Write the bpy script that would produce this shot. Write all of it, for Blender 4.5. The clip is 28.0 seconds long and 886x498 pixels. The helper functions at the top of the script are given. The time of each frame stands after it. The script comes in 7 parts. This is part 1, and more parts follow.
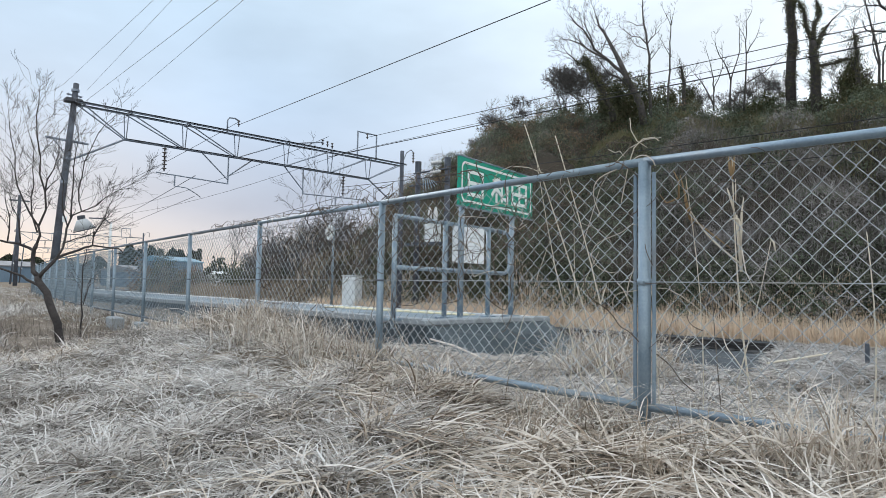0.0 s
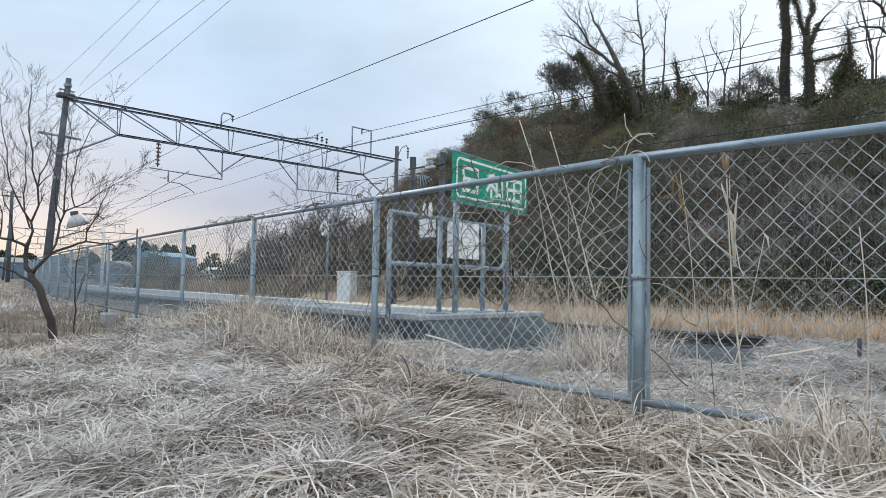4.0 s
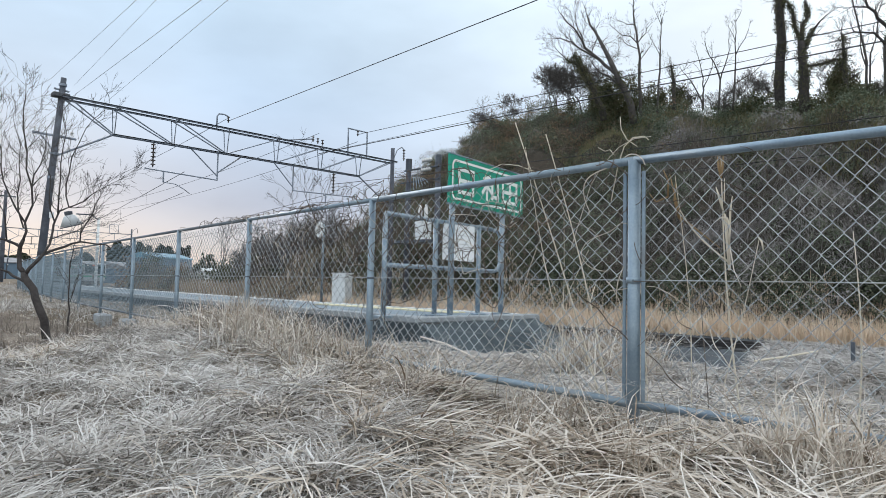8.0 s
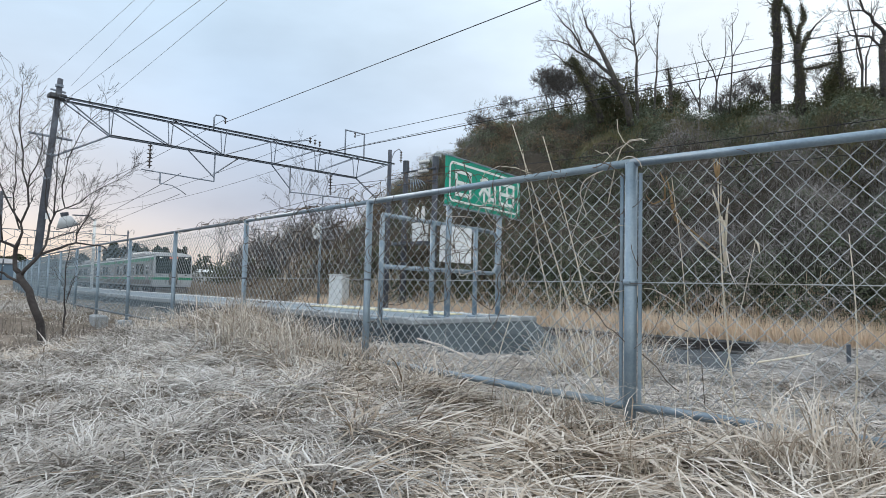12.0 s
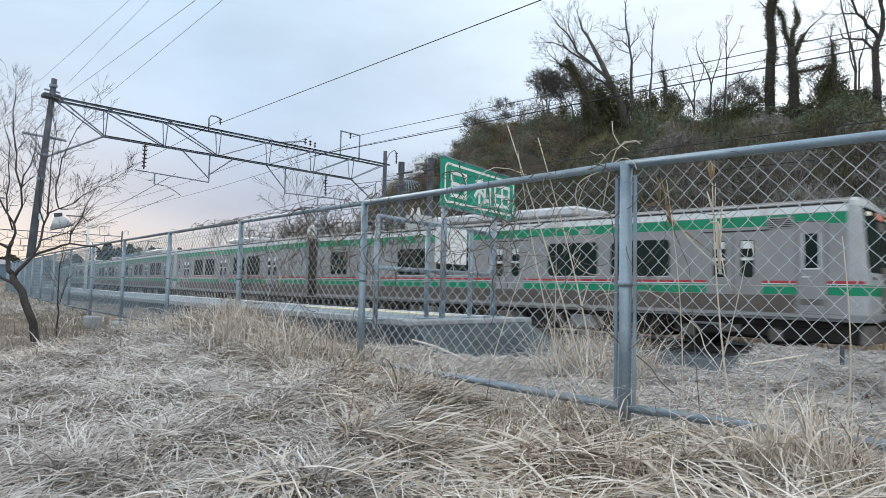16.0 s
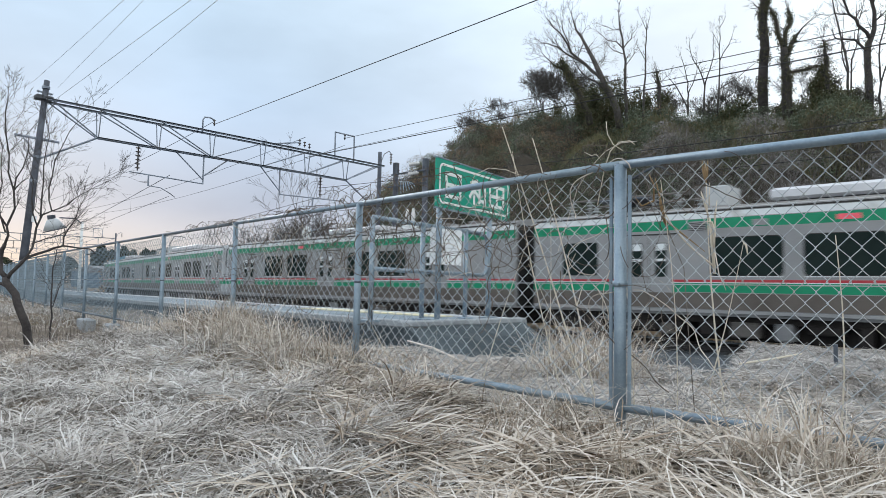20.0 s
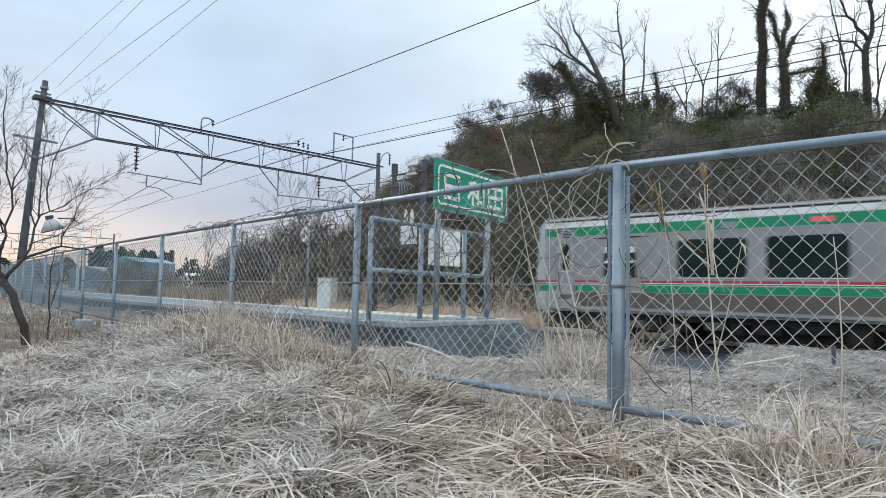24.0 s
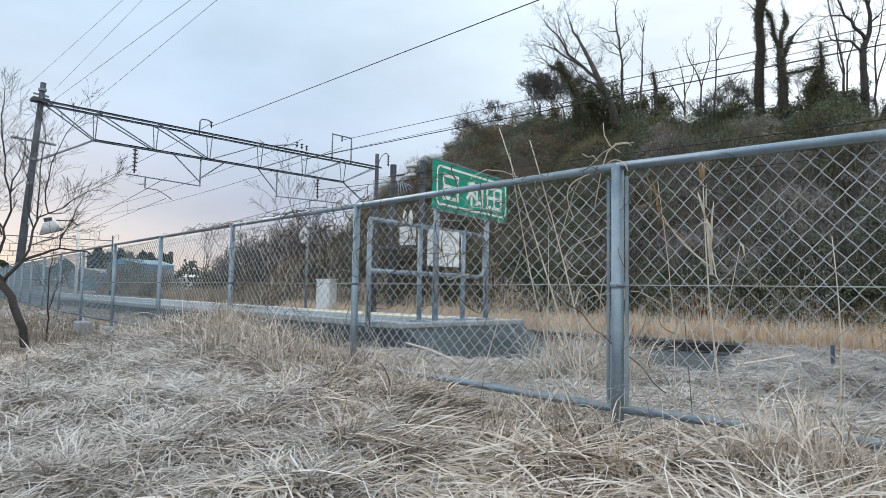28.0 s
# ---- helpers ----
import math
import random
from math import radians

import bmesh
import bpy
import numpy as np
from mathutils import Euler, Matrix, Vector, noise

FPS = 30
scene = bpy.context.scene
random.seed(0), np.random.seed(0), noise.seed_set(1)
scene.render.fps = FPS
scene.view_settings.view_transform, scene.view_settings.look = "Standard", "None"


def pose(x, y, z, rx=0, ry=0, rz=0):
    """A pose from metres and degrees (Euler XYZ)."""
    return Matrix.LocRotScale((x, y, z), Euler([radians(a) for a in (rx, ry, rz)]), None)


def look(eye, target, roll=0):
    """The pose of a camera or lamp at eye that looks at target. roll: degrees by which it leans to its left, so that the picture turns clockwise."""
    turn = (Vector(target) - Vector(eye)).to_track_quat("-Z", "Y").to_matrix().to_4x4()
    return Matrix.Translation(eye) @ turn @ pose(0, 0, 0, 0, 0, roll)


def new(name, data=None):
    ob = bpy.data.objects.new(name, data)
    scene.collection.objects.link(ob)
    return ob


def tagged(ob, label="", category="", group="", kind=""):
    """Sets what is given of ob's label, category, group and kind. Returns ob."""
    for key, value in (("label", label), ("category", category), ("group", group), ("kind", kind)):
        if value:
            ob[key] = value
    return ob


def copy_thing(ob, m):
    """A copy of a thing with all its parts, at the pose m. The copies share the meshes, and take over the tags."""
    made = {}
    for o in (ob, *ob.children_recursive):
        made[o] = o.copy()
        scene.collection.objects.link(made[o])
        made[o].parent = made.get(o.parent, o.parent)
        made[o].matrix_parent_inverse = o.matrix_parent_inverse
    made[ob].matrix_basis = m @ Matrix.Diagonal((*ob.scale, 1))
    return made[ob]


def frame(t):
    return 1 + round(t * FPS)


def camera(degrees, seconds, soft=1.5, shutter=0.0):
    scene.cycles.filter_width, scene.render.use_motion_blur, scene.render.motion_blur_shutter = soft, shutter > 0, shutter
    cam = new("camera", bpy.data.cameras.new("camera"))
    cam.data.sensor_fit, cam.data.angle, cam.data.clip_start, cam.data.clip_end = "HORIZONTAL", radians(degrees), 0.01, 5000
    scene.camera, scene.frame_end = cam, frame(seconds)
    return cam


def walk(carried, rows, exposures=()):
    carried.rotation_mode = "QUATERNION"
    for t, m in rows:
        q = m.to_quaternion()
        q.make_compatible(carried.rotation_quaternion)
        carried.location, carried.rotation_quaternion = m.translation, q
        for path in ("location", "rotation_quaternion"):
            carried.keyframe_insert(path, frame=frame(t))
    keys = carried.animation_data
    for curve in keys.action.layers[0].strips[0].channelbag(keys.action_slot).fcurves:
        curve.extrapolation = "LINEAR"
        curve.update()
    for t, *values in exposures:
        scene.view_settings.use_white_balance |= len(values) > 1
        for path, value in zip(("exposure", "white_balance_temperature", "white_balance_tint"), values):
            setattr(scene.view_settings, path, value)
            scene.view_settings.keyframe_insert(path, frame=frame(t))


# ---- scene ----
cam = camera(68.6, 28.0, soft=0.7, shutter=0.25)
EYE = Vector((0.0, 0.0, 1.31))


def view(heading, pitch, roll):
    """The carried camera: heading in degrees from the line's far direction, pitch up, roll."""
    h, p = radians(heading), radians(pitch)
    way = Vector((-math.cos(h) * math.cos(p), math.sin(h) * math.cos(p), math.sin(p)))
    return look(EYE, EYE + way, roll)


PATH = [
    (0.0, 44.46, 3.36, 1.06), (0.5, 44.48, 3.37, 1.0), (1.0, 44.52, 3.36, 0.99), (1.5, 44.52, 3.32, 1.0),
    (2.0, 44.52, 3.25, 1.0), (2.5, 44.6, 3.16, 1.0), (3.0, 44.74, 3.04, 0.98), (3.5, 44.84, 2.97, 0.95),
    (5.5, 45.15, 3.07, 1.13), (6.0, 45.19, 3.09, 1.14), (6.5, 45.21, 3.1, 1.17), (7.0, 45.21, 3.12, 1.19),
    (7.5, 45.25, 3.15, 1.22), (8.0, 45.32, 3.17, 1.24), (8.5, 45.39, 3.2, 1.26), (9.0, 45.5, 3.22, 1.27),
    (9.5, 45.58, 3.23, 1.27), (10.0, 45.61, 3.26, 1.3), (10.5, 45.6, 3.28, 1.31), (11.0, 45.57, 3.3, 1.29),
    (11.5, 45.57, 3.32, 1.3), (12.0, 45.58, 3.34, 1.34), (12.5, 45.59, 3.36, 1.36), (14.5, 45.87, 3.44, 1.4),
    (15.0, 45.9, 3.45, 1.4), (15.5, 45.94, 3.45, 1.39), (16.0, 46.0, 3.46, 1.39), (16.5, 46.09, 3.48, 1.41),
    (17.0, 46.18, 3.51, 1.43), (17.5, 46.26, 3.53, 1.41), (18.0, 46.31, 3.54, 1.34), (18.5, 46.34, 3.55, 1.25),
    (19.0, 46.37, 3.57, 1.19), (19.5, 46.4, 3.57, 1.16), (20.0, 46.44, 3.54, 1.14), (20.5, 46.48, 3.53, 1.14),
    (21.0, 46.52, 3.55, 1.16), (21.5, 46.53, 3.56, 1.16), (23.5, 46.55, 3.63, 1.23), (24.0, 46.57, 3.63, 1.21),
    (24.5, 46.62, 3.64, 1.17), (25.0, 46.65, 3.62, 1.13), (25.5, 46.65, 3.62, 1.09), (26.0, 46.65, 3.62, 1.1),
    (26.5, 46.66, 3.64, 1.12), (27.0, 46.66, 3.66, 1.11), (27.5, 46.66, 3.68, 1.06), (28.0, 46.66, 3.69, 1.0)]
walk(cam, [(t, view(h, p, r)) for t, h, p, r in PATH])

# ---- world and light ----
world = bpy.data.worlds.new("sky")
scene.world = world
world.use_nodes = True
scene.view_settings.exposure = 0.0
SUN_EL, SUN_AZ = 9.0, 168.0   # low sun behind thin cloud, far end of the line


def build_world():
    nt = world.node_tree
    N, L = nt.nodes, nt.links
    N.clear()
    out = N.new("ShaderNodeOutputWorld")
    bg = N.new("ShaderNodeBackground")
    sky = N.new("ShaderNodeTexSky")
    sky.sky_type, sky.sun_disc = "NISHITA", False
    sky.sun_elevation, sky.sun_rotation = radians(SUN_EL), radians(90 - SUN_AZ)
    sky.air_density, sky.dust_density, sky.ozone_density = 1.0, 2.0, 2.0
    tc = N.new("ShaderNodeTexCoord")
    sep = N.new("ShaderNodeSeparateXYZ")
    L.new(tc.outputs["Generated"], sep.inputs[0])
    # high cloud sheet: soft, brighter away from the far end of the line, warm along the skyline
    ramp = N.new("ShaderNodeValToRGB")
    e = ramp.color_ramp.elements
    e[0].position, e[0].color = 0.0, (7.3, 6.3, 5.6, 1)
    e[1].position, e[1].color = 1.0, (18.5, 21.8, 26.0, 1)
    for p, c in ((0.05, (5.9, 5.9, 6.4, 1)), (0.11, (5.0, 5.7, 7.2, 1)), (0.26, (5.45, 7.05, 9.1, 1)), (0.44, (6.9, 9.0, 11.1, 1))):
        k = e.new(p)
        k.color = c
    L.new(sep.outputs["Z"], ramp.inputs[0])
    noise_ = N.new("ShaderNodeTexNoise")
    noise_.inputs["Scale"].default_value, noise_.inputs["Detail"].default_value = 2.1, 5
    stretch = N.new("ShaderNodeMapping")
    stretch.inputs["Scale"].default_value = (1, 1, 2.6)
    L.new(tc.outputs["Generated"], stretch.inputs[0])
    L.new(stretch.outputs[0], noise_.inputs["Vector"])
    cl = N.new("ShaderNodeMapRange")
    cl.inputs[1].default_value, cl.inputs[2].default_value = 0.35, 0.7
    cl.inputs[3].default_value, cl.inputs[4].default_value = 0.87, 1.16
    L.new(noise_.outputs["Fac"], cl.inputs[0])
    # the cloud is thinner, so whiter, towards the hill side
    side = N.new("ShaderNodeMapRange")
    side.inputs[1].default_value, side.inputs[2].default_value = -0.85, 0.0
    side.inputs[3].default_value, side.inputs[4].default_value = 0.0, 1.0
    L.new(sep.outputs["X"], side.inputs[0])
    white = N.new("ShaderNodeMix")
    white.data_type = "RGBA"
    L.new(side.outputs[0], white.inputs[0])
    L.new(ramp.outputs[0], white.inputs[6])
    white.inputs[7].default_value = (13.3, 13.9, 14.1, 1)
    mul = N.new("ShaderNodeMix")
    mul.data_type, mul.blend_type = "RGBA", "MULTIPLY"
    mul.inputs[0].default_value = 1
    L.new(white.outputs[2], mul.inputs[6])
    L.new(cl.outputs[0], mul.inputs[7])
    mix = N.new("ShaderNodeMix")
    mix.data_type = "RGBA"
    mix.inputs[0].default_value = 0.95
    L.new(sky.outputs[0], mix.inputs[6])
    L.new(mul.outputs[2], mix.inputs[7])
    L.new(mix.outputs[2], bg.inputs[0])
    bg.inputs[1].default_value = 0.1
    L.new(bg.outputs[0], out.inputs[0])


build_world()
sun = new("sun", bpy.data.lights.new("sun", "SUN"))
sun.data.energy, sun.data.angle, sun.data.color = 0.9, radians(25), (1.0, 0.95, 0.9)
sa, se = radians(SUN_AZ), radians(24)
sun.matrix_world = look((math.cos(sa) * 50, math.sin(sa) * 50, 30), (0, 0, 30 - 50 * math.tan(se)))


# ---- materials ----
MATS = {}


def surface(name, c1, c2, scale=6.0, rough=0.7, metal=0.0, bump=0.15, fine=60.0, stain=None, spec=0.4):
    """A two-scale procedural surface: broad variation c1 to c2, fine grain, relief, optional stains."""
    if name in MATS:
        return MATS[name]
    m = bpy.data.materials.new(name)
    m.use_nodes = True
    N, L = m.node_tree.nodes, m.node_tree.links
    b = N["Principled BSDF"]
    tc = N.new("ShaderNodeTexCoord")
    n1, n2 = N.new("ShaderNodeTexNoise"), N.new("ShaderNodeTexNoise")
    n1.inputs["Scale"].default_value, n1.inputs["Detail"].default_value = scale, 4
    n2.inputs["Scale"].default_value, n2.inputs["Detail"].default_value = fine, 3
    L.new(tc.outputs["Object"], n1.inputs["Vector"])
    L.new(tc.outputs["Object"], n2.inputs["Vector"])
    add = N.new("ShaderNodeMath")
    add.operation = "MULTIPLY_ADD"
    add.inputs[1].default_value = 0.4
    L.new(n2.outputs["Fac"], add.inputs[0])
    L.new(n1.outputs["Fac"], add.inputs[2])
    r = N.new("ShaderNodeValToRGB")
    r.color_ramp.elements[0].position, r.color_ramp.elements[1].position = 0.45, 0.95
    r.color_ramp.elements[0].color, r.color_ramp.elements[1].color = (*c1, 1), (*c2, 1)
    L.new(add.outputs[0], r.inputs[0])
    col = r.outputs[0]
    if stain:
        n3 = N.new("ShaderNodeTexNoise")
        n3.inputs["Scale"].default_value, n3.inputs["Detail"].default_value = scale * 0.45, 6
        mp = N.new("ShaderNodeMapRange")
        mp.inputs[1].default_value, mp.inputs[2].default_value = 0.55, 0.72
        mx = N.new("ShaderNodeMix")
        mx.data_type = "RGBA"
        L.new(tc.outputs["Object"], n3.inputs["Vector"])
        L.new(n3.outputs["Fac"], mp.inputs[0])
        L.new(mp.outputs[0], mx.inputs[0])
        L.new(col, mx.inputs[6])
        mx.inputs[7].default_value = (*stain, 1)
        col = mx.outputs[2]
    L.new(col, b.inputs["Base Color"])
    b.inputs["Roughness"].default_value, b.inputs["Metallic"].default_value = rough, metal
    b.inputs["Specular IOR Level"].default_value = spec
    if bump:
        bp = N.new("ShaderNodeBump")
        bp.inputs["Strength"].default_value, bp.inputs["Distance"].default_value = bump, 0.02
        L.new(n2.outputs["Fac"], bp.inputs["Height"])
        L.new(bp.outputs[0], b.inputs["Normal"])
    MATS[name] = m
    return m


def foliage(name, colours, rough=0.75, translucent=0.25):
    """Leaves, blades and twigs: one colour out of a row for each loose piece."""
    m = bpy.data.materials.new(name)
    m.use_nodes = True
    N, L = m.node_tree.nodes, m.node_tree.links
    b = N["Principled BSDF"]
    g = N.new("ShaderNodeNewGeometry")
    r = N.new("ShaderNodeValToRGB")
    e = r.color_ramp.elements
    e[0].color, e[1].color = (*colours[0], 1), (*colours[-1], 1)
    for i, c in enumerate(colours[1:-1]):
        k = e.new((i + 1) / (len(colours) - 1))
        k.color = (*c, 1)
    n = N.new("ShaderNodeTexNoise")
    n.inputs["Scale"].default_value = 0.9
    ps = N.new("ShaderNodeMath")
    ps.operation = "MULTIPLY_ADD"
    ps.inputs[1].default_value = 0.62
    sh = N.new("ShaderNodeMath")
    sh.operation = "MULTIPLY_ADD"
    sh.inputs[1].default_value, sh.inputs[2].default_value = 0.9, -0.26
    L.new(g.outputs["Position"], n.inputs["Vector"])
    L.new(n.outputs["Fac"], sh.inputs[0])
    L.new(g.outputs["Random Per Island"], ps.inputs[0])
    L.new(sh.outputs[0], ps.inputs[2])
    L.new(ps.outputs[0], r.inputs[0])
    L.new(r.outputs[0], b.inputs["Base Color"])
    b.inputs["Roughness"].default_value = rough
    b.inputs["Specular IOR Level"].default_value = 0.25
    if translucent:
        t = N.new("ShaderNodeBsdfTranslucent")
        mx = N.new("ShaderNodeMixShader")
        mx.inputs[0].default_value = translucent
        L.new(r.outputs[0], t.inputs[0])
        L.new(b.outputs[0], mx.inputs[1])
        L.new(t.outputs[0], mx.inputs[2])
        L.new(mx.outputs[0], N["Material Output"].inputs[0])
    return m


def glow(name, colour, strength):
    m = bpy.data.materials.new(name)
    m.use_nodes = True
    b = m.node_tree.nodes["Principled BSDF"]
    b.inputs["Base Color"].default_value = (*colour, 1)
    b.inputs["Emission Color"].default_value = (*colour, 1)
    b.inputs["Emission Strength"].default_value = strength
    return m


GALV = surface("galvanised_steel", (0.16, 0.226, 0.29), (0.3, 0.38, 0.45), 7, 0.42, 0.5, 0.1, 110, (0.23, 0.265, 0.295))
WIRE = surface("zinc_wire", (0.285, 0.32, 0.35), (0.5, 0.545, 0.58), 9, 0.45, 0.5, 0.0, 60, (0.3, 0.29, 0.27))
# far rails: colour darkened to read as backlit, with brown stains
BACKLITGALV = surface("backlit_galvanised", (0.1, 0.125, 0.15), (0.19, 0.23, 0.27), 4, 0.7, 0.15, 0.1, 80, (0.12, 0.105, 0.09))
# far mesh: zinc wire darkened and blued to stand in for haze
HAZEWIRE = surface("hazed_wire", (0.17, 0.23, 0.28), (0.28, 0.35, 0.4), 9, 0.6, 0.4, 0.0, 60)
DARKSTEEL = surface("weathered_steel", (0.054, 0.065, 0.0825), (0.135, 0.16, 0.198), 4, 0.6, 0.4, 0.1, 50, (0.081, 0.06, 0.0495))
RUSTSTEEL = surface("beam_steel", (0.15, 0.185, 0.24), (0.31, 0.36, 0.44), 3, 0.5, 0.3, 0.1, 50, (0.19, 0.18, 0.19))
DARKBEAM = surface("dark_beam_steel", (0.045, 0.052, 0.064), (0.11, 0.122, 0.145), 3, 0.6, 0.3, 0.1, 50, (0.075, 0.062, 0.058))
POLEC = surface("old_concrete_pole", (0.055, 0.064, 0.085), (0.12, 0.136, 0.17), 3, 0.8, 0, 0.25, 40, (0.038, 0.042, 0.054))
PORCELAIN = surface("porcelain", (0.55, 0.56, 0.58), (0.72, 0.73, 0.74), 5, 0.3, 0, 0.0)
DARKPORC = surface("brown_porcelain", (0.07, 0.06, 0.06), (0.13, 0.12, 0.12), 5, 0.3, 0, 0.0)
CABLE = surface("cable_black", (0.02, 0.02, 0.022), (0.05, 0.05, 0.055), 5, 0.6, 0.2, 0.0)
CONC = surface("concrete", (0.235, 0.262, 0.292), (0.365, 0.403, 0.43), 2.5, 0.85, 0, 0.3, 70, (0.184, 0.2, 0.21))
ASPH = surface("worn_asphalt", (0.141, 0.186, 0.224), (0.233, 0.294, 0.343), 1.6, 0.9, 0, 0.4, 120, (0.106, 0.127, 0.146))
# stained platform faces, darker than the deck: their shade is in the colour
DARKWALL = surface("shaded_platform_face", (0.038, 0.053, 0.065), (0.08, 0.103, 0.12), 2.2, 0.85, 0, 0.4, 60, (0.07, 0.08, 0.09))
WHITEP = surface("white_paint", (0.68, 0.73, 0.77), (0.79, 0.835, 0.86), 4, 0.5, 0, 0.05, 60, (0.5, 0.5, 0.48))
YELLOW = surface("tactile_yellow", (0.58, 0.55, 0.36), (0.7, 0.67, 0.5), 6, 0.7, 0, 0.2, 60)
SIGNGREEN = surface("sign_green", (0.0, 0.27, 0.185), (0.0, 0.33, 0.235), 2, 0.35, 0, 0.02, 40)
SIGNWHITE = surface("sign_white", (0.72, 0.79, 0.8), (0.85, 0.88, 0.87), 4, 0.45, 0, 0.02)
SOIL = surface("straw_soil", (0.075, 0.058, 0.042), (0.22, 0.175, 0.125), 2.3, 0.95, 0, 0.8, 45, (0.13, 0.11, 0.085))
BALLAST = surface("dark_ballast", (0.033, 0.042, 0.052), (0.082, 0.098, 0.115), 1.2, 0.9, 0, 1.0, 34, (0.07, 0.078, 0.085))
# brown soil, with the shade of gaps in the brush put into its colour
HILLSOIL = surface("shaded_hill_soil", (0.022, 0.021, 0.017), (0.065, 0.055, 0.044), 0.6, 0.95, 0, 1.0, 8, (0.025, 0.029, 0.02))
BARK = surface("grey_bark", (0.05, 0.047, 0.048), (0.12, 0.115, 0.112), 6, 0.9, 0, 0.5, 40)
# thicket bark: grey bark lightened and blued to stand in for haze
PALEBARK = surface("hazed_grey_bark", (0.085, 0.082, 0.09), (0.19, 0.185, 0.195), 6, 0.9, 0, 0.5, 40)
DARKBARK = surface("dark_bark", (0.03, 0.028, 0.03), (0.075, 0.068, 0.068), 5, 0.9, 0, 0.5, 40)
RAIL = surface("rail_steel", (0.04, 0.04, 0.043), (0.085, 0.08, 0.08), 5, 0.5, 0.6, 0.1)
STRAW = foliage("dry_straw", ((0.085, 0.058, 0.04), (0.24, 0.185, 0.137), (0.46, 0.405, 0.342), (0.61, 0.56, 0.505), (0.76, 0.735, 0.705), (0.36, 0.33, 0.305)), 0.7, 0.04)
GREYSTRAW = foliage("bleached_straw", ((0.095, 0.08, 0.068), (0.35, 0.326, 0.302), (0.6, 0.587, 0.576), (0.77, 0.776, 0.786)), 0.75, 0.04)
TANSTRAW = foliage("tan_straw", ((0.1, 0.075, 0.052), (0.3, 0.24, 0.185), (0.5, 0.44, 0.375), (0.63, 0.58, 0.525), (0.75, 0.715, 0.675)), 0.7, 0.04)
ORANGE = foliage("tawny_grass", ((0.52, 0.4, 0.28), (0.72, 0.58, 0.44), (0.82, 0.7, 0.57), (0.87, 0.8, 0.7)))
IVY = foliage("ivy_leaves", ((0.028, 0.042, 0.027), (0.075, 0.1, 0.066), (0.13, 0.16, 0.11), (0.2, 0.23, 0.175)), 0.6, 0.15)
BRUSH = foliage("brown_brush", ((0.05, 0.046, 0.044), (0.15, 0.142, 0.138), (0.25, 0.242, 0.236), (0.15, 0.175, 0.115), (0.38, 0.36, 0.34)), 0.85, 0.15)
TWIGS = foliage("bare_twigs", ((0.0855, 0.075, 0.0689), (0.162, 0.145, 0.133), (0.257, 0.235, 0.212)), 0.85, 0.0)
GREYTWIG = foliage("grey_twigs", ((0.085, 0.079, 0.079), (0.23, 0.218, 0.22), (0.4, 0.39, 0.39)), 0.85, 0.0)
RUSSET = foliage("russet_brush", ((0.11, 0.07, 0.045), (0.23, 0.16, 0.105), (0.35, 0.26, 0.18)), 0.85, 0.1)
PINE = foliage("far_evergreens", ((0.02, 0.025, 0.018), (0.035, 0.045, 0.028), (0.05, 0.06, 0.035)), 0.8, 0.1)


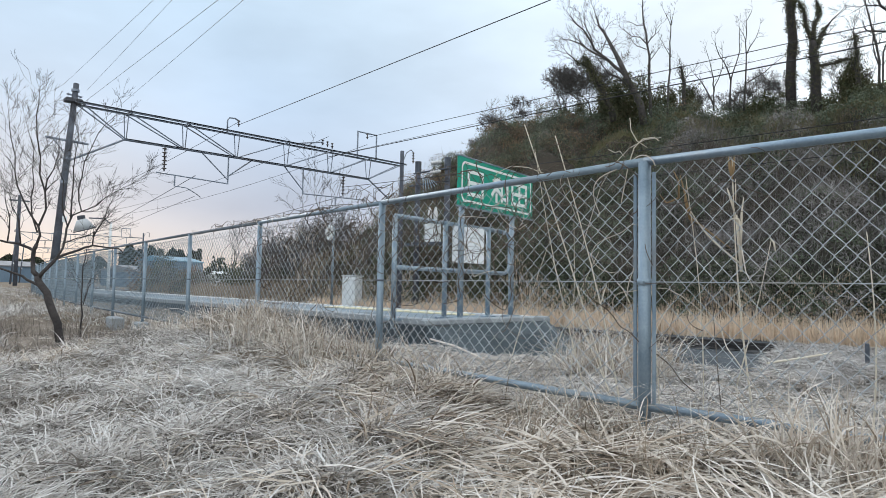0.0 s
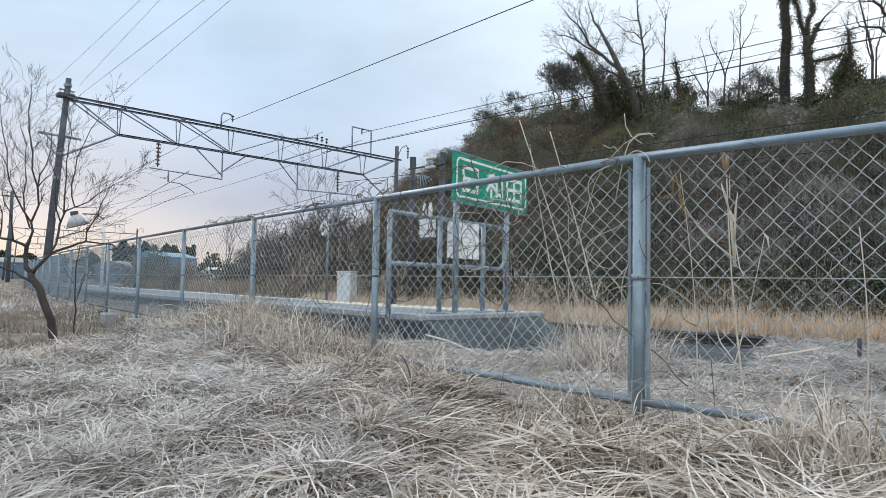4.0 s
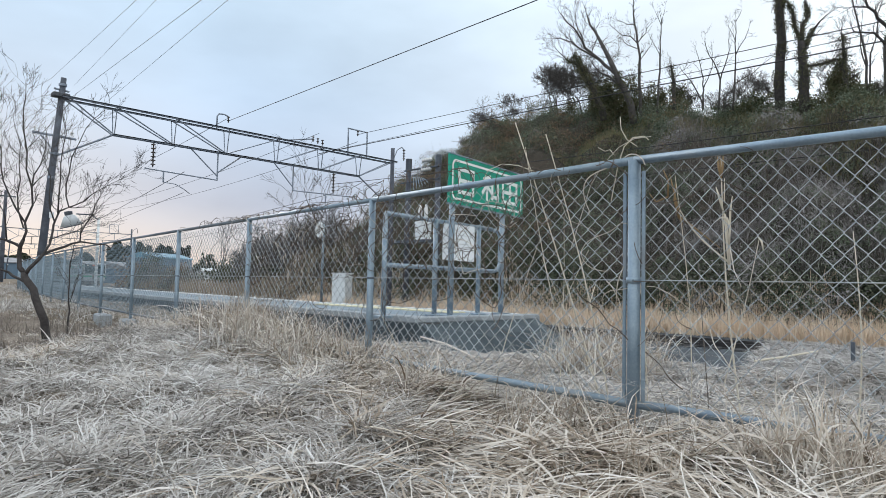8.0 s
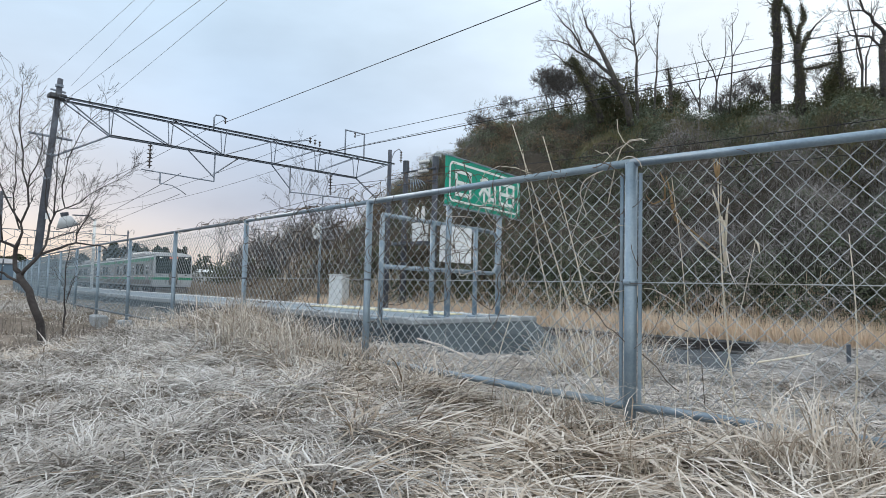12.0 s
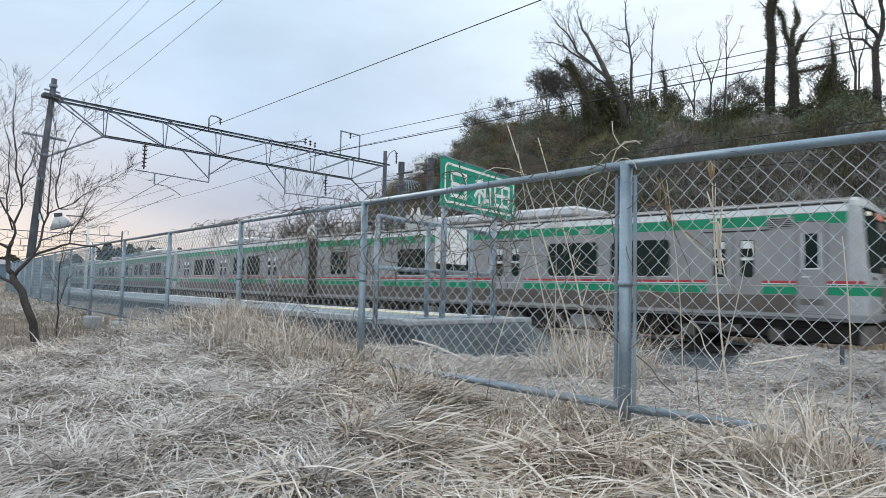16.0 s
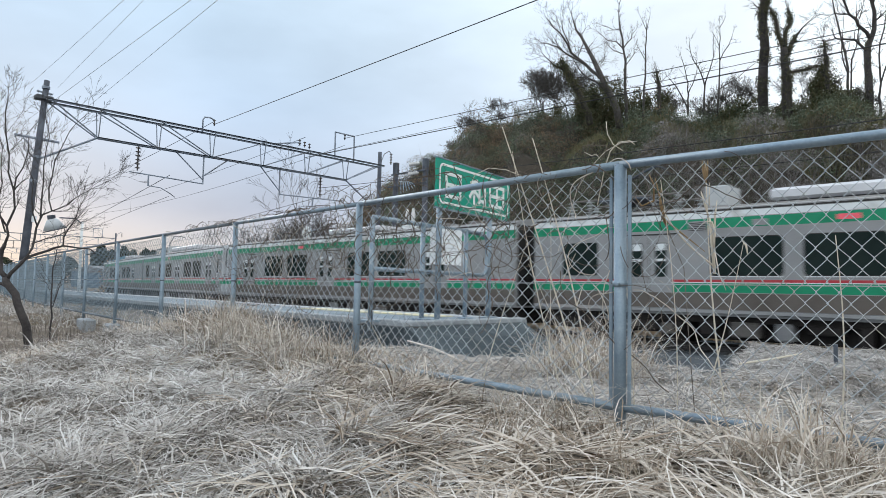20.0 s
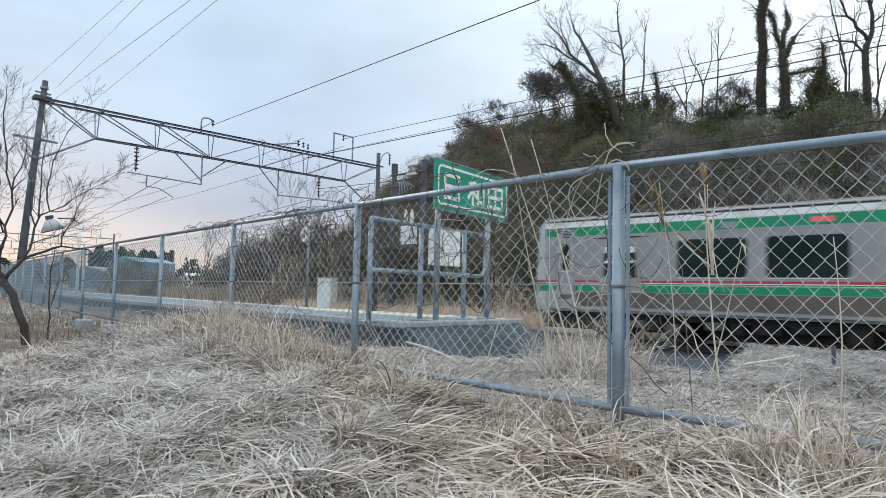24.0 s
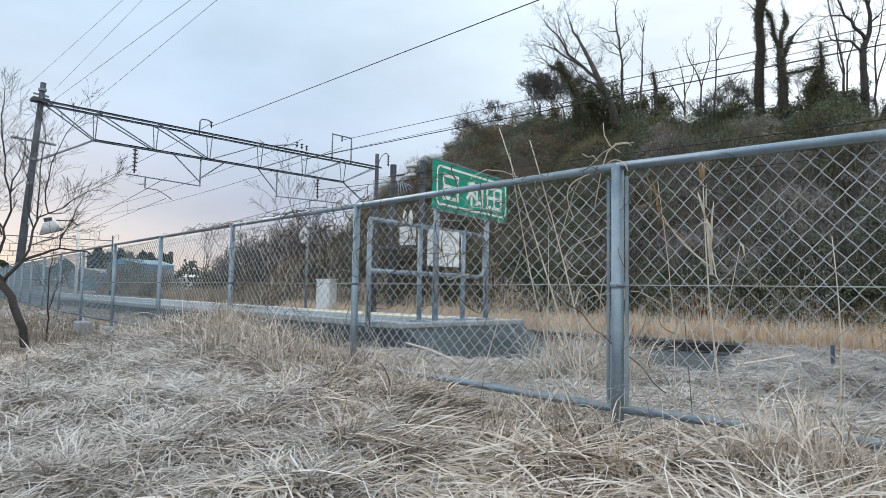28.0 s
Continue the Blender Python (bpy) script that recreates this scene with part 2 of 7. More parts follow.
# ---- mesh tools ----
class Form:
    """Gathers rings and boxes into one mesh."""

    def __init__(self):
        self.v, self.f = [], []

    def faces(self, verts, faces):
        o = len(self.v)
        self.v += [tuple(p) for p in verts]
        self.f += [tuple(i + o for i in f) for f in faces]
        return self

    def tube(self, path, radius, n=8, caps=True):
        path = [Vector(p) for p in path]
        radii = radius if isinstance(radius, (list, tuple)) else [radius] * len(path)
        o = len(self.v)
        side = None
        for i, p in enumerate(path):
            d = (path[min(i + 1, len(path) - 1)] - path[max(i - 1, 0)]).normalized()
            if side is None:
                side = d.orthogonal().normalized()
            side = (side - d * side.dot(d)).normalized()
            up = d.cross(side)
            for k in range(n):
                a = 2 * math.pi * k / n
                self.v.append(tuple(p + (side * math.cos(a) + up * math.sin(a)) * radii[i]))
        for i in range(len(path) - 1):
            for k in range(n):
                a, b = o + i * n + k, o + i * n + (k + 1) % n
                self.f.append((a, b, b + n, a + n))
        if caps:
            self.f.append(tuple(o + k for k in reversed(range(n))))
            e = o + (len(path) - 1) * n
            self.f.append(tuple(e + k for k in range(n)))
        return self

    def box(self, c, size, bevel=0.006, m=None):
        """A box with chamfered edges; m turns it about its centre."""
        h = [s / 2 for s in size]
        b = min(bevel, min(h) * 0.45)
        vs, idx = [], {}
        for sx in (-1, 1):
            for sy in (-1, 1):
                for sz in (-1, 1):
                    for ax in range(3):
                        p = [sx * (h[0] - b), sy * (h[1] - b), sz * (h[2] - b)]
                        p[ax] = (sx, sy, sz)[ax] * h[ax]
                        idx[sx, sy, sz, ax] = len(vs)
                        vs.append(Vector(p))
        fs = []
        for ax in range(3):
            u, w = [a for a in range(3) if a != ax]
            for s in (-1, 1):
                ring = []
                for su, sw in ((-1, -1), (1, -1), (1, 1), (-1, 1)):
                    k = [0, 0, 0]
                    k[ax], k[u], k[w] = s, su, sw
                    ring.append(idx[(*k, ax)])
                fs.append(ring)
            for su in (-1, 1):
                for sw in (-1, 1):
                    k0, k1 = [0, 0, 0], [0, 0, 0]
                    k0[ax], k1[ax] = -1, 1
                    k0[u] = k1[u] = su
                    k0[w] = k1[w] = sw
                    fs.append([idx[(*k0, u)], idx[(*k1, u)], idx[(*k1, w)], idx[(*k0, w)]])
        for sx in (-1, 1):
            for sy in (-1, 1):
                for sz in (-1, 1):
                    fs.append([idx[sx, sy, sz, a] for a in range(3)])
        for f in fs:
            mid = sum((vs[i] for i in f), Vector()) / len(f)
            nrm = (vs[f[1]] - vs[f[0]]).cross(vs[f[2]] - vs[f[0]])
            if nrm.dot(mid) < 0:
                f.reverse()
        if m:
            vs = [m.to_3x3() @ v for v in vs]
        c = Vector(c)
        return self.faces([v + c for v in vs], fs)

    def prism(self, outline, a, b, axis="x"):
        """An outline in the other two axes drawn from a to b along one axis."""
        def at(p, s):
            return (s, p[0], p[1]) if axis == "x" else (p[0], s, p[1]) if axis == "y" else (p[0], p[1], s)
        n = len(outline)
        vs = [at(p, a) for p in outline] + [at(p, b) for p in outline]
        area = sum(outline[i][0] * outline[(i + 1) % n][1] - outline[(i + 1) % n][0] * outline[i][1] for i in range(n))
        flip = (area < 0) ^ (axis == "y") ^ (b < a)
        fs = [tuple(range(n - 1, -1, -1)), tuple(range(n, 2 * n))]
        fs += [(i, (i + 1) % n, (i + 1) % n + n, i + n) for i in range(n)]
        if flip:
            fs = [tuple(reversed(f)) for f in fs]
        return self.faces(vs, fs)

    def mesh(self, name, material, smooth=False):
        me = bpy.data.meshes.new(name)
        me.from_pydata(self.v, [], self.f)
        if smooth:
            me.shade_smooth()
        for m in material if isinstance(material, (list, tuple)) else (material,):
            me.materials.append(m)
        return me


def part(name, form, material, parent=None, label="", smooth=False):
    ob = new(name, form if isinstance(form, bpy.types.Mesh) else form.mesh(name, material, smooth))
    ob.parent = parent
    if label:
        ob["label"] = label
    return ob


def thing(name, label, category, m=None, group="", kind=""):
    ob = new(name)
    ob.empty_display_size = 0.1
    if m is not None:
        ob.matrix_basis = m
    return tagged(ob, label, category, group, kind)


def array_mesh(name, verts, quads, material, tris=None):
    """A large mesh out of arrays."""
    me = bpy.data.meshes.new(name)
    nq, nt = len(quads), 0 if tris is None else len(tris)
    me.vertices.add(len(verts))
    me.vertices.foreach_set("co", np.asarray(verts, np.float32).ravel())
    loops = np.asarray(quads, np.int32).ravel()
    starts = np.arange(nq) * 4
    if nt:
        starts = np.concatenate([starts, len(loops) + np.arange(nt) * 3])
        loops = np.concatenate([loops, np.asarray(tris, np.int32).ravel()])
    me.loops.add(len(loops))
    me.loops.foreach_set("vertex_index", loops)
    me.polygons.add(nq + nt)
    me.polygons.foreach_set("loop_start", starts.astype(np.int32))
    me.update(calc_edges=True)
    me.materials.append(material)
    return me


rng = np.random.default_rng(7)


# ---- the lie of the land ----
def far_curve(x):
    """How far the far track bends away past the gantry."""
    return 0.975 * np.log1p(np.exp(np.clip((-np.asarray(x, float) - 27) / 5, -30, 80)))


def near_curve(x):
    return np.interp(-np.asarray(x, float), [10, 24, 32, 50, 65, 90, 120, 200, 400], [0, 1.3, 2.2, 5, 7.5, 13, 19.8, 36, 75])


def fence_y(x):
    x = np.asarray(x, float)
    return np.where(x > -1.36, 2.53 + 0.05 * (x + 1.36), 2.4 - 0.085 * x + 0.0018 * x * x)


def crest(x):
    return np.interp(x, [-90, -62, -52, -46, -42, -39, -36, -33, -30, -25, -21, -17, -12, -8, -5, 10, 60, 160],
                     [0, 0.2, 0.9, 2.6, 5.0, 7.3, 9.4, 11.0, 12.2, 12.7, 12.1, 11.0, 10.2, 9.6, 9.1, 9.3, 9, 0])


def lumps(x, y, s, seed=0.0):
    return (np.sin(x * 1.7 / s + 1.3 + seed) * np.cos(y * 1.9 / s - 0.7 * seed) + 0.6 * np.sin(x * 3.9 / s + y * 2.3 / s + seed)
            + 0.4 * np.cos(y * 5.3 / s - x * 4.1 / s))


def land(x, y):
    """Height of the ground over rail level."""
    x, y = np.asarray(x, float), np.asarray(y, float)
    n = near_curve(x)
    fy = np.where(x < 3, fence_y(np.minimum(x, 3)), fence_y(3.0))
    yy = y - np.where(x < -10, n, 0)
    field = 0.70 + 0.028 * lumps(x, y, 1.4) + 0.042 * lumps(x, y, 0.5, 3.0) * (np.abs(y) < 12)
    # the verge falls away beyond the fence, later at the mound
    mound = np.clip((x + 2.45 + 0.39 * (y - 6.6)) / 0.5, 0, 1)
    edge = np.where(x < -4.6, 6.0, 5.0) + 4.4 * mound
    fall = np.clip((yy - edge) / 1.3, 0, 1)
    fall = fall * fall * (3 - 2 * fall)
    beyond = np.clip((y - fy) / 1.5, 0, 1)
    verge = field + 0.0 * beyond - 0.05 * beyond * mound
    bed = -0.17 + 0.15 * np.exp(-((yy - 13.6) / 1.5) ** 2)
    z = verge * (1 - fall) + bed * fall
    # dead grass has built up along the fence
    z = z + 0.17 * np.exp(-((x + 5.6) / 1.9) ** 2 - ((y - 2.75) / 0.9) ** 2)
    z = z + 0.08 * np.exp(-((x + 4.4) / 0.8) ** 2 - ((y - 2.6) / 0.5) ** 2)
    # dip to the dirt path by the small tree
    dip = np.exp(-((x + 9.2) / 2.6) ** 4 - ((y - 2.6) / 1.25) ** 4)
    z = z - 0.2 * dip - 0.13 * np.exp(-((x + 7.7) / 1.9) ** 4 - ((y - 1.5 + 0.3 * (x + 7.6)) / 0.5) ** 4)
    # shallow gutter along the foot of the platform wall
    wall = 4.77 - 0.049 * x
    z = z - 0.15 * np.clip((y - wall + 0.95) / 0.6, 0, 1) * np.clip((-3.3 - x) / 0.8, 0, 1) * np.clip((x + 13) / 1.5, 0, 1) * (1 - fall)
    foot = 21.3 + far_curve(x)
    t = np.clip((y - foot) / 14.5, 0, 1)
    h = crest(x) * (1 - (1 - t) ** 1.75)
    past = np.clip((y - foot - 16) / 120, 0, 1)
    h = h * (1 - past * past * (3 - 2 * past))
    bank = np.clip((y - (19.9 + far_curve(x))) / 1.4, 0, 1)
    z = z + bank * 0.22 + h + bank * np.clip(h, 0, 1) * ((0.32 + 0.4 * np.clip((0.85 - t) / 0.2, 0, 1)) * lumps(x, y, 2.6, 2.0) + 0.2 * lumps(x, y, 1.1, 6.0))
    # hollows under the overgrown shoulder
    for hx, hy, hr, deep in ((-19.0, 31.6, 1.5, 1.9), (-14.6, 27.2, 1.3, 0.9), (-5.2, 27.5, 1.4, 0.9), (-9.5, 25.4, 1.2, 0.8), (-24.5, 31.0, 1.5, 0.9)):
        z = z - deep * np.exp(-((x - hx) / hr) ** 2 - ((y - hy) / (hr * 1.1)) ** 2)
    return z


def axis(spans):
    return np.unique(np.concatenate([np.arange(a, b, s) for a, b, s in spans]))


MOWN = surface("mown_litter", (0.2, 0.19, 0.18), (0.42, 0.405, 0.395), 3.0, 0.95, 0, 1.0, 70, (0.33, 0.3, 0.26))


DIRT = surface("bare_dirt", (0.12, 0.097, 0.078), (0.25, 0.212, 0.175), 3.5, 0.95, 0, 0.9, 50, (0.1, 0.078, 0.062))


def on_dirt(x, y):
    """Less than one on the trodden patch by the small tree."""
    far = np.hypot((x + 9.5) / 2.7, (y - 2.8) / 1.0)
    near = np.hypot((x + 7.6) / 1.7, (y - 1.5 + 0.3 * (x + 7.6)) / 0.46)
    return np.minimum(far, near) + 0.12 * lumps(x, y, 0.7, 4.0)


def build_ground():
    xs = axis([(-3000, -300, 300), (-300, -80, 12), (-80, -26, 1.0), (-26, 6, 0.28), (6, 30, 1.5), (30, 300, 20), (300, 3001, 300)])
    ys = axis([(-3000, -100, 250), (-100, -6, 6), (-6, 12, 0.25), (12, 42, 0.5), (42, 80, 3), (80, 300, 15), (300, 3001, 300)])
    X, Y = np.meshgrid(xs, ys)
    Z = land(X, Y)
    v = np.stack([X.ravel(), Y.ravel(), Z.ravel()], 1)
    nx, ny = len(xs), len(ys)
    i = np.arange(nx - 1)[None, :] + nx * np.arange(ny - 1)[:, None]
    q = np.stack([i, i + 1, i + nx + 1, i + nx], -1).reshape(-1, 4)
    me = array_mesh("ground", v, q, SOIL)
    me.materials.append(BALLAST)
    me.materials.append(HILLSOIL)
    me.materials.append(MOWN)
    me.materials.append(DIRT)
    cx, cy = v[q].mean(1)[:, 0], v[q].mean(1)[:, 1]
    n = near_curve(cx)
    idx = np.where((cy > 7.4 + n) & (cy < 20.4 + far_curve(cx)) & (cx > -340) & (cx < 120), 1, 0)
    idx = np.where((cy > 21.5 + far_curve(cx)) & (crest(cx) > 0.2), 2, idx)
    idx = np.where((cy > fence_y(cx) + 0.1) & (cy < 9.7) & (cx > -6) & (cx < 30) & (v[q].mean(1)[:, 2] > 0.3), 3, idx)
    idx = np.where(on_dirt(cx, cy) < 1.1, 4, idx)
    me.polygons.foreach_set("material_index", idx.astype(np.int32))
    me.shade_smooth()
    ob = new("ground", me)
    return tagged(ob, "dry straw-covered ground falling to dark ballast and a wooded bank", "ground", kind="structure")


build_ground()


# ---- tracks ----
SLEEPER = surface("stained_sleeper", (0.042, 0.045, 0.05), (0.085, 0.088, 0.092), 3, 0.9, 0, 0.3, 40)

def track_y(x, which):
    return 17.48 + far_curve(x) if which == "far" else 8.95 + near_curve(x)


def build_track(which):
    xs = list(np.arange(-340, -24, 4.0)) + list(np.arange(-24, 90, 6.0))
    bed = thing("track_" + which, "railway track of brown steel rails on concrete sleepers in dark ballast", "railway track", kind="structure")
    for side in (-0.533, 0.533):
        f = Form()
        prof = [(-0.065, -0.15), (0.065, -0.15), (0.065, -0.135), (0.012, -0.12), (0.012, -0.045), (0.034, -0.035), (0.034, 0), (-0.034, 0), (-0.034, -0.035), (-0.012, -0.045), (-0.012, -0.12), (-0.065, -0.135)]
        vs, fs, m = [], [], len(prof)
        for x in xs:
            y = float(track_y(np.array(x), which)) + side
            vs += [(x, y + p[0], p[1]) for p in prof]
        for i in range(len(xs) - 1):
            fs += [(i * m + k, i * m + (k + 1) % m, (i + 1) * m + (k + 1) % m, (i + 1) * m + k) for k in range(m)]
        part("rail", f.faces(vs, fs), RAIL, bed)
    sl = Form().box((0, 0, -0.2), (0.22, 2.0, 0.13), 0.02).mesh("sleeper", SLEEPER)
    for x in np.arange(-34, 6, 0.62):
        o = new("sleeper", sl)
        o.parent = bed
        o.location = (x, float(track_y(np.array(x), which)), 0.02)


build_track("near")
build_track("far")


# ---- platform ----
PTOP = 0.92


def plat_near(x):
    return np.interp(-x, [3, 13.8, 24, 40, 65, 90, 120], [4.92, 5.45, 6.55, 9.0, 14.2, 19.4, 27])


def plat_far(x):
    return 7.32 + near_curve(x)


def build_platform():
    plat = thing("platform", "low grey station platform with worn asphalt top", "platform", kind="structure")
    xs = np.concatenate([np.arange(-110, -26, 4.0), np.arange(-26, -5.5, 1.05), [-5.32]])
    def strip(name, ya, yb, za, zb, mat, label=""):
        f = Form()
        vs, n = [], len(xs)
        for x in xs:
            a, b = float(ya(x)), float(yb(x))
            vs += [(x, a, za), (x, b, za), (x, b, zb), (x, a, zb)]
        fs = []
        for i in range(n - 1):
            o, p = i * 4, i * 4 + 4
            for k in range(4):
                fs.append((o + (k + 1) % 4, o + k, p + k, p + (k + 1) % 4))
        fs += [(0, 1, 2, 3), (n * 4 - 1, n * 4 - 2, n * 4 - 3, n * 4 - 4)]
        return part(name, f.faces(vs, fs), mat, plat, label)
    strip("deck", lambda x: plat_near(x) + 0.06, lambda x: plat_far(x) - 0.46, 0.2, PTOP, ASPH, "worn grey asphalt deck")
    strip("retaining_wall", plat_near, lambda x: plat_near(x) + 0.06, -0.1, PTOP - 0.03, DARKWALL, "stained concrete side wall, shade darkened into its colour")
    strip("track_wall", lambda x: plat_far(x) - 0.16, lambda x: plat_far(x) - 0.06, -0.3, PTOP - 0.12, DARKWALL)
    # coping stones along the track edge, each one metre long
    cop = Form().box((0, 0, 0), (1.035, 0.45, 0.12), 0.012).mesh("coping_stone", CONC)
    x = -5.85
    while x > -70:
        y0, y1 = float(plat_far(x)), float(plat_far(x - 1.05))
        o = new("coping_stone", cop)
        o.parent = plat
        o.matrix_basis = pose(x, (y0 + y1) / 2 - 0.225, PTOP - 0.055, 0, 0, math.degrees(math.atan2(y0 - y1, 1.05)))
        x -= 1.05
    # painted edge and tactile tiles
    tile = Form().box((0, 0, 0), (0.29, 0.29, 0.02), 0.006)
    for i in range(5):
        for j in range(5):
            tile.tube([(-0.11 + i * 0.055, -0.11 + j * 0.055, 0.008), (-0.11 + i * 0.055, -0.11 + j * 0.055, 0.014)], [0.014, 0.009], 5)
    tm = tile.mesh("tactile_tile", YELLOW)
    x = -6.4
    while x > -9.7:
        o = new("tactile_tile", tm)
        o.parent = plat
        sl = float(plat_far(x) - plat_far(x - 0.3))
        o.matrix_basis = pose(x, float(plat_far(x)) - 0.66, PTOP + 0.008, 0, 0, math.degrees(math.atan2(sl, 0.3)))
        x -= 0.302
    strip("edge_line", lambda x: plat_far(x) - 0.14, lambda x: plat_far(x) - 0.06, PTOP, PTOP + 0.012, WHITEP, "white painted edge line")
    # the end falls away in a rough tapering slope
    f, rows = Form(), 9
    vs = []
    for j in range(rows):
        y = 4.98 + (7.2 - 4.98) * j / (rows - 1)
        for k, (dx, z) in enumerate(((0, PTOP - 0.03), (0.1, PTOP - 0.09), (0.28, 0.74), (0.5, 0.58), (0.8, 0.36), (1.2, -0.1))):
            vs.append((-5.32 + dx * (1 + 0.12 * math.sin(j * 2.3 + k)), y, z + 0.025 * math.sin(j * 1.7 + k * 2.1) * (k > 0)))
    fs = [(j * 6 + k, j * 6 + k + 1, (j + 1) * 6 + k + 1, (j + 1) * 6 + k) for j in range(rows - 1) for k in range(5)]
    vs += [(-5.32, 4.98, -0.1), (-5.32, 7.2, -0.1)]
    fs += [(len(vs) - 2, 5, 4, 3, 2, 1, 0), (len(vs) - 1,) + tuple((rows - 1) * 6 + k for k in range(6))]
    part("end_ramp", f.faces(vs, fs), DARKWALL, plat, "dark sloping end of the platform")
    part("end_kerb", Form().box((-5.36, 6.1, PTOP - 0.01), (0.14, 2.26, 0.07), 0.014), CONC, plat, "pale concrete kerb")
    for k in range(14):
        x = -5.9 - 1.2 * k
        part("kerb_stone", Form().box((0, 0, 0), (1.18, 0.13, 0.08), 0.012).mesh("kerb_stone", CONC), None, plat).matrix_basis = pose(x, float(plat_near(x)) + 0.05, PTOP - 0.01, 0, 0, math.degrees(math.atan2(float(plat_near(x + 0.5) - plat_near(x - 0.5)), 1.0)))


build_platform()


# ---- railing, notice board and station sign at the platform's end ----
RX = -5.74


def build_railing():
    t = thing("platform_railing", "grey galvanised pipe railing across the platform end", "railing")
    ys = (4.85, 5.67, 6.48)
    for y in ys:
        part("post", Form().tube([(RX, y, PTOP - 0.1), (RX, y, 2.12)], 0.031, 10), GALV, t, smooth=True)
        part("base_plate", Form().box((RX, y, PTOP + 0.012), (0.16, 0.16, 0.03), 0.004), GALV, t)
    c = [(RX, 4.85, 2.128), (RX, 6.75, 2.078)]
    part("top_rail", Form().tube(c, 0.027, 10), GALV, t, smooth=True)
    part("loop_rail", Form().tube([(RX, 6.75, 2.078), (RX, 6.87, 2.06), (RX, 6.92, 1.99), (RX, 6.92, 1.62), (RX, 6.88, 1.54), (RX, 6.8, 1.51)], 0.027, 10), GALV, t, smooth=True)
    part("middle_rail", Form().tube([(RX, 4.85, 1.53), (RX, 6.8, 1.51)], 0.027, 10), GALV, t, smooth=True)


FAINTINK = surface("faded_print", (0.42, 0.45, 0.48), (0.55, 0.57, 0.6), 8, 0.6, 0, 0.0)
BOARDWHITE = surface("board_white", (0.82, 0.87, 0.92), (0.88, 0.92, 0.96), 3, 0.45, 0, 0.02)


def build_board():
    t = thing("notice_board", "white notice board with faded print fixed to the pipe railing", "notice board")
    x = RX + 0.06
    part("panel", Form().box((x, 6.03, 1.85), (0.02, 0.58, 0.46), 0.004), BOARDWHITE, t)
    for k, w in enumerate((0.4, 0.44, 0.3, 0.42, 0.36, 0.2)):
        part("text_line", Form().box((x + 0.0115, 6.03 - (0.46 - w) / 2, 2.0 - 0.055 * k), (0.003, w, 0.008), 0.0005), FAINTINK, t)
    part("bracket", Form().box((x - 0.03, 5.95, 1.99), (0.04, 0.04, 0.1), 0.004), GALV, t)
    part("bracket", Form().box((x - 0.03, 6.3, 1.99), (0.04, 0.04, 0.1), 0.004), GALV, t)


SX = 0.0


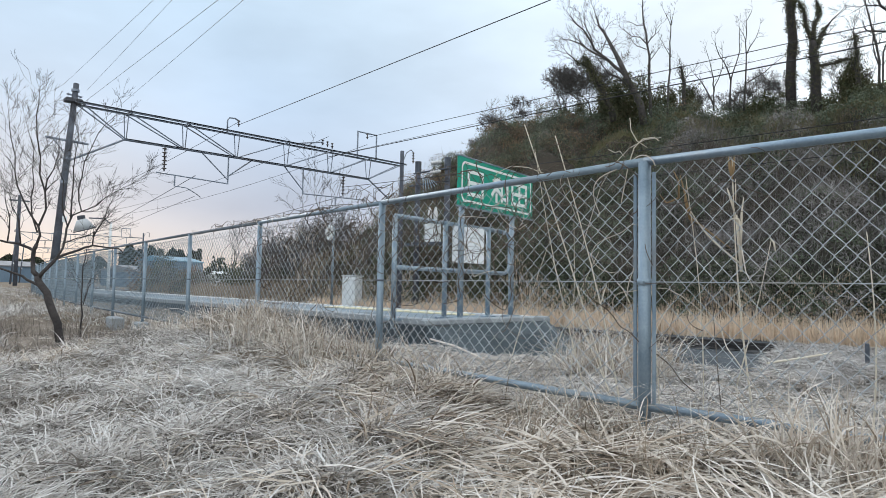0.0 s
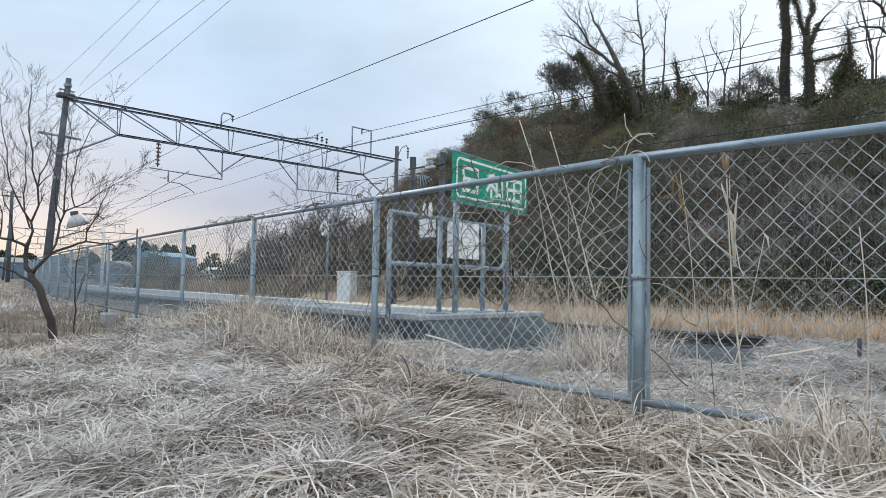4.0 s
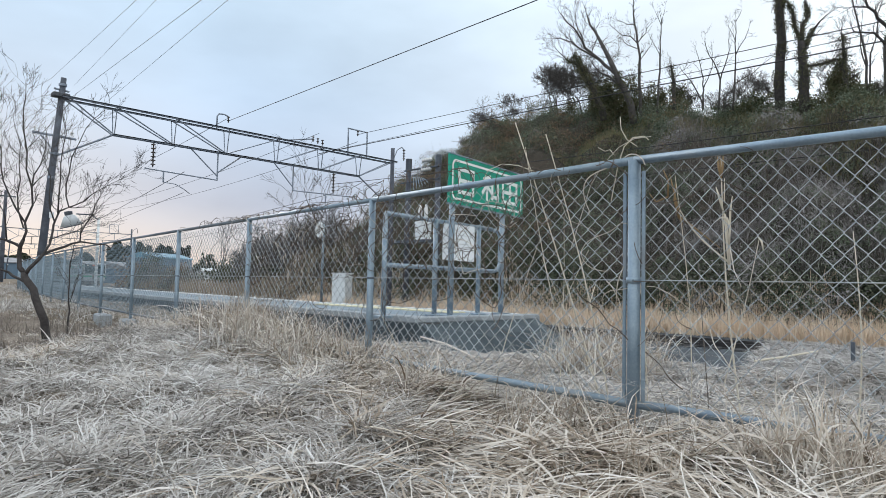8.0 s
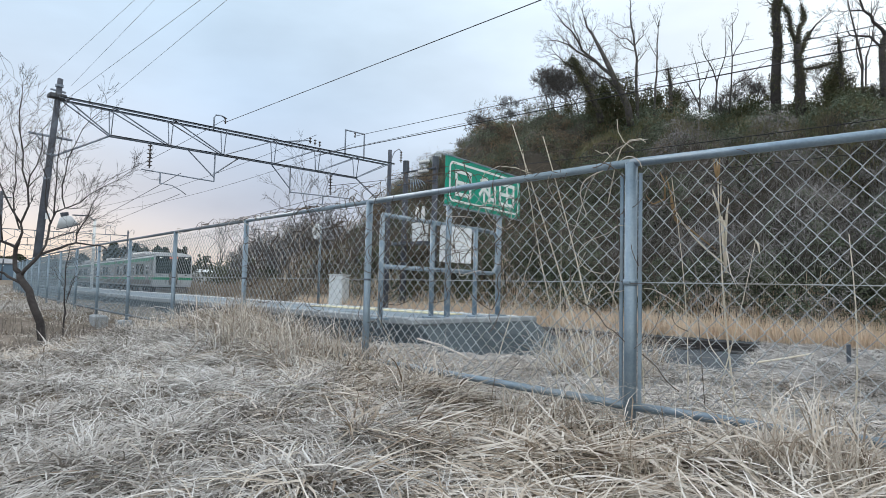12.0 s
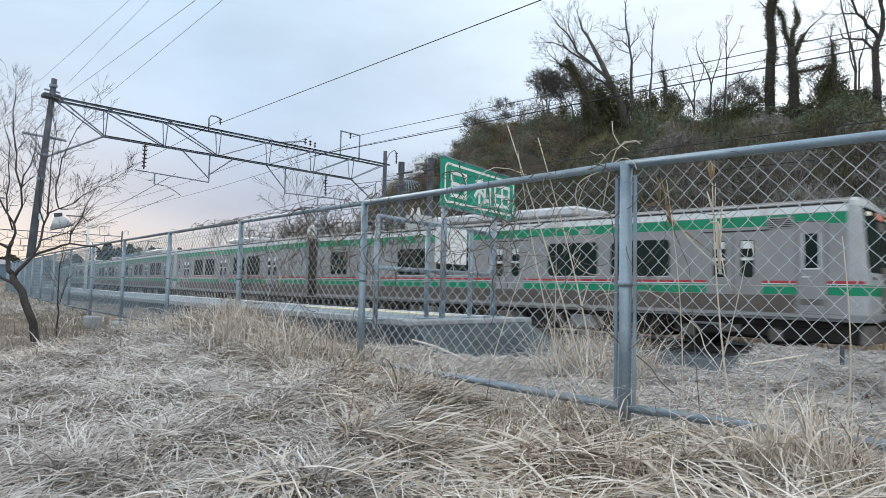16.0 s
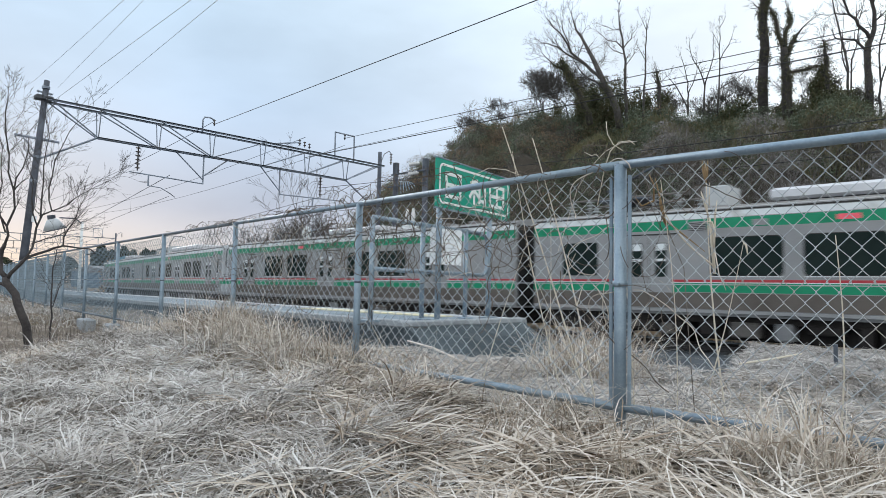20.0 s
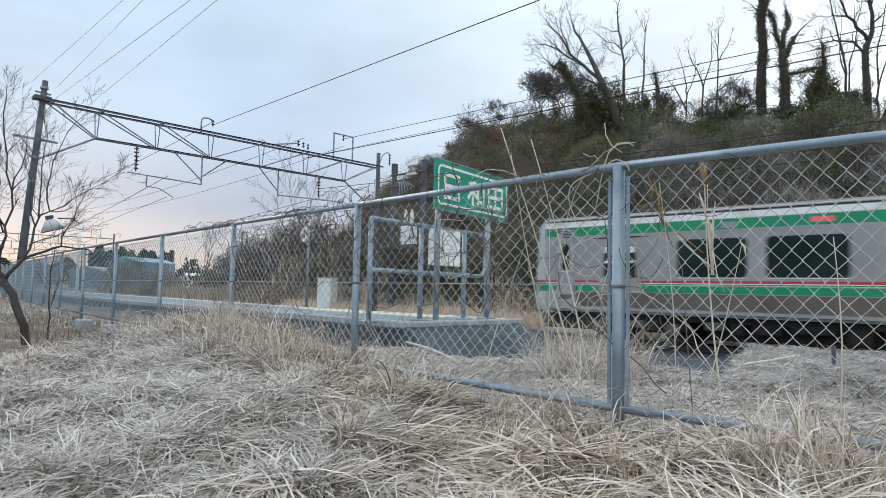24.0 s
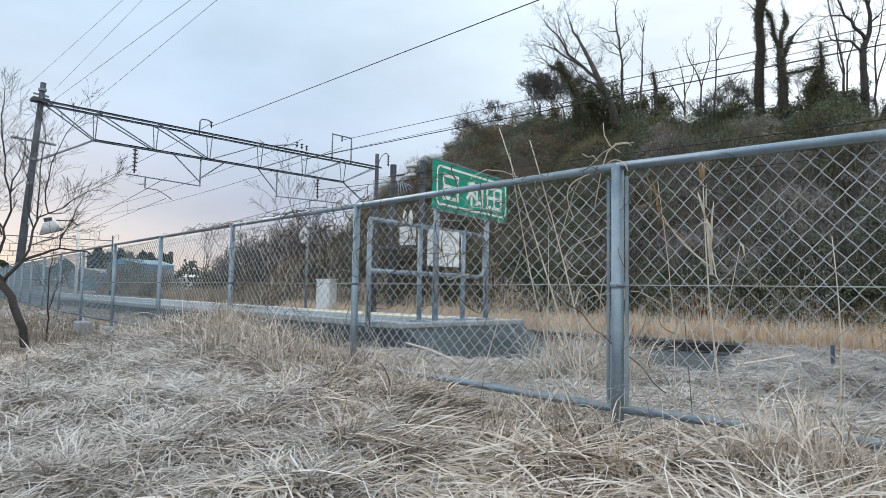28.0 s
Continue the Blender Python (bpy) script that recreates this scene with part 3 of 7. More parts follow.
def build_sign():
    t = thing("station_sign", "green station name sign with white characters on two steel posts", "sign", pose(-5.45, 5.579, 0, 0, 0, 9.6))
    y0, y1, z0, z1 = 0.0, 1.873, 2.306, 2.907
    part("panel", Form().box((SX, (y0 + y1) / 2, (z0 + z1) / 2), (0.03, y1 - y0, z1 - z0), 0.004), SIGNGREEN, t, "green sign panel")
    part("panel_rim", Form().box((SX, (y0 + y1) / 2, z1 + 0.008), (0.045, y1 - y0 + 0.03, 0.016), 0.003), GALV, t)
    part("panel_rim", Form().box((SX, (y0 + y1) / 2, z0 - 0.008), (0.045, y1 - y0 + 0.03, 0.016), 0.003), GALV, t)
    for y in (0.165, 1.4):
        part("post", Form().tube([(SX - 0.05, y, 0.7), (SX - 0.05, y, z1 - 0.05)], 0.038, 10), GALV, t, smooth=True)
        part("foot_plate", Form().box((SX - 0.05, y, PTOP + 0.012), (0.2, 0.2, 0.03), 0.004), GALV, t)
    # white rounded border
    f = Form()
    r, n, ins, w = 0.085, 6, 0.05, 0.03
    a0, a1, b0, b1 = y0 + ins, y1 - ins, z0 + ins, z1 - ins
    outer, inner = [], []
    for cy, cz, s in ((a1 - r, b1 - r, 0), (a0 + r, b1 - r, 90), (a0 + r, b0 + r, 180), (a1 - r, b0 + r, 270)):
        for k in range(n + 1):
            a = radians(s + 90 * k / n)
            outer.append((cy + r * math.cos(a), cz + r * math.sin(a)))
            inner.append((cy + (r - w) * math.cos(a), cz + (r - w) * math.sin(a)))
    m, xf = len(outer), SX + 0.019
    f.faces([(xf, *p) for p in outer] + [(xf, *p) for p in inner], [(i, (i + 1) % m, (i + 1) % m + m, i + m) for i in range(m)])
    part("border", f, SIGNWHITE, t, "white rounded border line")
    # the three characters, drawn in strokes on a unit square
    strokes = {
        "ri": [((0.1, 0.02), (0.1, 0.98), (0.9, 0.98), (0.9, 0.02)), ((0.1, 0.52), (0.9, 0.52)), ((0.1, 0.04), (0.9, 0.04))],
        "wa": [((0.46, 0.99), (0.1, 0.86)), ((0.0, 0.66), (0.54, 0.66)), ((0.29, 0.9), (0.29, 0.0)), ((0.27, 0.6), (0.02, 0.26)), ((0.3, 0.55), (0.52, 0.36)),
               ((0.62, 0.06), (0.62, 0.8), (0.98, 0.8), (0.98, 0.06)), ((0.62, 0.14), (0.98, 0.14))],
        "ta": [((0.02, 0.02), (0.02, 0.96), (0.98, 0.96), (0.98, 0.02)), ((0.02, 0.5), (0.98, 0.5)), ((0.5, 0.96), (0.5, 0.04)), ((0.02, 0.05), (0.98, 0.05))]}
    h, wid, sw = 0.3, 0.4, 0.047
    for key, yc in (("ri", 0.37), ("wa", 0.955), ("ta", 1.48)):
        c = None
        for li, line in enumerate(strokes[key]):
            f = Form()
            pts = [(yc + (u - 0.5) * wid, 2.452 + v * h) for u, v in line]
            for si, (p, q) in enumerate(zip(pts, pts[1:])):
                d = Vector((q[0] - p[0], q[1] - p[1]))
                L_ = d.length + sw * 0.9
                mid = ((p[0] + q[0]) / 2, (p[1] + q[1]) / 2)
                f.box((SX + 0.018 + 0.0006 * li + 0.0003 * si, *mid), (0.006, L_, sw), 0.002, pose(0, 0, 0, math.degrees(math.atan2(d.y, d.x))))
            o = part("stroke" if c else "character", f, SIGNWHITE, c or t, "" if c else "white station name character")
            c = c or o


build_railing()
build_board()
build_sign()


# ---- chain-link fence ----
FTOP, FBOT = 1.86, 0.829


FP = [(-1.36 + 2.0 * k, 2.53 + 0.1 * k) for k in (6, 5, 4, 3, 2, 1)] + [(-1.36, 2.53)]
while len(FP) < 30:
    x, y = FP[-1]
    s = -0.085 + 0.0036 * x
    FP.append((x - 1.985 / math.hypot(1, s), float(fence_y(x - 1.985 / math.hypot(1, s)))))


def build_fence():
    t = thing("chain_link_fence", "galvanised chain-link fence with pipe rails and blue-grey posts", "fence")
    stout = Form().tube([(0, 0, -0.45), (0, 0, FTOP - FBOT + 0.0)], 0.027, 12).mesh("post", GALV, True)
    slight = Form().tube([(0, 0, -0.45), (0, 0, FTOP - FBOT + 0.0)], 0.0225, 12).mesh("post", GALV, True)
    clamp = Form().tube([(0, 0, 0.506), (0, 0, 0.532)], 0.033, 12).mesh("clamp", GALV, True)
    tie = Form().tube([(0, 0, 0.512), (0, 0, 0.524)], 0.0245, 12).mesh("wire_tie", DARKSTEEL, True)
    bolt = Form().tube([(0.012, -0.03, 0.518), (0.012, -0.046, 0.518)], 0.006, 6).mesh("clamp_bolt", GALV)
    for i, (x, y) in enumerate(FP):
        p = new("post", stout if i == 6 else slight)
        p.parent, p.location = t, (x, y, FBOT)
        c = new("clamp", clamp) if i == 6 else new("wire_tie", tie)
        c.parent = p
        if i == 6:
            b = new("clamp_bolt", bolt)
            b.parent = p
    for i in range(len(FP) - 1):
        a, b = Vector((*FP[i], 0)), Vector((*FP[i + 1], 0))
        d = (b - a)
        n = Vector((-d.y, d.x, 0)).normalized() * 0.034
        if n.y > 0:
            n = -n
        part("top_rail", Form().tube([a + Vector((0, 0, FTOP)), b + Vector((0, 0, FTOP))], 0.0185 if i < 7 else 0.0155, 10), GALV if i < 8 else BACKLITGALV, t, smooth=True)
        part("bottom_rail", Form().tube([a + Vector((0, 0, FBOT)), b + Vector((0, 0, FBOT))], 0.0185 if i < 7 else 0.0155, 10), GALV if i < 8 else BACKLITGALV, t, smooth=True)
        part("tension_wire", Form().tube([a + Vector((0, 0, FBOT + 0.519)) - n * 0.3, b + Vector((0, 0, FBOT + 0.519)) - n * 0.3], 0.0022, 5), WIRE, t)
        # zigzag wires, hooked into one another
        f = Form()
        L_ = d.length
        u = d / L_
        W, H, s0, z0 = (0.0702, 0.0786, 0.0053, 0.8538) if i < 6 else (0.0786, 0.0702, -0.0208, 0.8413)
        cols = int(L_ / (W / 2)) + (i > 5)
        rows = int((FTOP - z0 - 0.005) / (H / 2))
        # wire thickens bay by bay, adding to the imitated haze
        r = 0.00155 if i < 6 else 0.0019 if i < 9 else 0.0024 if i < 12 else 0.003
        rs = random.Random(i)
        for c in range(cols):
            pts = []
            for k in range(rows + 1):
                s = max(0.0, (c + ((k + c) % 2)) * W / 2 + s0)
                off = 0.003 if (k + c) % 2 else -0.003
                q = a + u * min(s, L_) + Vector((0, 0, z0 + k * H / 2 + rs.uniform(-0.0012, 0.0012)))
                if 2 < i < 9:
                    # each bend is a short upright hook that passes behind its neighbour
                    turn = 0.0028 if (k + c) % 2 else -0.0028
                    pts += [q - Vector((0, 0, 0.0022)) - n * 0.58, q + u * turn - n * 0.42, q + Vector((0, 0, 0.0022)) - n * 0.52]
                else:
                    pts.append(q - n * (0.5 + off * 9))
            f.tube(pts, r, 4 if 3 < i < 9 else 3, caps=False)
        part("wire_mesh", f, WIRE if i < 9 else HAZEWIRE, t, "diamond chain-link wire mesh")
    # stretcher bars either side of the strained post
    for s in (-1, 1):
        x = FP[6][0] + s * 0.046
        part("stretcher_bar", Form().box((x, FP[6][1] + (-0.0055 * s), (FTOP + FBOT) / 2 - 0.02), (0.016, 0.008, FTOP - FBOT - 0.06), 0.002), GALV, t)


build_fence()


def build_block(x, y, z, w, turn):
    ob = new("concrete_block", Form().box((0, 0, 0), (w, 0.18, 0.24), 0.02).mesh("concrete_block", CONC))
    ob.matrix_basis = pose(x, y, z, 0, 0, turn)
    return tagged(ob, "weathered grey concrete block at the foot of the fence", "concrete block", "fence blocks")


build_block(-10.85, 3.5, 0.63, 0.5, -7)
build_block(-9.2, 3.3, 0.64, 0.36, -7)


# ---- overhead line gantry ----
def insulator(f, p, n, step, r):
    x, y, z = p
    for k in range(n):
        zz = z - k * step
        f.tube([(x, y, zz), (x, y, zz - step * 0.28), (x, y, zz - step * 0.45), (x, y, zz - step * 0.98)], [0.025, r, 0.03, 0.025], 8)


def build_gantry():
    t = thing("catenary_gantry", "weathered steel lattice gantry over two tracks on dark poles", "overhead line gantry", pose(-24, 0, 0), "gantries over the line")
    ZT, ZB = 7.24, 6.28
    part("pole", Form().tube([(0, 5.7, 0.3), (0, 5.92, 4.0), (0, 6.17, 7.9)], [0.13, 0.11, 0.085], 12), POLEC, t, "dark leaning concrete pole", smooth=True)
    part("pole", Form().tube([(0, 20.62, -0.3), (0, 20.62, 7.95)], [0.12, 0.095], 12), POLEC, t, "dark concrete pole", smooth=True)
    for name, y0, y1, z, s, apart in (("top_chord", 6.1, 20.7, ZT, 0.072, 0.24), ("bottom_chord", 7.77, 18.57, ZB, 0.06, 0.07)):
        for x in (-apart, apart):
            part(name, Form().box((x, (y0 + y1) / 2, z), (0.014, y1 - y0, s * 0.9), 0.003), RUSTSTEEL, t)
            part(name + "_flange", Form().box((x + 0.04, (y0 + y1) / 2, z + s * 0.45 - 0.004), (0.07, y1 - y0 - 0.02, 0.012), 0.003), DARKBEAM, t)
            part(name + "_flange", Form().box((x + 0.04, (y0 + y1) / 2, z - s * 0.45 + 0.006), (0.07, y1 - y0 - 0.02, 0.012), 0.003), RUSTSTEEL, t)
    ys = (7.8, 9.88, 11.97, 14.2, 16.4, 18.53)
    def bar(name, p, q, r=0.032):
        part(name, Form().tube([p, q], r, 6), RUSTSTEEL, t)
    for y in ys:
        for x in (-0.16, 0.16):
            bar("vertical", (x * 1.5, y, ZT), (x * 0.5, y, ZB), 0.02)
    for a, b in ((6.3, 7.8), (7.8, 9.88), (9.88, 11.97)):
        for x in (-0.15, 0.15):
            bar("diagonal", (x * 1.5, a, ZT), (x * 0.5, b, ZB), 0.026)
    for a, b in ((14.2, 11.97), (16.4, 14.2), (18.53, 16.4), (20.5, 18.53)):
        for x in (-0.15, 0.15):
            bar("diagonal", (x * 1.5, a, ZT), (x * 0.5, b, ZB), 0.021)
    bar("knee_brace", (0, 7.77, ZB), (0, 6.1, 5.3), 0.036)
    bar("knee_brace", (0, 18.57, ZB), (0, 20.6, 5.0), 0.036)
    # drop brackets and registration arms, one set a track
    for yh, yi, ya in ((11.65, 9.18, 8.9), (15.05, 17.15, 18.4)):
        s = 1 if yh > yi else -1
        bar("drop_bracket", (0, yh, ZB), (0, yh, 5.18), 0.03)
        bar("bracket_stay", (0, yh - s * 1.1 if s > 0 else yh - 0.95, ZB), (0, yh, 5.35), 0.024)
        if s > 0:
            bar("bracket_stay", (0, yh + 1.0, ZB), (0, yh, 5.5), 0.028)
        bar("registration_arm", (0, yh, 5.2), (0, ya, 5.28), 0.026)
        f = Form()
        insulator(f, (0, yi, 6.22), 6, 0.145, 0.1)
        part("insulator_string", f, DARKPORC, t, "string of dark disc insulators", smooth=True)
        bar("hanger_rod", (0, yi, 6.3), (0, yi, 6.2), 0.02)
        bar("steady_post", (0, yi + 0.4 * s, 5.26), (0, yi + 0.4 * s, 4.85), 0.03)
        part("steady_arm", Form().tube([(0, yi + 0.4 * s, 4.86), (0, yi + 0.85 * s, 4.84), (0, yi + 1.2 * s, 4.68), (0, yi + 1.4 * s, 4.55)], 0.018, 6), RUSTSTEEL, t)
    # brackets on top of the beam
    part("hook_bracket", Form().tube([(0, 11.55, ZT), (0, 11.55, 7.7), (0, 11.62, 7.82), (0, 11.85, 7.84), (0, 12.02, 7.78)], 0.03, 8), RUSTSTEEL, t, smooth=True)
    f = Form()
    insulator(f, (0, 12.02, 7.8), 2, 0.13, 0.07)
    part("small_insulator", f, DARKPORC, t)
    for p, q in (((0, 17.9, ZT), (0, 17.9, 8.43)), ((0, 19.0, ZT), (0, 19.0, 8.43)), ((0, 17.87, 8.43), (0, 19.03, 8.43))):
        bar("portal_bracket", p, q, 0.035)
    f = Form()
    insulator(f, (0, 18.45, 8.4), 2, 0.12, 0.06)
    part("small_insulator", f, DARKPORC, t)
    bar("outrigger", (0, 14.6, ZT + 0.06), (0, 16.0, 7.6), 0.03)
    for y in (16.0, 16.25, 16.5):
        f = Form()
        insulator(f, (0, y, 7.72 - (y - 16) * 0.15), 2, 0.13, 0.075)
        part("small_insulator", f, DARKPORC, t)
    # pole top gear
    bar("cross_arm", (0, 5.35, 5.96), (0, 6.62, 5.92), 0.045)
    bar("arm_stay", (0, 5.6, 5.9), (0, 6.05, 5.35), 0.02)
    for y in (5.42, 6.5):
        f = Form()
        insulator(f, (0, y, 6.16), 1, 0.16, 0.06)
        part("pin_insulator", f, PORCELAIN, t)
    for z in (7.62, 7.3, 5.3, 4.5):
        part("pole_band", Form().tube([(0, 5.92 + 0.064 * (z - 4), z), (0, 5.92 + 0.064 * (z - 4), z + 0.08)], 0.122, 12), RUSTSTEEL, t)
    part("pole_collar", Form().box((0, 6.1, 7.3), (0.34, 0.5, 0.14), 0.02), DARKBEAM, t)
    bar("top_arm", (0, 5.9, 7.5), (0, 6.35, 7.48), 0.035)
    part("hook_bracket", Form().tube([(0, 20.62, 7.3), (0, 20.9, 7.9), (0, 21.2, 8.1), (0, 21.35, 8.0)], 0.025, 6), RUSTSTEEL, t)
    f = Form()
    insulator(f, (0, 21.35, 8.0), 4, 0.14, 0.08)
    part("insulator_string", f, DARKPORC, t)
    part("plate", Form().box((0.16, 5.99, 3.3), (0.03, 0.14, 0.2), 0.004), WHITEP, t, "small white plate")
    return t


gantry = build_gantry()
copy_thing(gantry, pose(-96, 12.6, 0, 0, 0, -11))
copy_thing(gantry, pose(-140, 22.5, 0, 0, 0, -18))


def build_wire(p, q, sag, r, label, n=24):
    p, q = Vector(p), Vector(q)
    f = Form()
    f.tube([p.lerp(q, k / n) - Vector((0, 0, sag * 4 * (k / n) * (1 - k / n))) for k in range(n + 1)], r, 5)
    w = new("overhead_wire", f.mesh("overhead_wire", CABLE))
    return tagged(w, label, "overhead wire", "wires over the line")


def hung_line(y0, y1, xa, xb, zm, zc, sag, curve):
    """Messenger and contact wire with droppers as one thing."""
    t = thing("catenary", "black messenger and contact wires with thin droppers", "overhead wire", group="wires over the line")
    n = 20
    def at(k, z):
        x = xa + (xb - xa) * k / n
        return Vector((x, y0 + (y1 - y0) * k / n + float(curve(np.array(x)) - curve(np.array(xa))) * 0, z))
    def zmess(k):
        return zm - sag * 4 * (k / n) * (1 - k / n)
    part("messenger_wire", Form().tube([at(k, zmess(k)) for k in range(n + 1)], 0.012, 5), CABLE, t)
    part("contact_wire", Form().tube([at(k, zc) for k in range(n + 1)], 0.009, 5), CABLE, t)
    for k in range(2, n, 2):
        part("dropper", Form().tube([at(k, zmess(k)), at(k, zc)], 0.004, 4), CABLE, t)


build_wire((-24, 12.0, 7.6), (26, 8.0, 6.68), 0.02, 0.012, "black feeder wire slung from the gantry hook")
build_wire((-24, 18.4, 8.22), (26, 18.4, 7.25), -0.12, 0.012, "thin black feeder wire over the far track")
build_wire((-24, 16.3, 6.98), (26, 16.3, 6.1), -0.14, 0.016, "black feeder wire over the far track")
for p0, z1 in (((-24, 5.8, 7.8), 5.7), ((-24, 6.5, 7.75), 7.8), ((-24, 5.42, 6.2), 4.8), ((-24, 6.5, 6.2), 6.65)):
    build_wire(p0, (25, 2.0, z1), 0.03, 0.004, "thin black line wire from the pole top")
for y0, y1 in ((6.5, 10.2), (18.45, 22.0), (16.3, 19.9), (12.0, 15.6)):
    zz = 7.72 if y0 == 12.0 else 7.9 if y0 > 12 else 7.3
    build_wire((-24, y0, zz), (-67.5, y1, zz), 0.5, 0.011, "thin black wire running to the next gantry")
hung_line(10.35, 22.5, -24, -92, 5.35, 4.56, 0.25, far_curve)
hung_line(17.2, 30.0, -24, -92, 5.35, 4.56, 0.25, far_curve)
hung_line(17.2, 17.6, -24, 26, 5.75, 4.62, 0.4, far_curve)
build_wire((-24, 17.3, 7.34), (26, 17.3, 7.26), 0.0, 0.008, "thin black wire over the far track")


# ---- cabinet, posts and lamp beside the line ----
def build_cabinet():
    t = thing("trackside_cabinet", "white steel trackside equipment cabinet standing at the foot of the bank", "cabinet", pose(-28.7, 21.3, 0.0, 0, 0, 12))
    part("body", Form().box((0, 0, 0.95), (0.95, 0.6, 1.66), 0.02), WHITEP, t)
    part("door", Form().box((0, -0.31, 0.95), (0.84, 0.02, 1.46), 0.006), WHITEP, t)
    part("handle", Form().box((0.34, -0.33, 0.95), (0.03, 0.03, 0.16), 0.005), DARKSTEEL, t)
    part("roof", Form().box((0, 0, 1.82), (1.03, 0.7, 0.05), 0.012), WHITEP, t)
    part("plinth", Form().box((0, 0, 0.05), (1.0, 0.64, 0.3), 0.01), CONC, t)
    t = thing("signal_post", "slim grey trackside post with a white oval marker", "signal post", pose(-30.6, 21.3, 0.0))
    part("post", Form().tube([(0, 0, 0), (0, 0, 4.6)], [0.08, 0.06], 8), GALV, t, smooth=True)
    part("marker", Form().tube([(-0.21, -0.1, 4.28), (-0.21, -0.16, 4.28)], 0.43, 24), WHITEP, t, "white round marker")
    part("marker_bar", Form().box((-0.21, -0.165, 4.28), (0.09, 0.012, 0.44), 0.004), DARKSTEEL, t, "dark bar on the marker")
    part("arm", Form().tube([(0, 0, 4.4), (0.8, -0.1, 4.5)], 0.03, 6), GALV, t)


def build_transformer():
    t = thing("transformer_poles", "pair of dark poles carrying a white transformer and insulators", "utility pole", pose(-23.8, 21.75, 0))
    for x, top in ((-0.25, 7.55), (1.85, 7.5)):
        part("pole", Form().tube([(x, 0, 0), (x, 0, top)], [0.16, 0.13], 12), POLEC, t, smooth=True)
        part("pole_cap", Form().tube([(x, 0, top - 0.55), (x, 0, top + 0.04)], 0.16, 12), DARKSTEEL, t)
    for z, a, b in ((6.95, -0.3, 2.2), (6.35, -0.6, 2.2)):
        part("cross_beam", Form().box(((a + b) / 2, -0.25, z), (b - a, 0.08, 0.07), 0.01), DARKSTEEL, t)
    for x, z in ((1.05, 7.3), (1.0, 6.85)):
        f = Form()
        for k in range(4):
            f.tube([(x + 0.17 * k, -0.3, z), (x + 0.17 * k + 0.05, -0.3, z), (x + 0.17 * k + 0.08, -0.3, z), (x + 0.17 * k + 0.17, -0.3, z)], [0.04, 0.11, 0.06, 0.04], 10)
        part("insulator", f, PORCELAIN, t, smooth=True)
    part("platform_beam", Form().box((0.9, -0.5, 3.35), (2.8, 1.0, 0.12), 0.01), DARKSTEEL, t)
    part("transformer_tank", Form().box((1.42, -0.5, 3.86), (0.6, 0.6, 0.88), 0.04), WHITEP, t, "pale transformer tank")
    for x in (1.2, 1.6):
        f = Form().tube([(x, -0.5, 4.28), (x, -0.5, 4.46), (x, -0.5, 4.82), (x, -0.5, 5.12)], [0.1, 0.09, 0.11, 0.04], 10)
        part("bushing", f, PORCELAIN, t, smooth=True)
        part("lead", Form().tube([(x, -0.5, 5.1), (x + 0.1, -0.4, 6.0), (x, -0.28, 6.5)], 0.015, 5), CABLE, t)
    for k in range(6):
        part("switch_blade", Form().tube([(0.45 + k * 0.14, -0.3, 6.7 - k * 0.05), (0.7 + k * 0.2, -0.5, 5.9 + 0.05 * k)], 0.022, 6), GALV, t)


PALEWALL2 = surface("grey_glass_shade", (0.4, 0.44, 0.48), (0.55, 0.59, 0.63), 3, 0.35, 0, 0.02)


def build_lamp():
    t = thing("platform_lamp", "platform lamp with a white glass shade on a pale post", "lamp post", pose(-27.5, 8.55, 0.75, 0, 0, 0))
    part("post", Form().tube([(0, 0, 0), (0, 0, 2.9)], [0.06, 0.045], 10), WHITEP, t, "pale painted post", smooth=True)
    part("arm", Form().tube([(0, 0, 2.8), (0, -0.25, 3.0), (0, -0.8, 2.98)], 0.025, 8), DARKSTEEL, t, smooth=True)
    part("shade", Form().tube([(0, -1.06, 2.92), (0, -1.04, 2.87), (0, -0.94, 2.52)], [0.12, 0.2, 0.4], 14), PALEWALL2, t, "white flared shade", smooth=True)
    part("holder", Form().tube([(0, -1.06, 2.9), (0, -1.09, 3.05)], 0.14, 10), DARKSTEEL, t)
    part("rim", Form().tube([(0, -0.94, 2.52), (0, -0.93, 2.49)], 0.41, 14), DARKSTEEL, t)


t = thing("marker_stub", "short dark trackside marker stub in the dry grass", "marker", pose(-1.6, 7.25, 0.6))
part("stub", Form().box((0, 0, 0.1), (0.035, 0.035, 0.3), 0.005), DARKSTEEL, t)
build_cabinet()
build_transformer()
build_lamp()


# ---- distance ----
def build_warehouse(name, label, m, size, wall, roof, bays):
    t = thing(name, label, "building", m)
    L_, D, H = size
    part("wall", Form().box((0, 0, H / 2), (L_, D, H), 0.05), wall, t)
    part("roof", Form().prism([(-D / 2 - 0.2, H), (D / 2 + 0.2, H), (D / 2 + 0.2, H + 0.2), (0, H + D * 0.16), (-D / 2 - 0.2, H + 0.2)], -L_ / 2 - 0.15, L_ / 2 + 0.15), roof, t)
    w = Form().box((0, -D / 2 - 0.03, H * 0.58), (L_ / bays * 0.5, 0.06, H * 0.22), 0.02).mesh("window", GLASSD)
    for k in range(bays):
        o = new("window", w)
        o.parent, o.location = t, (-L_ / 2 + L_ / bays * (k + 0.5), 0, 0)
    part("eaves_gutter", Form().box((0, -D / 2 - 0.27, H + 0.1), (L_ + 0.3, 0.12, 0.16), 0.02), wall, t)


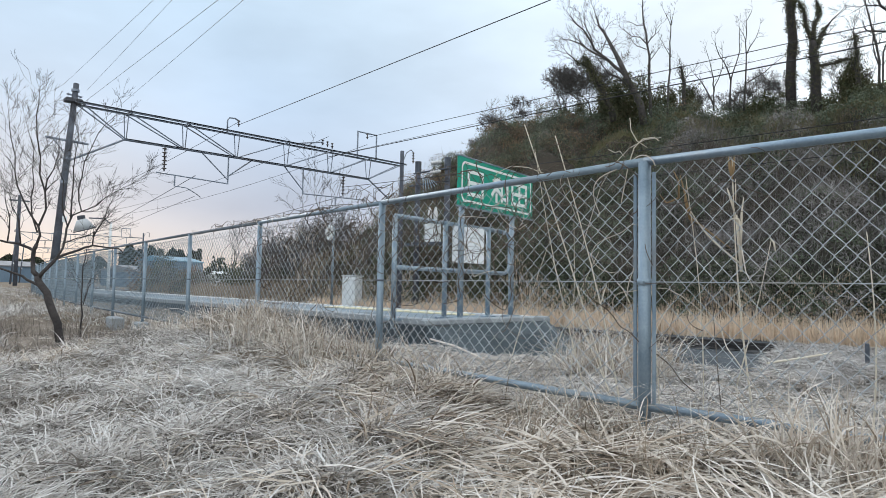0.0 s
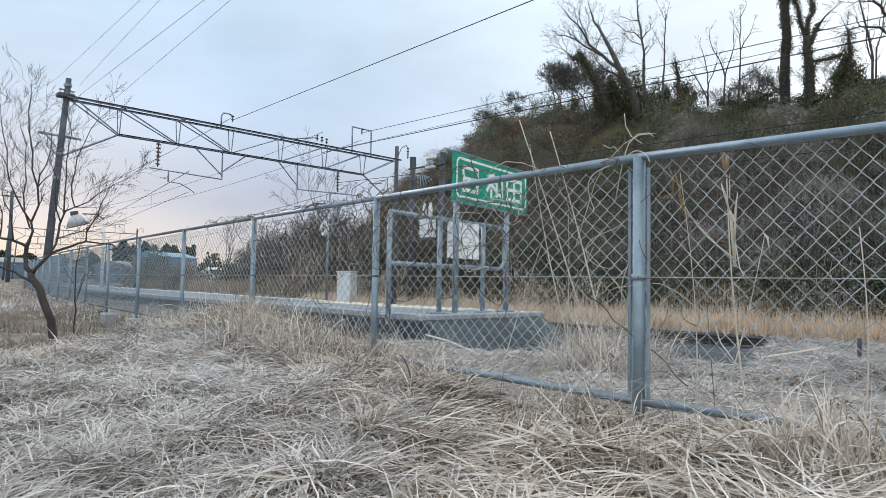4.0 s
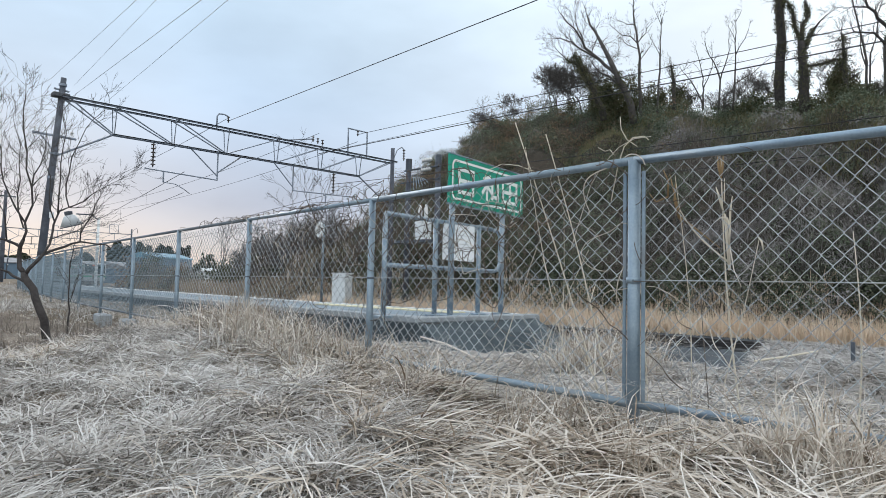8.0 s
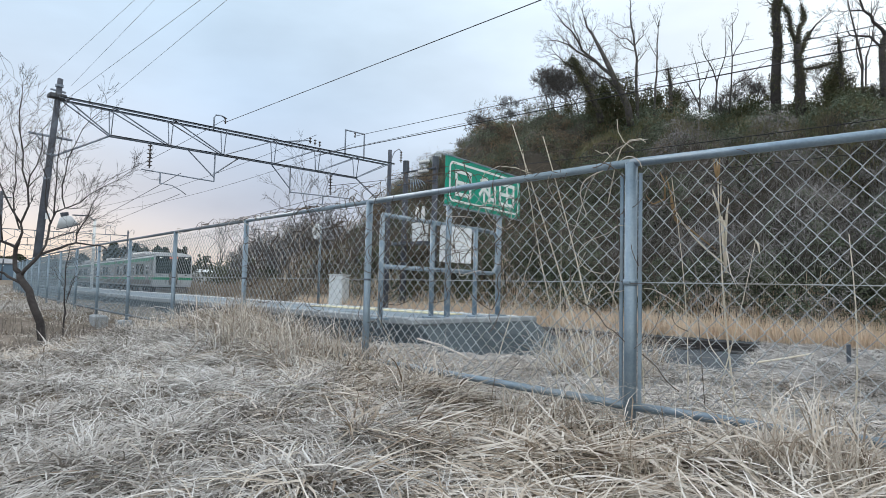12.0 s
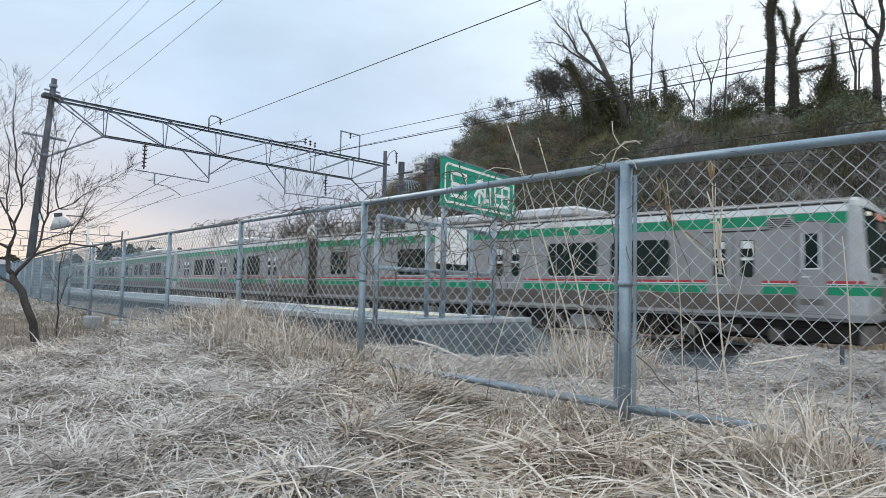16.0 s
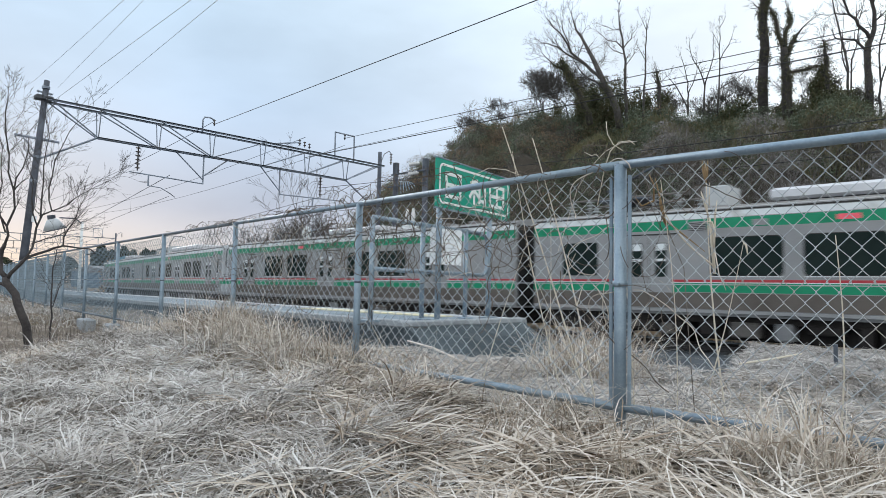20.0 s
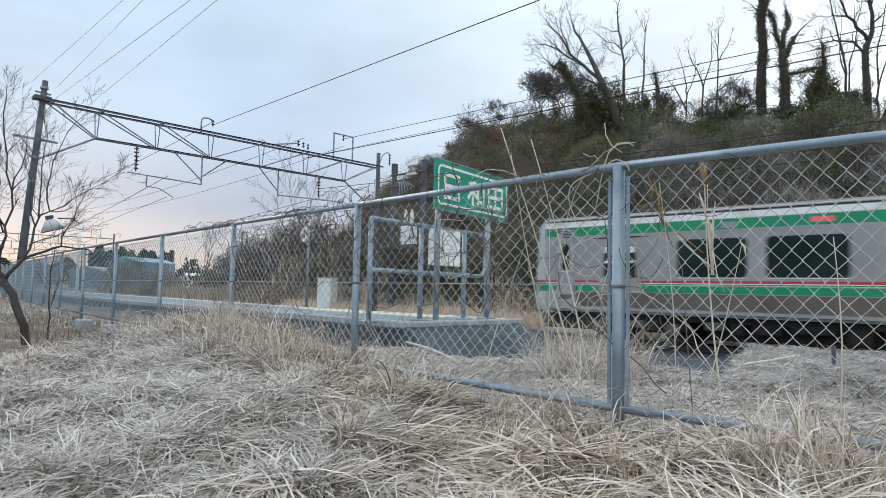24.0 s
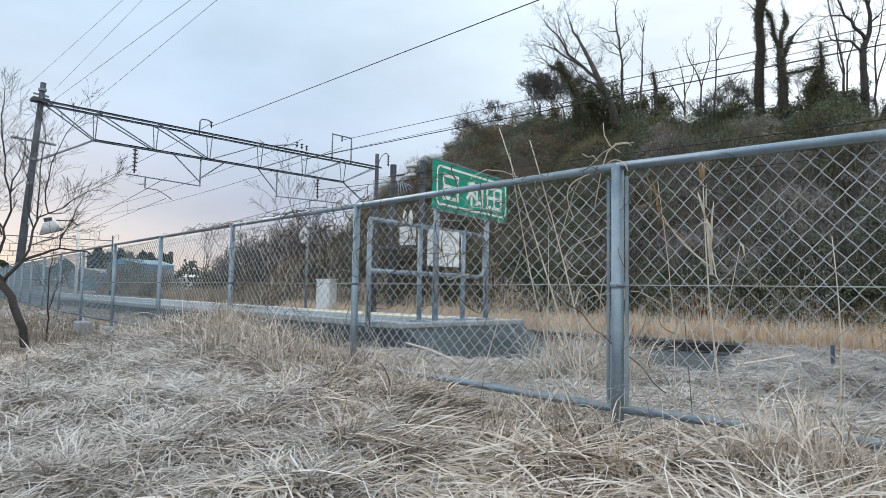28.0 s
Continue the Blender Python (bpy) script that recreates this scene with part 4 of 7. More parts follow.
GLASSD = surface("dark_window_glass", (0.012, 0.02, 0.02), (0.03, 0.045, 0.042), 0.8, 0.25, 0, 0.0, spec=0.02)
BLUEROOF = surface("blue_roof", (0.1, 0.25, 0.36), (0.16, 0.33, 0.45), 0.4, 0.5, 0.2, 0.05, 5)
PALEWALL = surface("pale_cladding", (0.4, 0.43, 0.45), (0.52, 0.55, 0.57), 0.3, 0.7, 0, 0.05, 5)
BLUEWALL = surface("slate_blue_wall", (0.1, 0.16, 0.23), (0.16, 0.23, 0.31), 0.3, 0.8, 0, 0.05, 5)
GREYROOF = surface("grey_roof", (0.15, 0.16, 0.18), (0.24, 0.25, 0.27), 0.5, 0.7, 0, 0.1, 6)
build_warehouse("warehouse", "low warehouse with a pale blue metal roof", pose(-150, 60.0, 0, 0, 0, -66), (11.5, 8, 5.9), BLUEWALL, BLUEROOF, 5)
build_warehouse("warehouse", "low white greenhouse shed beyond the line", pose(-190, 87, 0, 0, 0, -62), (14, 6, 4.0), PALEWALL, WHITEP, 4)
for k, (x, y, r, s) in enumerate(((-160, 58, -70, 1.0), (-185, 64, -60, 1.2), (-210, 72, -75, 1.1), (-150, 27, -80, 0.9), (-230, 78, -70, 1.2), (-180, 34, -85, 1.0), (-205, 39, -75, 1.1))):
    build_warehouse("house", "small dark grey-roofed house far beyond the station", pose(x, y, 0.65 if y < 42 else 0, 0, 0, r), (11 * s, 8 * s, 3.4 * s), BLUEWALL, GREYROOF, 3)


# ---- plants ----
DARKLEAF = foliage("dark_scrub", ((0.02, 0.026, 0.019), (0.062, 0.075, 0.049), (0.12, 0.135, 0.09), (0.2, 0.2, 0.15)), 0.6, 0.1)

SCRUB = foliage("ivy_scrub", ((0.025, 0.032, 0.017), (0.05, 0.062, 0.03), (0.085, 0.095, 0.048), (0.12, 0.11, 0.065), (0.07, 0.055, 0.04)), 0.65, 0.1)

OLIVE = foliage("olive_grass", ((0.085, 0.09, 0.045), (0.165, 0.175, 0.09), (0.25, 0.245, 0.14), (0.23, 0.175, 0.125), (0.36, 0.31, 0.22)), 0.8, 0.1)
REEDBROWN = foliage("reed_brown", ((0.13, 0.11, 0.085), (0.27, 0.22, 0.17), (0.42, 0.35, 0.27), (0.2, 0.185, 0.155)), 0.85, 0.1)
UNDERSTRAW = foliage("shaded_under_straw", ((0.06, 0.048, 0.038), (0.18, 0.155, 0.13), (0.37, 0.338, 0.308), (0.56, 0.535, 0.512)), 0.8, 0.03)
VERGE = foliage("mown_straw", ((0.075, 0.065, 0.055), (0.29, 0.273, 0.257), (0.48, 0.465, 0.455), (0.68, 0.668, 0.66)), 0.8, 0.05)
VINE = foliage("dark_vine", ((0.05, 0.04, 0.035), (0.11, 0.09, 0.075), (0.2, 0.165, 0.135)), 0.85, 0.0)
PALESTRAW = foliage("pale_straw", ((0.42, 0.355, 0.265), (0.55, 0.485, 0.385), (0.66, 0.61, 0.52), (0.72, 0.69, 0.63)), 0.65, 0.1)

def ribbons(base, heading, length, rise, bend, width, segs, twist=None, wav=0.0):
    """Bent tapering blades as arrays; rise: angle at the root, bend: how far it drops over its length."""
    n = len(heading)
    p = base.copy()
    side = np.stack([-np.sin(heading), np.cos(heading), np.zeros(n)], 1)
    if twist is not None:
        side[:, 2] = twist
        side /= np.linalg.norm(side, axis=1)[:, None]
    v = np.zeros((n, segs + 1, 2, 3), np.float32)
    h = heading.copy()
    for k in range(segs + 1):
        w = width * (1 - (k / segs) ** 1.6 * 0.92) * 0.5
        v[:, k, 0], v[:, k, 1] = p - side * w[:, None], p + side * w[:, None]
        a = rise - bend * ((k + 0.5) / segs) ** 1.2
        h = h + wav * rng.normal(0, 1, n)
        st = length / segs
        p = p + np.stack([np.cos(a) * np.cos(h) * st, np.cos(a) * np.sin(h) * st, np.sin(a) * st], 1)
        p[:, 2] = np.maximum(p[:, 2], base[:, 2] + 0.012 + 0.02 * ((k * 7919 + np.arange(n)) % 13) / 13)
    i = np.arange(n)[:, None] * (segs + 1) * 2 + np.arange(segs)[None, :] * 2
    q = np.stack([i, i + 1, i + 3, i + 2], -1).reshape(-1, 4)
    return v.reshape(-1, 3), q


def grass(name, label, xy, material, length, width, rise, bend, segs, lean=None, spread=math.pi, wav=0.08):
    n = len(xy)
    base = np.column_stack([xy, land(xy[:, 0], xy[:, 1]) - 0.01])
    head = rng.uniform(-math.pi, math.pi, n) if lean is None else lean + rng.normal(0, spread, n)
    lo, hi = length
    L_ = rng.uniform(0, 1, n) ** 1.4 * (hi - lo) + lo
    v, q = ribbons(base, head, L_, np.radians(rng.uniform(*rise, n)), np.radians(rng.uniform(*bend, n)), rng.uniform(*width, n), segs, rng.normal(0, 0.5, n), wav)
    ob = new(name, array_mesh(name, v, q, material))
    return tagged(ob, label, "grass", kind="stuff")


def wedge(n, r0, r1, a0, a1, power=1.0):
    """Points of the verge in a wedge before the camera."""
    r = r0 + (r1 - r0) * rng.uniform(0, 1, n) ** power
    a = np.radians(rng.uniform(a0, a1, n))
    return np.column_stack([-r * np.cos(a), r * np.sin(a)])


def before_fence(p, d=0.02):
    return p[(p[:, 1] < fence_y(p[:, 0]) - d) & (on_dirt(p[:, 0], p[:, 1]) > 1)]


def tussocks(centres, each, rad):
    c = np.repeat(centres, each, 0)
    return c + rng.normal(0, rad, c.shape), c


def flow(xy):
    """The way the dead grass was combed by wind and snow."""
    return 2.9 + 1.1 * np.sin(xy[:, 0] * 1.1 + 0.6) + 0.9 * np.cos(xy[:, 1] * 1.6 - xy[:, 0] * 0.5) - 1.2


def build_grass():
    # matted thatch, its colour darkened for the shade in gaps between blades
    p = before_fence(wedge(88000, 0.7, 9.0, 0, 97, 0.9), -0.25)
    grass("thatch", "matted dead grass lying flat on the verge, darkened for shade", p, UNDERSTRAW, (0.06, 0.2), (0.003, 0.007), (3, 45), (20, 110), 4, flow(p), 1.2, 0.4)
    # sheaves combed flat, all blades of one lying one way; greyer on the open side, tawnier towards the fence corner
    def pick(c, warm):
        a = np.degrees(np.arctan2(c[:, 1], -c[:, 0])) + rng.normal(0, 9, len(c))
        return c[a > 36] if warm else c[a <= 36]
    for warm, mat in ((True, STRAW), (False, GREYSTRAW)):
        c = pick(before_fence(wedge(4000 if warm else 5600, 0.9, 8.5, 0, 97, 0.85), 0.06), warm)
        p, cc = tussocks(c, 22, 0.045)
        way = np.repeat(flow(c) + rng.normal(0, 1.5, len(c)), 22)
        long, wide, curl = ((0.13, 0.42), (0.005, 0.011), 0.13) if warm else ((0.1, 0.3), (0.004, 0.0085), 0.34)
        grass("combed_grass", "bleached grass blades combed over in sheaves", p, mat, long, wide, (4, 38), (5, 80), 5, way, 0.24, curl)
        c = pick(before_fence(wedge(260 if warm else 2300, 1.5, 8.5, 0, 97, 0.85), 0.04), warm)
        p, cc = tussocks(c, 22, 0.055)
        grass("tussock_grass", "dry grass bent over in tussocks", p, mat, (0.1, 0.3) if warm else (0.08, 0.24), (0.0035, 0.008), (35, 90), (70, 175), 6, None, 1.0, 0.26)
    c = before_fence(wedge(430, 0.75, 2.8, 0, 50, 0.8), 0.06)
    p, cc = tussocks(c, 22, 0.045)
    way = np.repeat(2.4 + rng.normal(0, 0.5, len(c)), 22)
    grass("combed_grass", "long pale grass lying over in sheaves", p, GREYSTRAW, (0.14, 0.4), (0.004, 0.008), (3, 26), (5, 60), 6, way, 0.22, 0.13)
    p = before_fence(wedge(620, 0.9, 8.0, 0, 97, 0.9), 0.05)
    grass("loose_straws", "thick pale straws strewn over the dead grass", p, PALESTRAW, (0.1, 0.3), (0.005, 0.009), (5, 40), (20, 110), 6, None, 1.0, 0.2)
    # tall grass heaped against the fence
    c = np.array([(x, float(fence_y(x)) - abs(rng.normal(0.12, 0.16))) for x in np.concatenate([rng.uniform(-8.2, -3.55, 95), rng.uniform(-5.2, -3.6, 30)])])
    p, cc = tussocks(c, 26, 0.07)
    grass("heaped_grass", "tall dry grass heaped against the fence foot", p, STRAW, (0.2, 0.5), (0.004, 0.009), (50, 100), (40, 150), 7, None, 1.0, 0.2)
    c = np.array([(rng.normal(-0.55, 0.08) if k % 4 else rng.uniform(-0.5, 0.1), rng.uniform(2.18, 2.48)) for k in range(36)])
    p, cc = tussocks(c, 30, 0.04)
    grass("heaped_grass", "tall tan grass heaped over the bottom rail", p, TANSTRAW, (0.16, 0.42), (0.004, 0.01), (45, 100), (30, 165), 7, None, 1.0, 0.2)
    # broad blades matted over each other near the corner post
    c = before_fence(wedge(360, 1.25, 2.7, 44, 88, 0.8), 0.34)
    p, cc = tussocks(c, 14, 0.05)
    way = np.repeat(np.where(rng.random(len(c)) < 0.7, -0.35, 2.7) + rng.normal(0, 0.5, len(c)), 14)
    grass("matted_grass", "broad tan grass blades matted over each other", p, TANSTRAW, (0.18, 0.46), (0.008, 0.015), (3, 26), (5, 50), 6, way, 0.28, 0.12)
    p, cc = tussocks(np.array([(-1.02, 1.96), (-0.97, 1.9), (-1.75, 2.2), (-0.58, 2.3)]), 34, 0.05)
    grass("stubble", "upright tawny stubble among the matted grass", p, TANSTRAW, (0.1, 0.2), (0.005, 0.01), (72, 100), (0, 40), 4, None)
    p = before_fence(wedge(46, 1.3, 2.8, 44, 88, 0.9), 0.3)
    grass("loose_leaves", "broad pale leaves lying on the matted grass", p, PALESTRAW, (0.12, 0.3), (0.01, 0.017), (20, 60), (40, 130), 7, None, 1.0, 0.14)
    c = np.array([(x, float(fence_y(x)) - abs(rng.normal(0.1, 0.12))) for x in np.concatenate([rng.uniform(-3.5, -1.5, 32), rng.uniform(-1.5, -0.9, 3)])])
    p, cc = tussocks(c, 22, 0.06)
    grass("heaped_grass", "dry grass lying against the bottom rail", p, STRAW, (0.16, 0.4), (0.004, 0.0085), (35, 95), (50, 150), 7, None, 1.0, 0.2)
    # grass hanging over the edge of the dirt
    w = rng.uniform(0, 1, 46)
    c = np.column_stack([-4.9 - 1.2 * w, 0.95 + 0.85 * w]) + rng.normal(0, 0.1, (46, 2))
    p, cc = tussocks(c, 26, 0.06)
    grass("heaped_grass", "pale tan grass hanging over the edge of the dirt", p, TANSTRAW, (0.1, 0.26), (0.004, 0.009), (25, 80), (60, 165), 7, None, 1.0, 0.24)
    p = np.column_stack([rng.uniform(-12.2, -6, 9000), rng.uniform(0.9, 3.8, 9000)])
    p = p[(on_dirt(p[:, 0], p[:, 1]) < 1.05) & (p[:, 1] < fence_y(p[:, 0])) & (lumps(p[:, 0], p[:, 1], 0.6, 7.0) > -0.25)]
    grass("dirt_litter", "broken straw and twigs scattered on the dirt", p, STRAW, (0.04, 0.2), (0.003, 0.008), (2, 60), (10, 110), 4, None, 1.0, 0.3)
    # field further off along the fence
    p = np.column_stack([rng.uniform(-48, -7, 50000), rng.uniform(-9, 9, 50000)])
    p = np.concatenate([p, np.column_stack([rng.uniform(-15, -6.5, 22000), rng.uniform(-2, 4, 22000)])])
    p = p[(p[:, 1] < fence_y(p[:, 0]) + 0.3) & (p[:, 1] > -0.06 * -p[:, 0] - 1) & (on_dirt(p[:, 0], p[:, 1]) > 1)]
    grass("field_grass", "pale dry grass over the field beside the fence", p, GREYSTRAW, (0.1, 0.36), (0.005, 0.012), (25, 80), (20, 110), 4, None)
    # beyond the fence: mown and bleached, thick on the ground
    p = np.column_stack([rng.uniform(-8, 1.5, 190000), 2.3 + 7.6 * rng.uniform(0, 1, 190000) ** 1.15])
    k = (p[:, 1] > fence_y(p[:, 0])) & (p[:, 0] > -1.05 * p[:, 1] + 0.0) & (p[:, 0] < -0.12 * p[:, 1] + 0.3) & ((p[:, 1] < plat_near(p[:, 0]) - 0.02) | (p[:, 0] > -3.9)) & (land(p[:, 0], p[:, 1]) > 0.42 - 0.3 * rng.random(len(p)) ** 2)
    p = p[k]
    grass("verge_grass", "short bleached grass between fence and track", p, VERGE, (0.05, 0.2), (0.004, 0.009), (2, 40), (10, 90), 3, None, math.pi, 0.15)
    p = np.column_stack([rng.uniform(-4.6, 0.6, 9000), 2.5 + 3.2 * rng.uniform(0, 1, 9000) ** 1.5])
    p = p[(p[:, 1] > fence_y(p[:, 0]) + 0.02) & ((p[:, 1] < plat_near(p[:, 0]) - 0.02) | (p[:, 0] > -4.2)) & (land(p[:, 0], p[:, 1]) > 0.5)]
    grass("strewn_straw", "coarse pale straw lying behind the fence", p, STRAW, (0.1, 0.34), (0.004, 0.0085), (2, 32), (10, 80), 5, None, math.pi, 0.18)
    p = np.column_stack([rng.uniform(-17, -5, 16000), rng.uniform(2.9, 6.0, 16000)])
    p = p[(p[:, 1] > fence_y(p[:, 0])) & (p[:, 1] < plat_near(p[:, 0]) - 0.02)]
    grass("verge_grass", "short bleached grass between fence and platform", p, VERGE, (0.06, 0.2), (0.003, 0.008), (5, 60), (20, 90), 3, None)
    # upright tawny grass at the foot of the bank
    p = np.column_stack([rng.uniform(-34, 12, 50000), rng.uniform(0, 1, 50000) ** 1.2 * 2.0])
    p[:, 1] += 20.25 + far_curve(p[:, 0])
    grass("tawny_grass", "tall tawny dry grass along the foot of the bank", p, ORANGE, (0.3, 0.8), (0.012, 0.026), (70, 98), (0, 40), 3, None)
    p = np.column_stack([rng.uniform(-112, -33, 11000), rng.uniform(0, 1, 11000) * 3.0])
    p[:, 1] += 21.2 + far_curve(p[:, 0])
    grass("lineside_reeds", "tall dull-brown reeds along the far side of the line", p, REEDBROWN, (0.5, 1.5), (0.03, 0.07), (70, 98), (0, 40), 3, None)
    # taller weeds by the platform end and along the fence
    p, cc = tussocks(np.array([(-2.6, 4.2), (-2.5, 4.0), (-2.75, 4.55), (-2.5, 4.5), (-2.7, 4.9), (-2.95, 4.6), (-2.85, 5.2)]), 260, 0.14)
    grass("weed_clump", "clump of tall dry weeds by the platform end", p, STRAW, (0.2, 0.6), (0.004, 0.009), (40, 95), (20, 120), 6, None)
    p = np.column_stack([rng.uniform(-11.5, -6.8, 4200), rng.uniform(1.6, 3.4, 4200)])
    p = p[(p[:, 1] < fence_y(p[:, 0])) & (lumps(p[:, 0], p[:, 1], 0.8, 2.0) > 0)]
    grass("brown_weeds", "low brown weeds round the small tree", p, TWIGS, (0.1, 0.4), (0.003, 0.006), (50, 95), (0, 60), 5, None)
    # the verge goes on round the camera, thinner
    p = np.column_stack([rng.uniform(-12, 9, 120000), rng.uniform(-9, 2.6, 120000)])
    p = p[(np.hypot(p[:, 0], p[:, 1]) > 0.3) & ((p[:, 0] > 0.3) | (p[:, 1] < 0.1) | (np.hypot(p[:, 0], p[:, 1]) < 0.75))]
    grass("verge_straw", "bleached dead grass over the open verge", p, GREYSTRAW, (0.12, 0.36), (0.006, 0.013), (3, 45), (15, 90), 2, flow(p), 1.2, 0.2)
    c = np.array([(x + rng.normal(0, 0.1), fence_y(x) + rng.normal(-0.1, 0.12)) for x in np.arange(-9, 0.4, 0.22)])
    p, cc = tussocks(c, 30, 0.08)
    grass("fence_grass", "dry grass grown up along the fence foot", p, STRAW, (0.15, 0.42), (0.0025, 0.006), (45, 95), (40, 150), 6, None)


build_grass()


def leaf_cloud(points, normals, size, slim=0.55, flat=0.5):
    """Single bent leaves at the points, facing about the normals; slim ones are twigs."""
    n = len(points)
    d = normals + rng.normal(0, flat, (n, 3))
    d /= np.linalg.norm(d, axis=1)[:, None]
    u = np.cross(d, rng.normal(0, 1, (n, 3)))
    u /= np.linalg.norm(u, axis=1)[:, None] + 1e-9
    w = np.cross(d, u)
    s = (rng.uniform(0.5, 1, n) * size)[:, None]
    v = np.stack([points - u * s, points + w * s * slim + d * s * 0.15, points + u * s, points - w * s * slim + d * s * 0.15], 1)
    return v.reshape(-1, 3), np.arange(n * 4).reshape(-1, 4)


def surf(x, y):
    e = 0.3
    z = land(x, y)
    g = np.stack([-(land(x + e, y) - z) / e, -(land(x, y + e) - z) / e, np.ones_like(x)], 1)
    return np.column_stack([x, y, z]), g / np.linalg.norm(g, axis=1)[:, None]


def build_bank():
    def scatter(n, x0, x1, t0, t1):
        x = rng.uniform(x0, x1, n)
        y = 21.6 + far_curve(x) + rng.uniform(t0, t1, n) * 15.5
        return x, y
    def open_ground(x, y):
        # the hollow under the leaning trees, bare so dark soil deepens its shade
        return np.hypot((x + 18.5) / 1.9, (y - 30.4) / 1.7) + 0.15 * lumps(x, y, 0.9, 2.0) > 1
    def lay(name, label, x, y, high, size, mat, flat, slim=0.55):
        k = open_ground(x, y)
        x, y = x[k], y[k]
        p, g = surf(x, y)
        clump = np.clip(0.4 + 0.5 * lumps(x, y, 1.5, 1.0) + 0.35 * lumps(x, y, 0.7, 5.0), 0, 1.8)
        p = p + g * (rng.uniform(0, 1, len(x)) ** 0.8 * (0.15 + high * clump))[:, None]
        v, q = leaf_cloud(p, g, size, slim, flat)
        tagged(new(name, array_mesh(name, v, q, mat)), label, "brush", kind="stuff")
    # mixed low brush over all the bank
    x, y = scatter(135000, -46, 9, 0, 1.0)
    t = (y - 21.6 - far_curve(x)) / 15.5
    k = (t < 0.55 + 0.1 * rng.normal(0, 1, len(x))) & ((x > -14) | (x < -27) | (rng.random(len(x)) < 0.15))
    x, y = x[k], y[k]
    lay("bank_brush", "dense brown winter brush covering the steep bank", x, y, 0.25, 0.1, BRUSH, 0.8, 0.16)
    # russet growth on the shoulder over the sign
    x, y = scatter(60000, -37, -17, 0.2, 1.0)
    k = lumps(x, y, 3.4, 9.0) + 0.08 * (-x - 26) > 0.1
    lay("russet_brush", "russet dead growth on the shoulder of the bank", x[k], y[k], 0.35, 0.09, RUSSET, 0.8, 0.2)
    # evergreen creepers in patches, thicker towards the shoulder and the crest
    x, y = scatter(150000, -46, 9, 0, 1.0)
    t = (y - 21.6 - far_curve(x)) / 15.5
    k = lumps(x, y, 2.9, 4.0) + 0.55 * lumps(x, y, 1.1, 2.0) + 0.9 * (t > 0.62) - 0.05 * (x + 13) > 0.3
    lay("bank_creeper", "dark evergreen creepers over the bank", x[k], y[k], 0.35, 0.055, IVY, 0.6)
    # bushy mounds, each of one growth
    def mounds(name, label, n, each, size, mat, pick, r0=0.4, r1=1.2, slim=0.55):
        x, y = scatter(n, -46, 9, 0.0, 1.0)
        k = pick(x, y, (y - 21.6 - far_curve(x)) / 15.5) & open_ground(x, y)
        c, g = surf(x[k], y[k])
        r = np.repeat(rng.uniform(r0, r1, len(c)), each)[:, None]
        cc, gg = np.repeat(c, each, 0), np.repeat(g, each, 0)
        d = rng.normal(0, 1, cc.shape) + gg * 0.7
        d /= np.linalg.norm(d, axis=1)[:, None]
        p = cc + gg * 0.15 + d * r * rng.uniform(0.72, 1.06, (len(cc), 1)) * [1, 1, 0.85]
        v, q = leaf_cloud(p, d, size, slim, 0.45)
        tagged(new(name, array_mesh(name, v, q, mat)), label, "brush", kind="stuff")
    mounds("green_mounds", "mounds of grey-green creeper over the bank", 1500, 230, 0.052, IVY, lambda x, y, t: (lumps(x, y, 2.3, 3.0) + 0.8 * (t > 0.55) - 0.75 * ((x > -13.5) & (t > 0.08) & (t < 0.6)) > -0.45) & (x > -32 + 6 * rng.normal(0, 1, len(x))))
    mounds("grey_mounds", "mounds of grey-brown dead scrub on the bank", 1500, 210, 0.1, GREYTWIG, lambda x, y, t: (lumps(x, y, 2.7, 8.0) - 2.0 * (t > 0.58) - 1.2 * (x < -13.5) + 0.5 * ((x > -13.5) & (t > 0.08) & (t < 0.6)) > 0.1) & (x > -24), slim=0.13)
    mounds("dark_mounds", "mounds of deep green ivy low on the bank", 900, 240, 0.055, DARKLEAF, lambda x, y, t: (x > -30) & (((x < -13) & (t < 0.55)) | (t < 0.1)) & (lumps(x, y, 1.6, 6.0) > -0.9))
    mounds("brown_mounds", "mounds of russet dead growth on the bank", 900, 190, 0.09, RUSSET, lambda x, y, t: ((x < -18 + 4 * rng.normal(0, 1, len(x))) | (t > 0.8)) & (lumps(x, y, 2.0, 1.0) > -0.3), slim=0.18)
    # bare stems, thickest at the foot towards the open end
    def stems(name, label, n, x0, x1, t0, t1, lo, hi, w, mat):
        x, y = scatter(n, x0, x1, t0, t1)
        k = (x > -13.5) | (x < -27) | (rng.random(n) < 0.25)
        x, y, n = x[k], y[k], int(k.sum())
        p, g = surf(x, y)
        v, q = ribbons(p, rng.uniform(-3.14, 3.14, n), rng.uniform(lo, hi, n), np.radians(rng.uniform(20, 95, n)), np.radians(rng.uniform(0, 110, n)), rng.uniform(0.5, 1, n) * w, 5, None, 0.3)
        tagged(new(name, array_mesh(name, v, q, mat)), label, "brush", kind="stuff")
    stems("bank_stems", "bare tangled stems on the bank", 11000, -46, 9, 0, 0.62, 0.5, 1.6, 0.018, TWIGS)
    x, y = scatter(95000, -20, 6, 0.42, 1.0)
    p, g = surf(x, y)
    v, q = ribbons(p, rng.uniform(-3.14, 3.14, len(x)), rng.uniform(0.25, 0.7, len(x)), np.radians(rng.uniform(30, 95, len(x))), np.radians(rng.uniform(10, 120, len(x))), rng.uniform(0.01, 0.022, len(x)), 3, None, 0.2)
